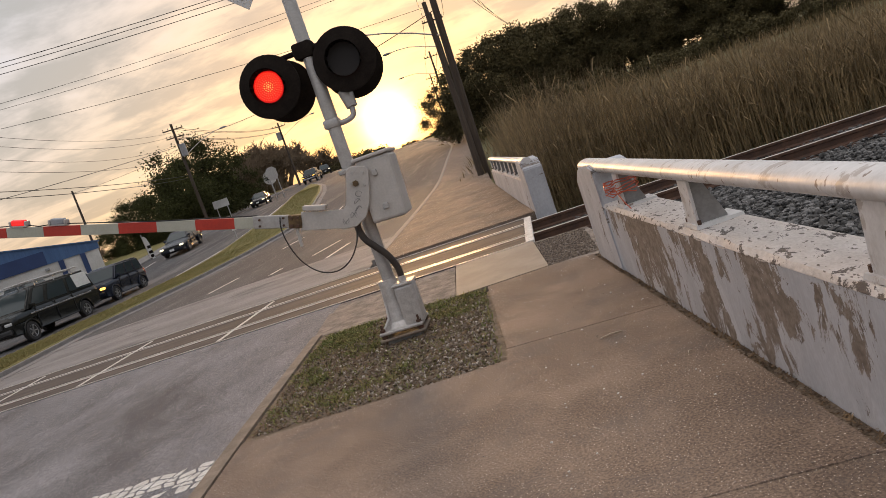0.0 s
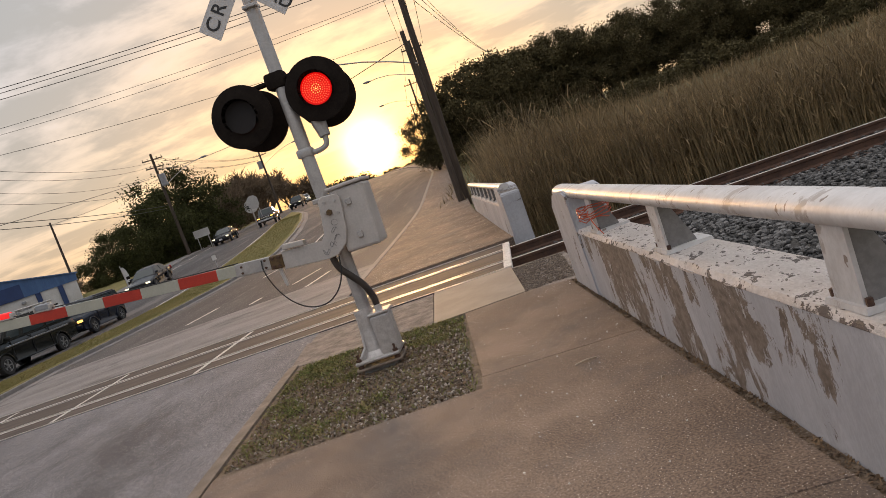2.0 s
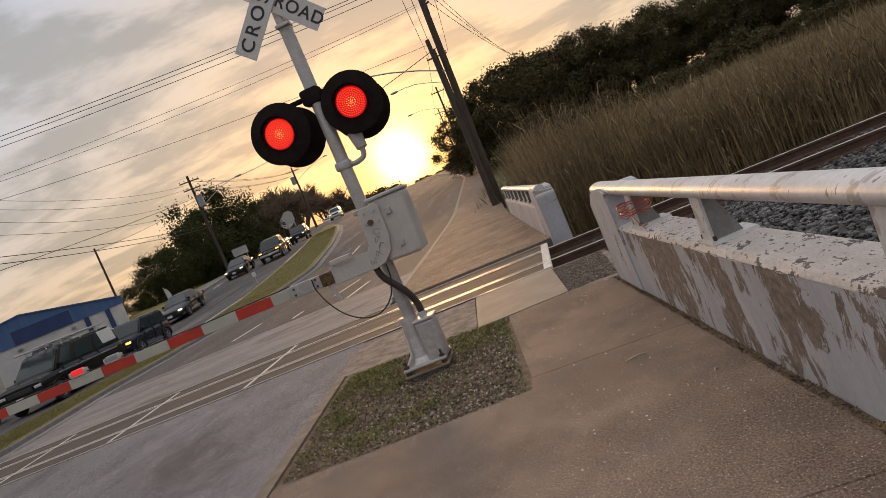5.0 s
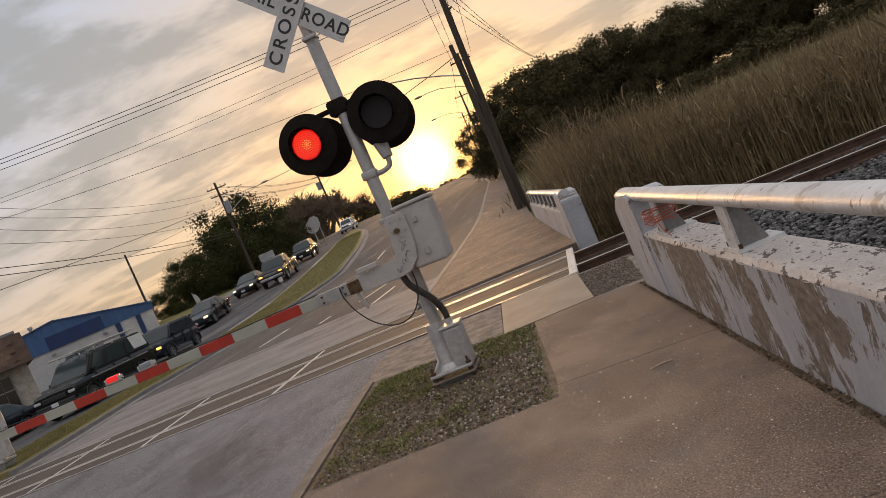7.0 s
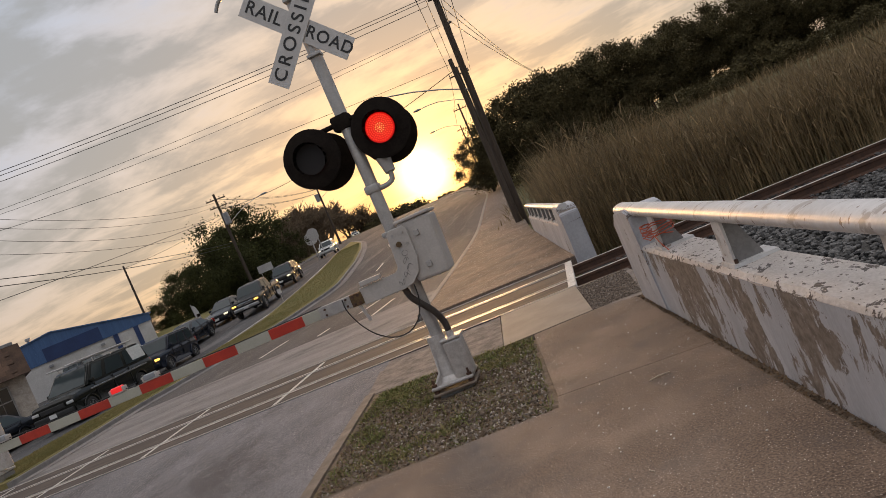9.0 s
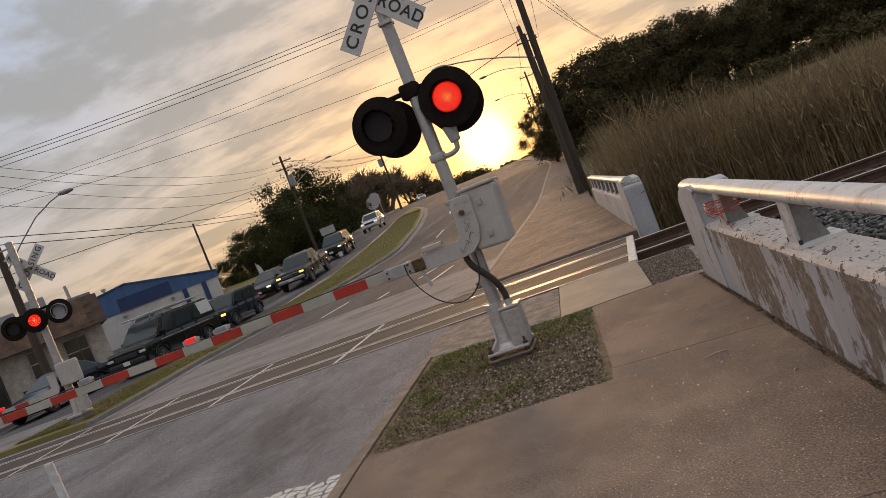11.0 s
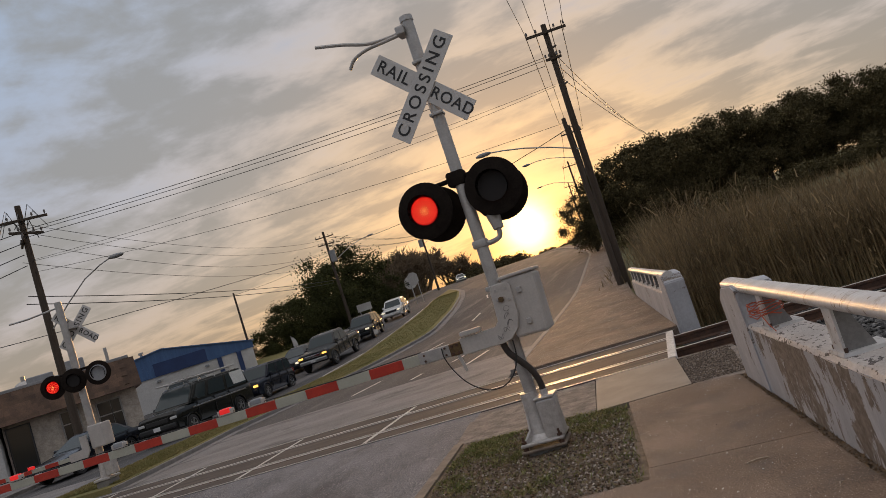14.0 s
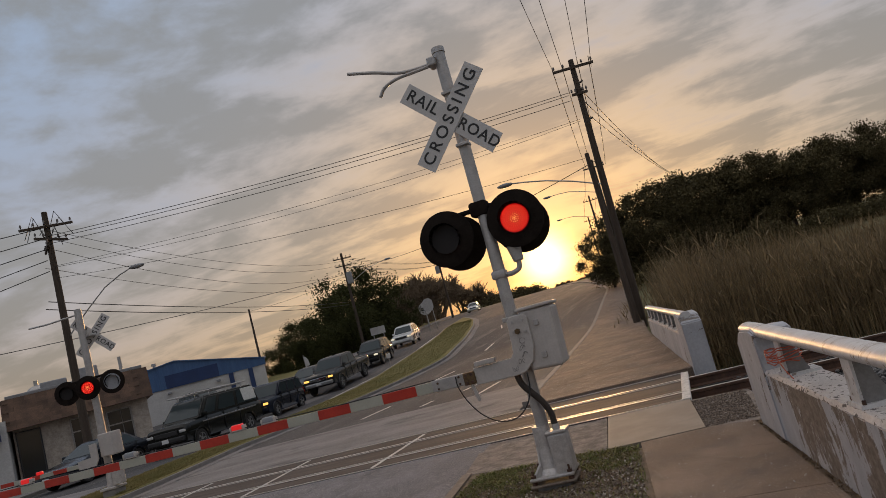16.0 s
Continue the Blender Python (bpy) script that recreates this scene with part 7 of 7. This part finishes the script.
    for z in (1.75, 1.98):
        bm = B()
        box(bm, (0, -0.09, z), (0.9, 0.02, 0.12), 0)
        part("text_bar", bm, M_LETTER, disc)
    # feather banner before the hall
    ob = thing("feather_banner", "white feather banner leaning on its pole", "banner", pose(-28.4, 50.6, 0.9, 0, -2, 30))
    bm = B()
    tube(bm, (0, 0, 0), (0, 0, 2.5), 0.03, n=8)
    part("pole", bm, M_GALV, ob)
    bm = B()
    prism(bm, [(0.02, 0.35), (0.34, 0.35), (0.34, 1.75), (0.28, 2.1), (0.16, 2.32), (0.02, 2.35)], -0.012, 0.012, "y")
    flag = part("cloth", bm, M_WHITE_WALL, ob, "white printed banner cloth")
    for z, w in ((0.8, 0.3), (1.1, 0.36), (1.5, 0.3)):
        bm = B()
        box(bm, (0.21, -0.016, z), (w * 0.8, 0.006, 0.22), 0)
        part("print_bar", bm, M_BLACK, flag)
    # low shrubs by the hall's wall
    rng = np.random.default_rng(40)
    for x, y, s in ((-36.2, 45.5, 0.8), (-35.2, 46.4, 0.6)):
        ob = thing("shrub", "thin bare shrub before the white wall", "shrub", pose(x, y, hill(x, y) + 0.2))
        bm = B()
        prng = random.Random(int(-x * 10))
        ends = []
        for k in range(4):
            limbs(bm, prng, Vector((0, 0, 0)), Vector((prng.uniform(-0.6, 0.6), prng.uniform(-0.6, 0.6), 1)).normalized(), 0.9 * s, 0.025, 2, ends)
        part("branches", bm, M_TWIG, ob)


build_ground()
build_roads()
build_markings()
build_track()
build_parapets()
build_blue_hall()
build_shop()
build_vent_tank()
build_trees()
build_reeds()
build_grass()
build_ballast()
scatter_stones("dirt_stones", 2600, dirt_spot, 0.012, M_GRIT, "small pale stones lying in the dirt", 15)
scatter_stones("patch_gravel", 3200, gravel_spot, 0.010, M_GRIT, "fine grey gravel by the parapet", 16)
scatter_stones("pale_stones", 2600, dirt_spot, 0.012, M_PALE_STONE, "grey stones lying in the dirt", 17)
scatter_stones("pavement_grit", 900, pavement_spot, 0.0035, M_PALE_STONE, "tiny loose grit on the pavement slabs", 18)
build_small()
build_near_pavement()


# ---- what moves ----
def lane_pose(y, off):
    """A car's pose with its front axle at y, off metres across from the lane's line."""
    x0, x1 = between(LANE, y), between(LANE, y + 2.8)
    z0, z1 = rise(y) - 0.015, rise(y + 2.8) - 0.015
    return pose(x0 + off, y, z0, math.degrees(math.atan2(z1 - z0, 2.8)), 0, math.degrees(math.atan2(x0 - x1, 2.8)))


def flash(unit, on_times, off_times):
    """Turn a lamp unit round in place of switching it: lit face out from each on-time, added dark disc out from each
    off-time.
    """
    events = sorted([(t, 0.0) for t in on_times] + [(t, 180.0) for t in off_times])
    state = events[0][1] if events[0][0] < 0 else 180.0 - events[0][1]
    rows = [(0.0, pose(0, -0.012, 0, 0, 0, state))]
    for t, s in events:
        if t <= 0.1 or t >= 15.85:
            continue
        step = (s - state) / 3
        for k in range(4):
            rows.append((t + (k - 1.5) / 30, pose(0, -0.012, 0, 0, 0, state + step * k)))
        state = s
    rows.append((16.0, pose(0, -0.012, 0, 0, 0, state)))
    walk(unit, rows)


def motions():
    # the gate comes down and rests
    drop = [(0.0, 16.0), (0.5, 13.6), (1.0, 11.1), (1.5, 8.6), (2.0, 6.0), (2.5, 3.4), (3.0, 1.1), (3.4, -0.3), (4.0, 0.1), (5.0, 0.0), (16.0, 0.0)]
    walk(NEAR_ARM, [(t, pose(0.10, -0.23, 1.62, 0, a, 0)) for t, a in drop])
    right_on = (0.15, 1.4, 2.6, 3.8, 4.95, 6.15, 7.4, 8.6, 9.8, 10.93, 12.2, 13.3, 14.6, 15.75)
    left_on = (-0.4, 0.85, 2.1, 3.2, 4.45, 5.6, 6.8, 8.08, 9.2, 10.4, 11.6, 12.75, 13.9, 15.15)
    for units in (NEAR_UNITS, FAR_UNITS):
        flash(units[1], right_on, left_on[1:])
        flash(units[0], left_on, [t + (0.12 if t == 4.95 else 0.0) for t in right_on])
    drives = {
        "sedan": (-3.0, [(0, 46.8), (1, 45.3), (2, 44.2), (3, 43.3), (4, 42.6), (5, 42.0), (7.5, 41.0), (8, 40.3), (9.5, 37.2), (11, 35.0), (13, 34.4), (16, 34.0)]),
        "sedan_b": (-3.0, [(0, 78), (1, 73.5), (2, 69), (3, 64), (4, 60.2), (5, 58.2), (7.5, 50.6), (8, 49), (9.5, 44.6), (11, 41.6), (13, 40.8), (16, 40.3)]),
        "pickup": (0.1, [(0, 100), (1, 90), (2, 79.5), (3, 73), (4, 67), (5, 60), (7.5, 48.2), (8, 46.5), (11, 39.8), (13, 38.6), (16, 37.6)]),
        "suv": (0.0, [(0, 122), (2, 104), (4, 86), (5, 76.5), (7.5, 60.2), (8, 57.8), (9.5, 53.2), (11, 50.2), (13, 48.2), (16, 46.6)]),
        "white": (0.0, [(0, 152), (2, 136), (4, 118), (5, 108), (7.5, 93), (8, 89), (9.5, 77), (11, 68), (13, 61.5), (16, 58.5)]),
        "last": (0.0, [(0, 168.5), (8, 160), (11, 145), (16, 108)]),
    }
    for key, (off, rows) in drives.items():
        walk(CARS[key], [(t, lane_pose(y, off)) for t, y in rows])


motions()
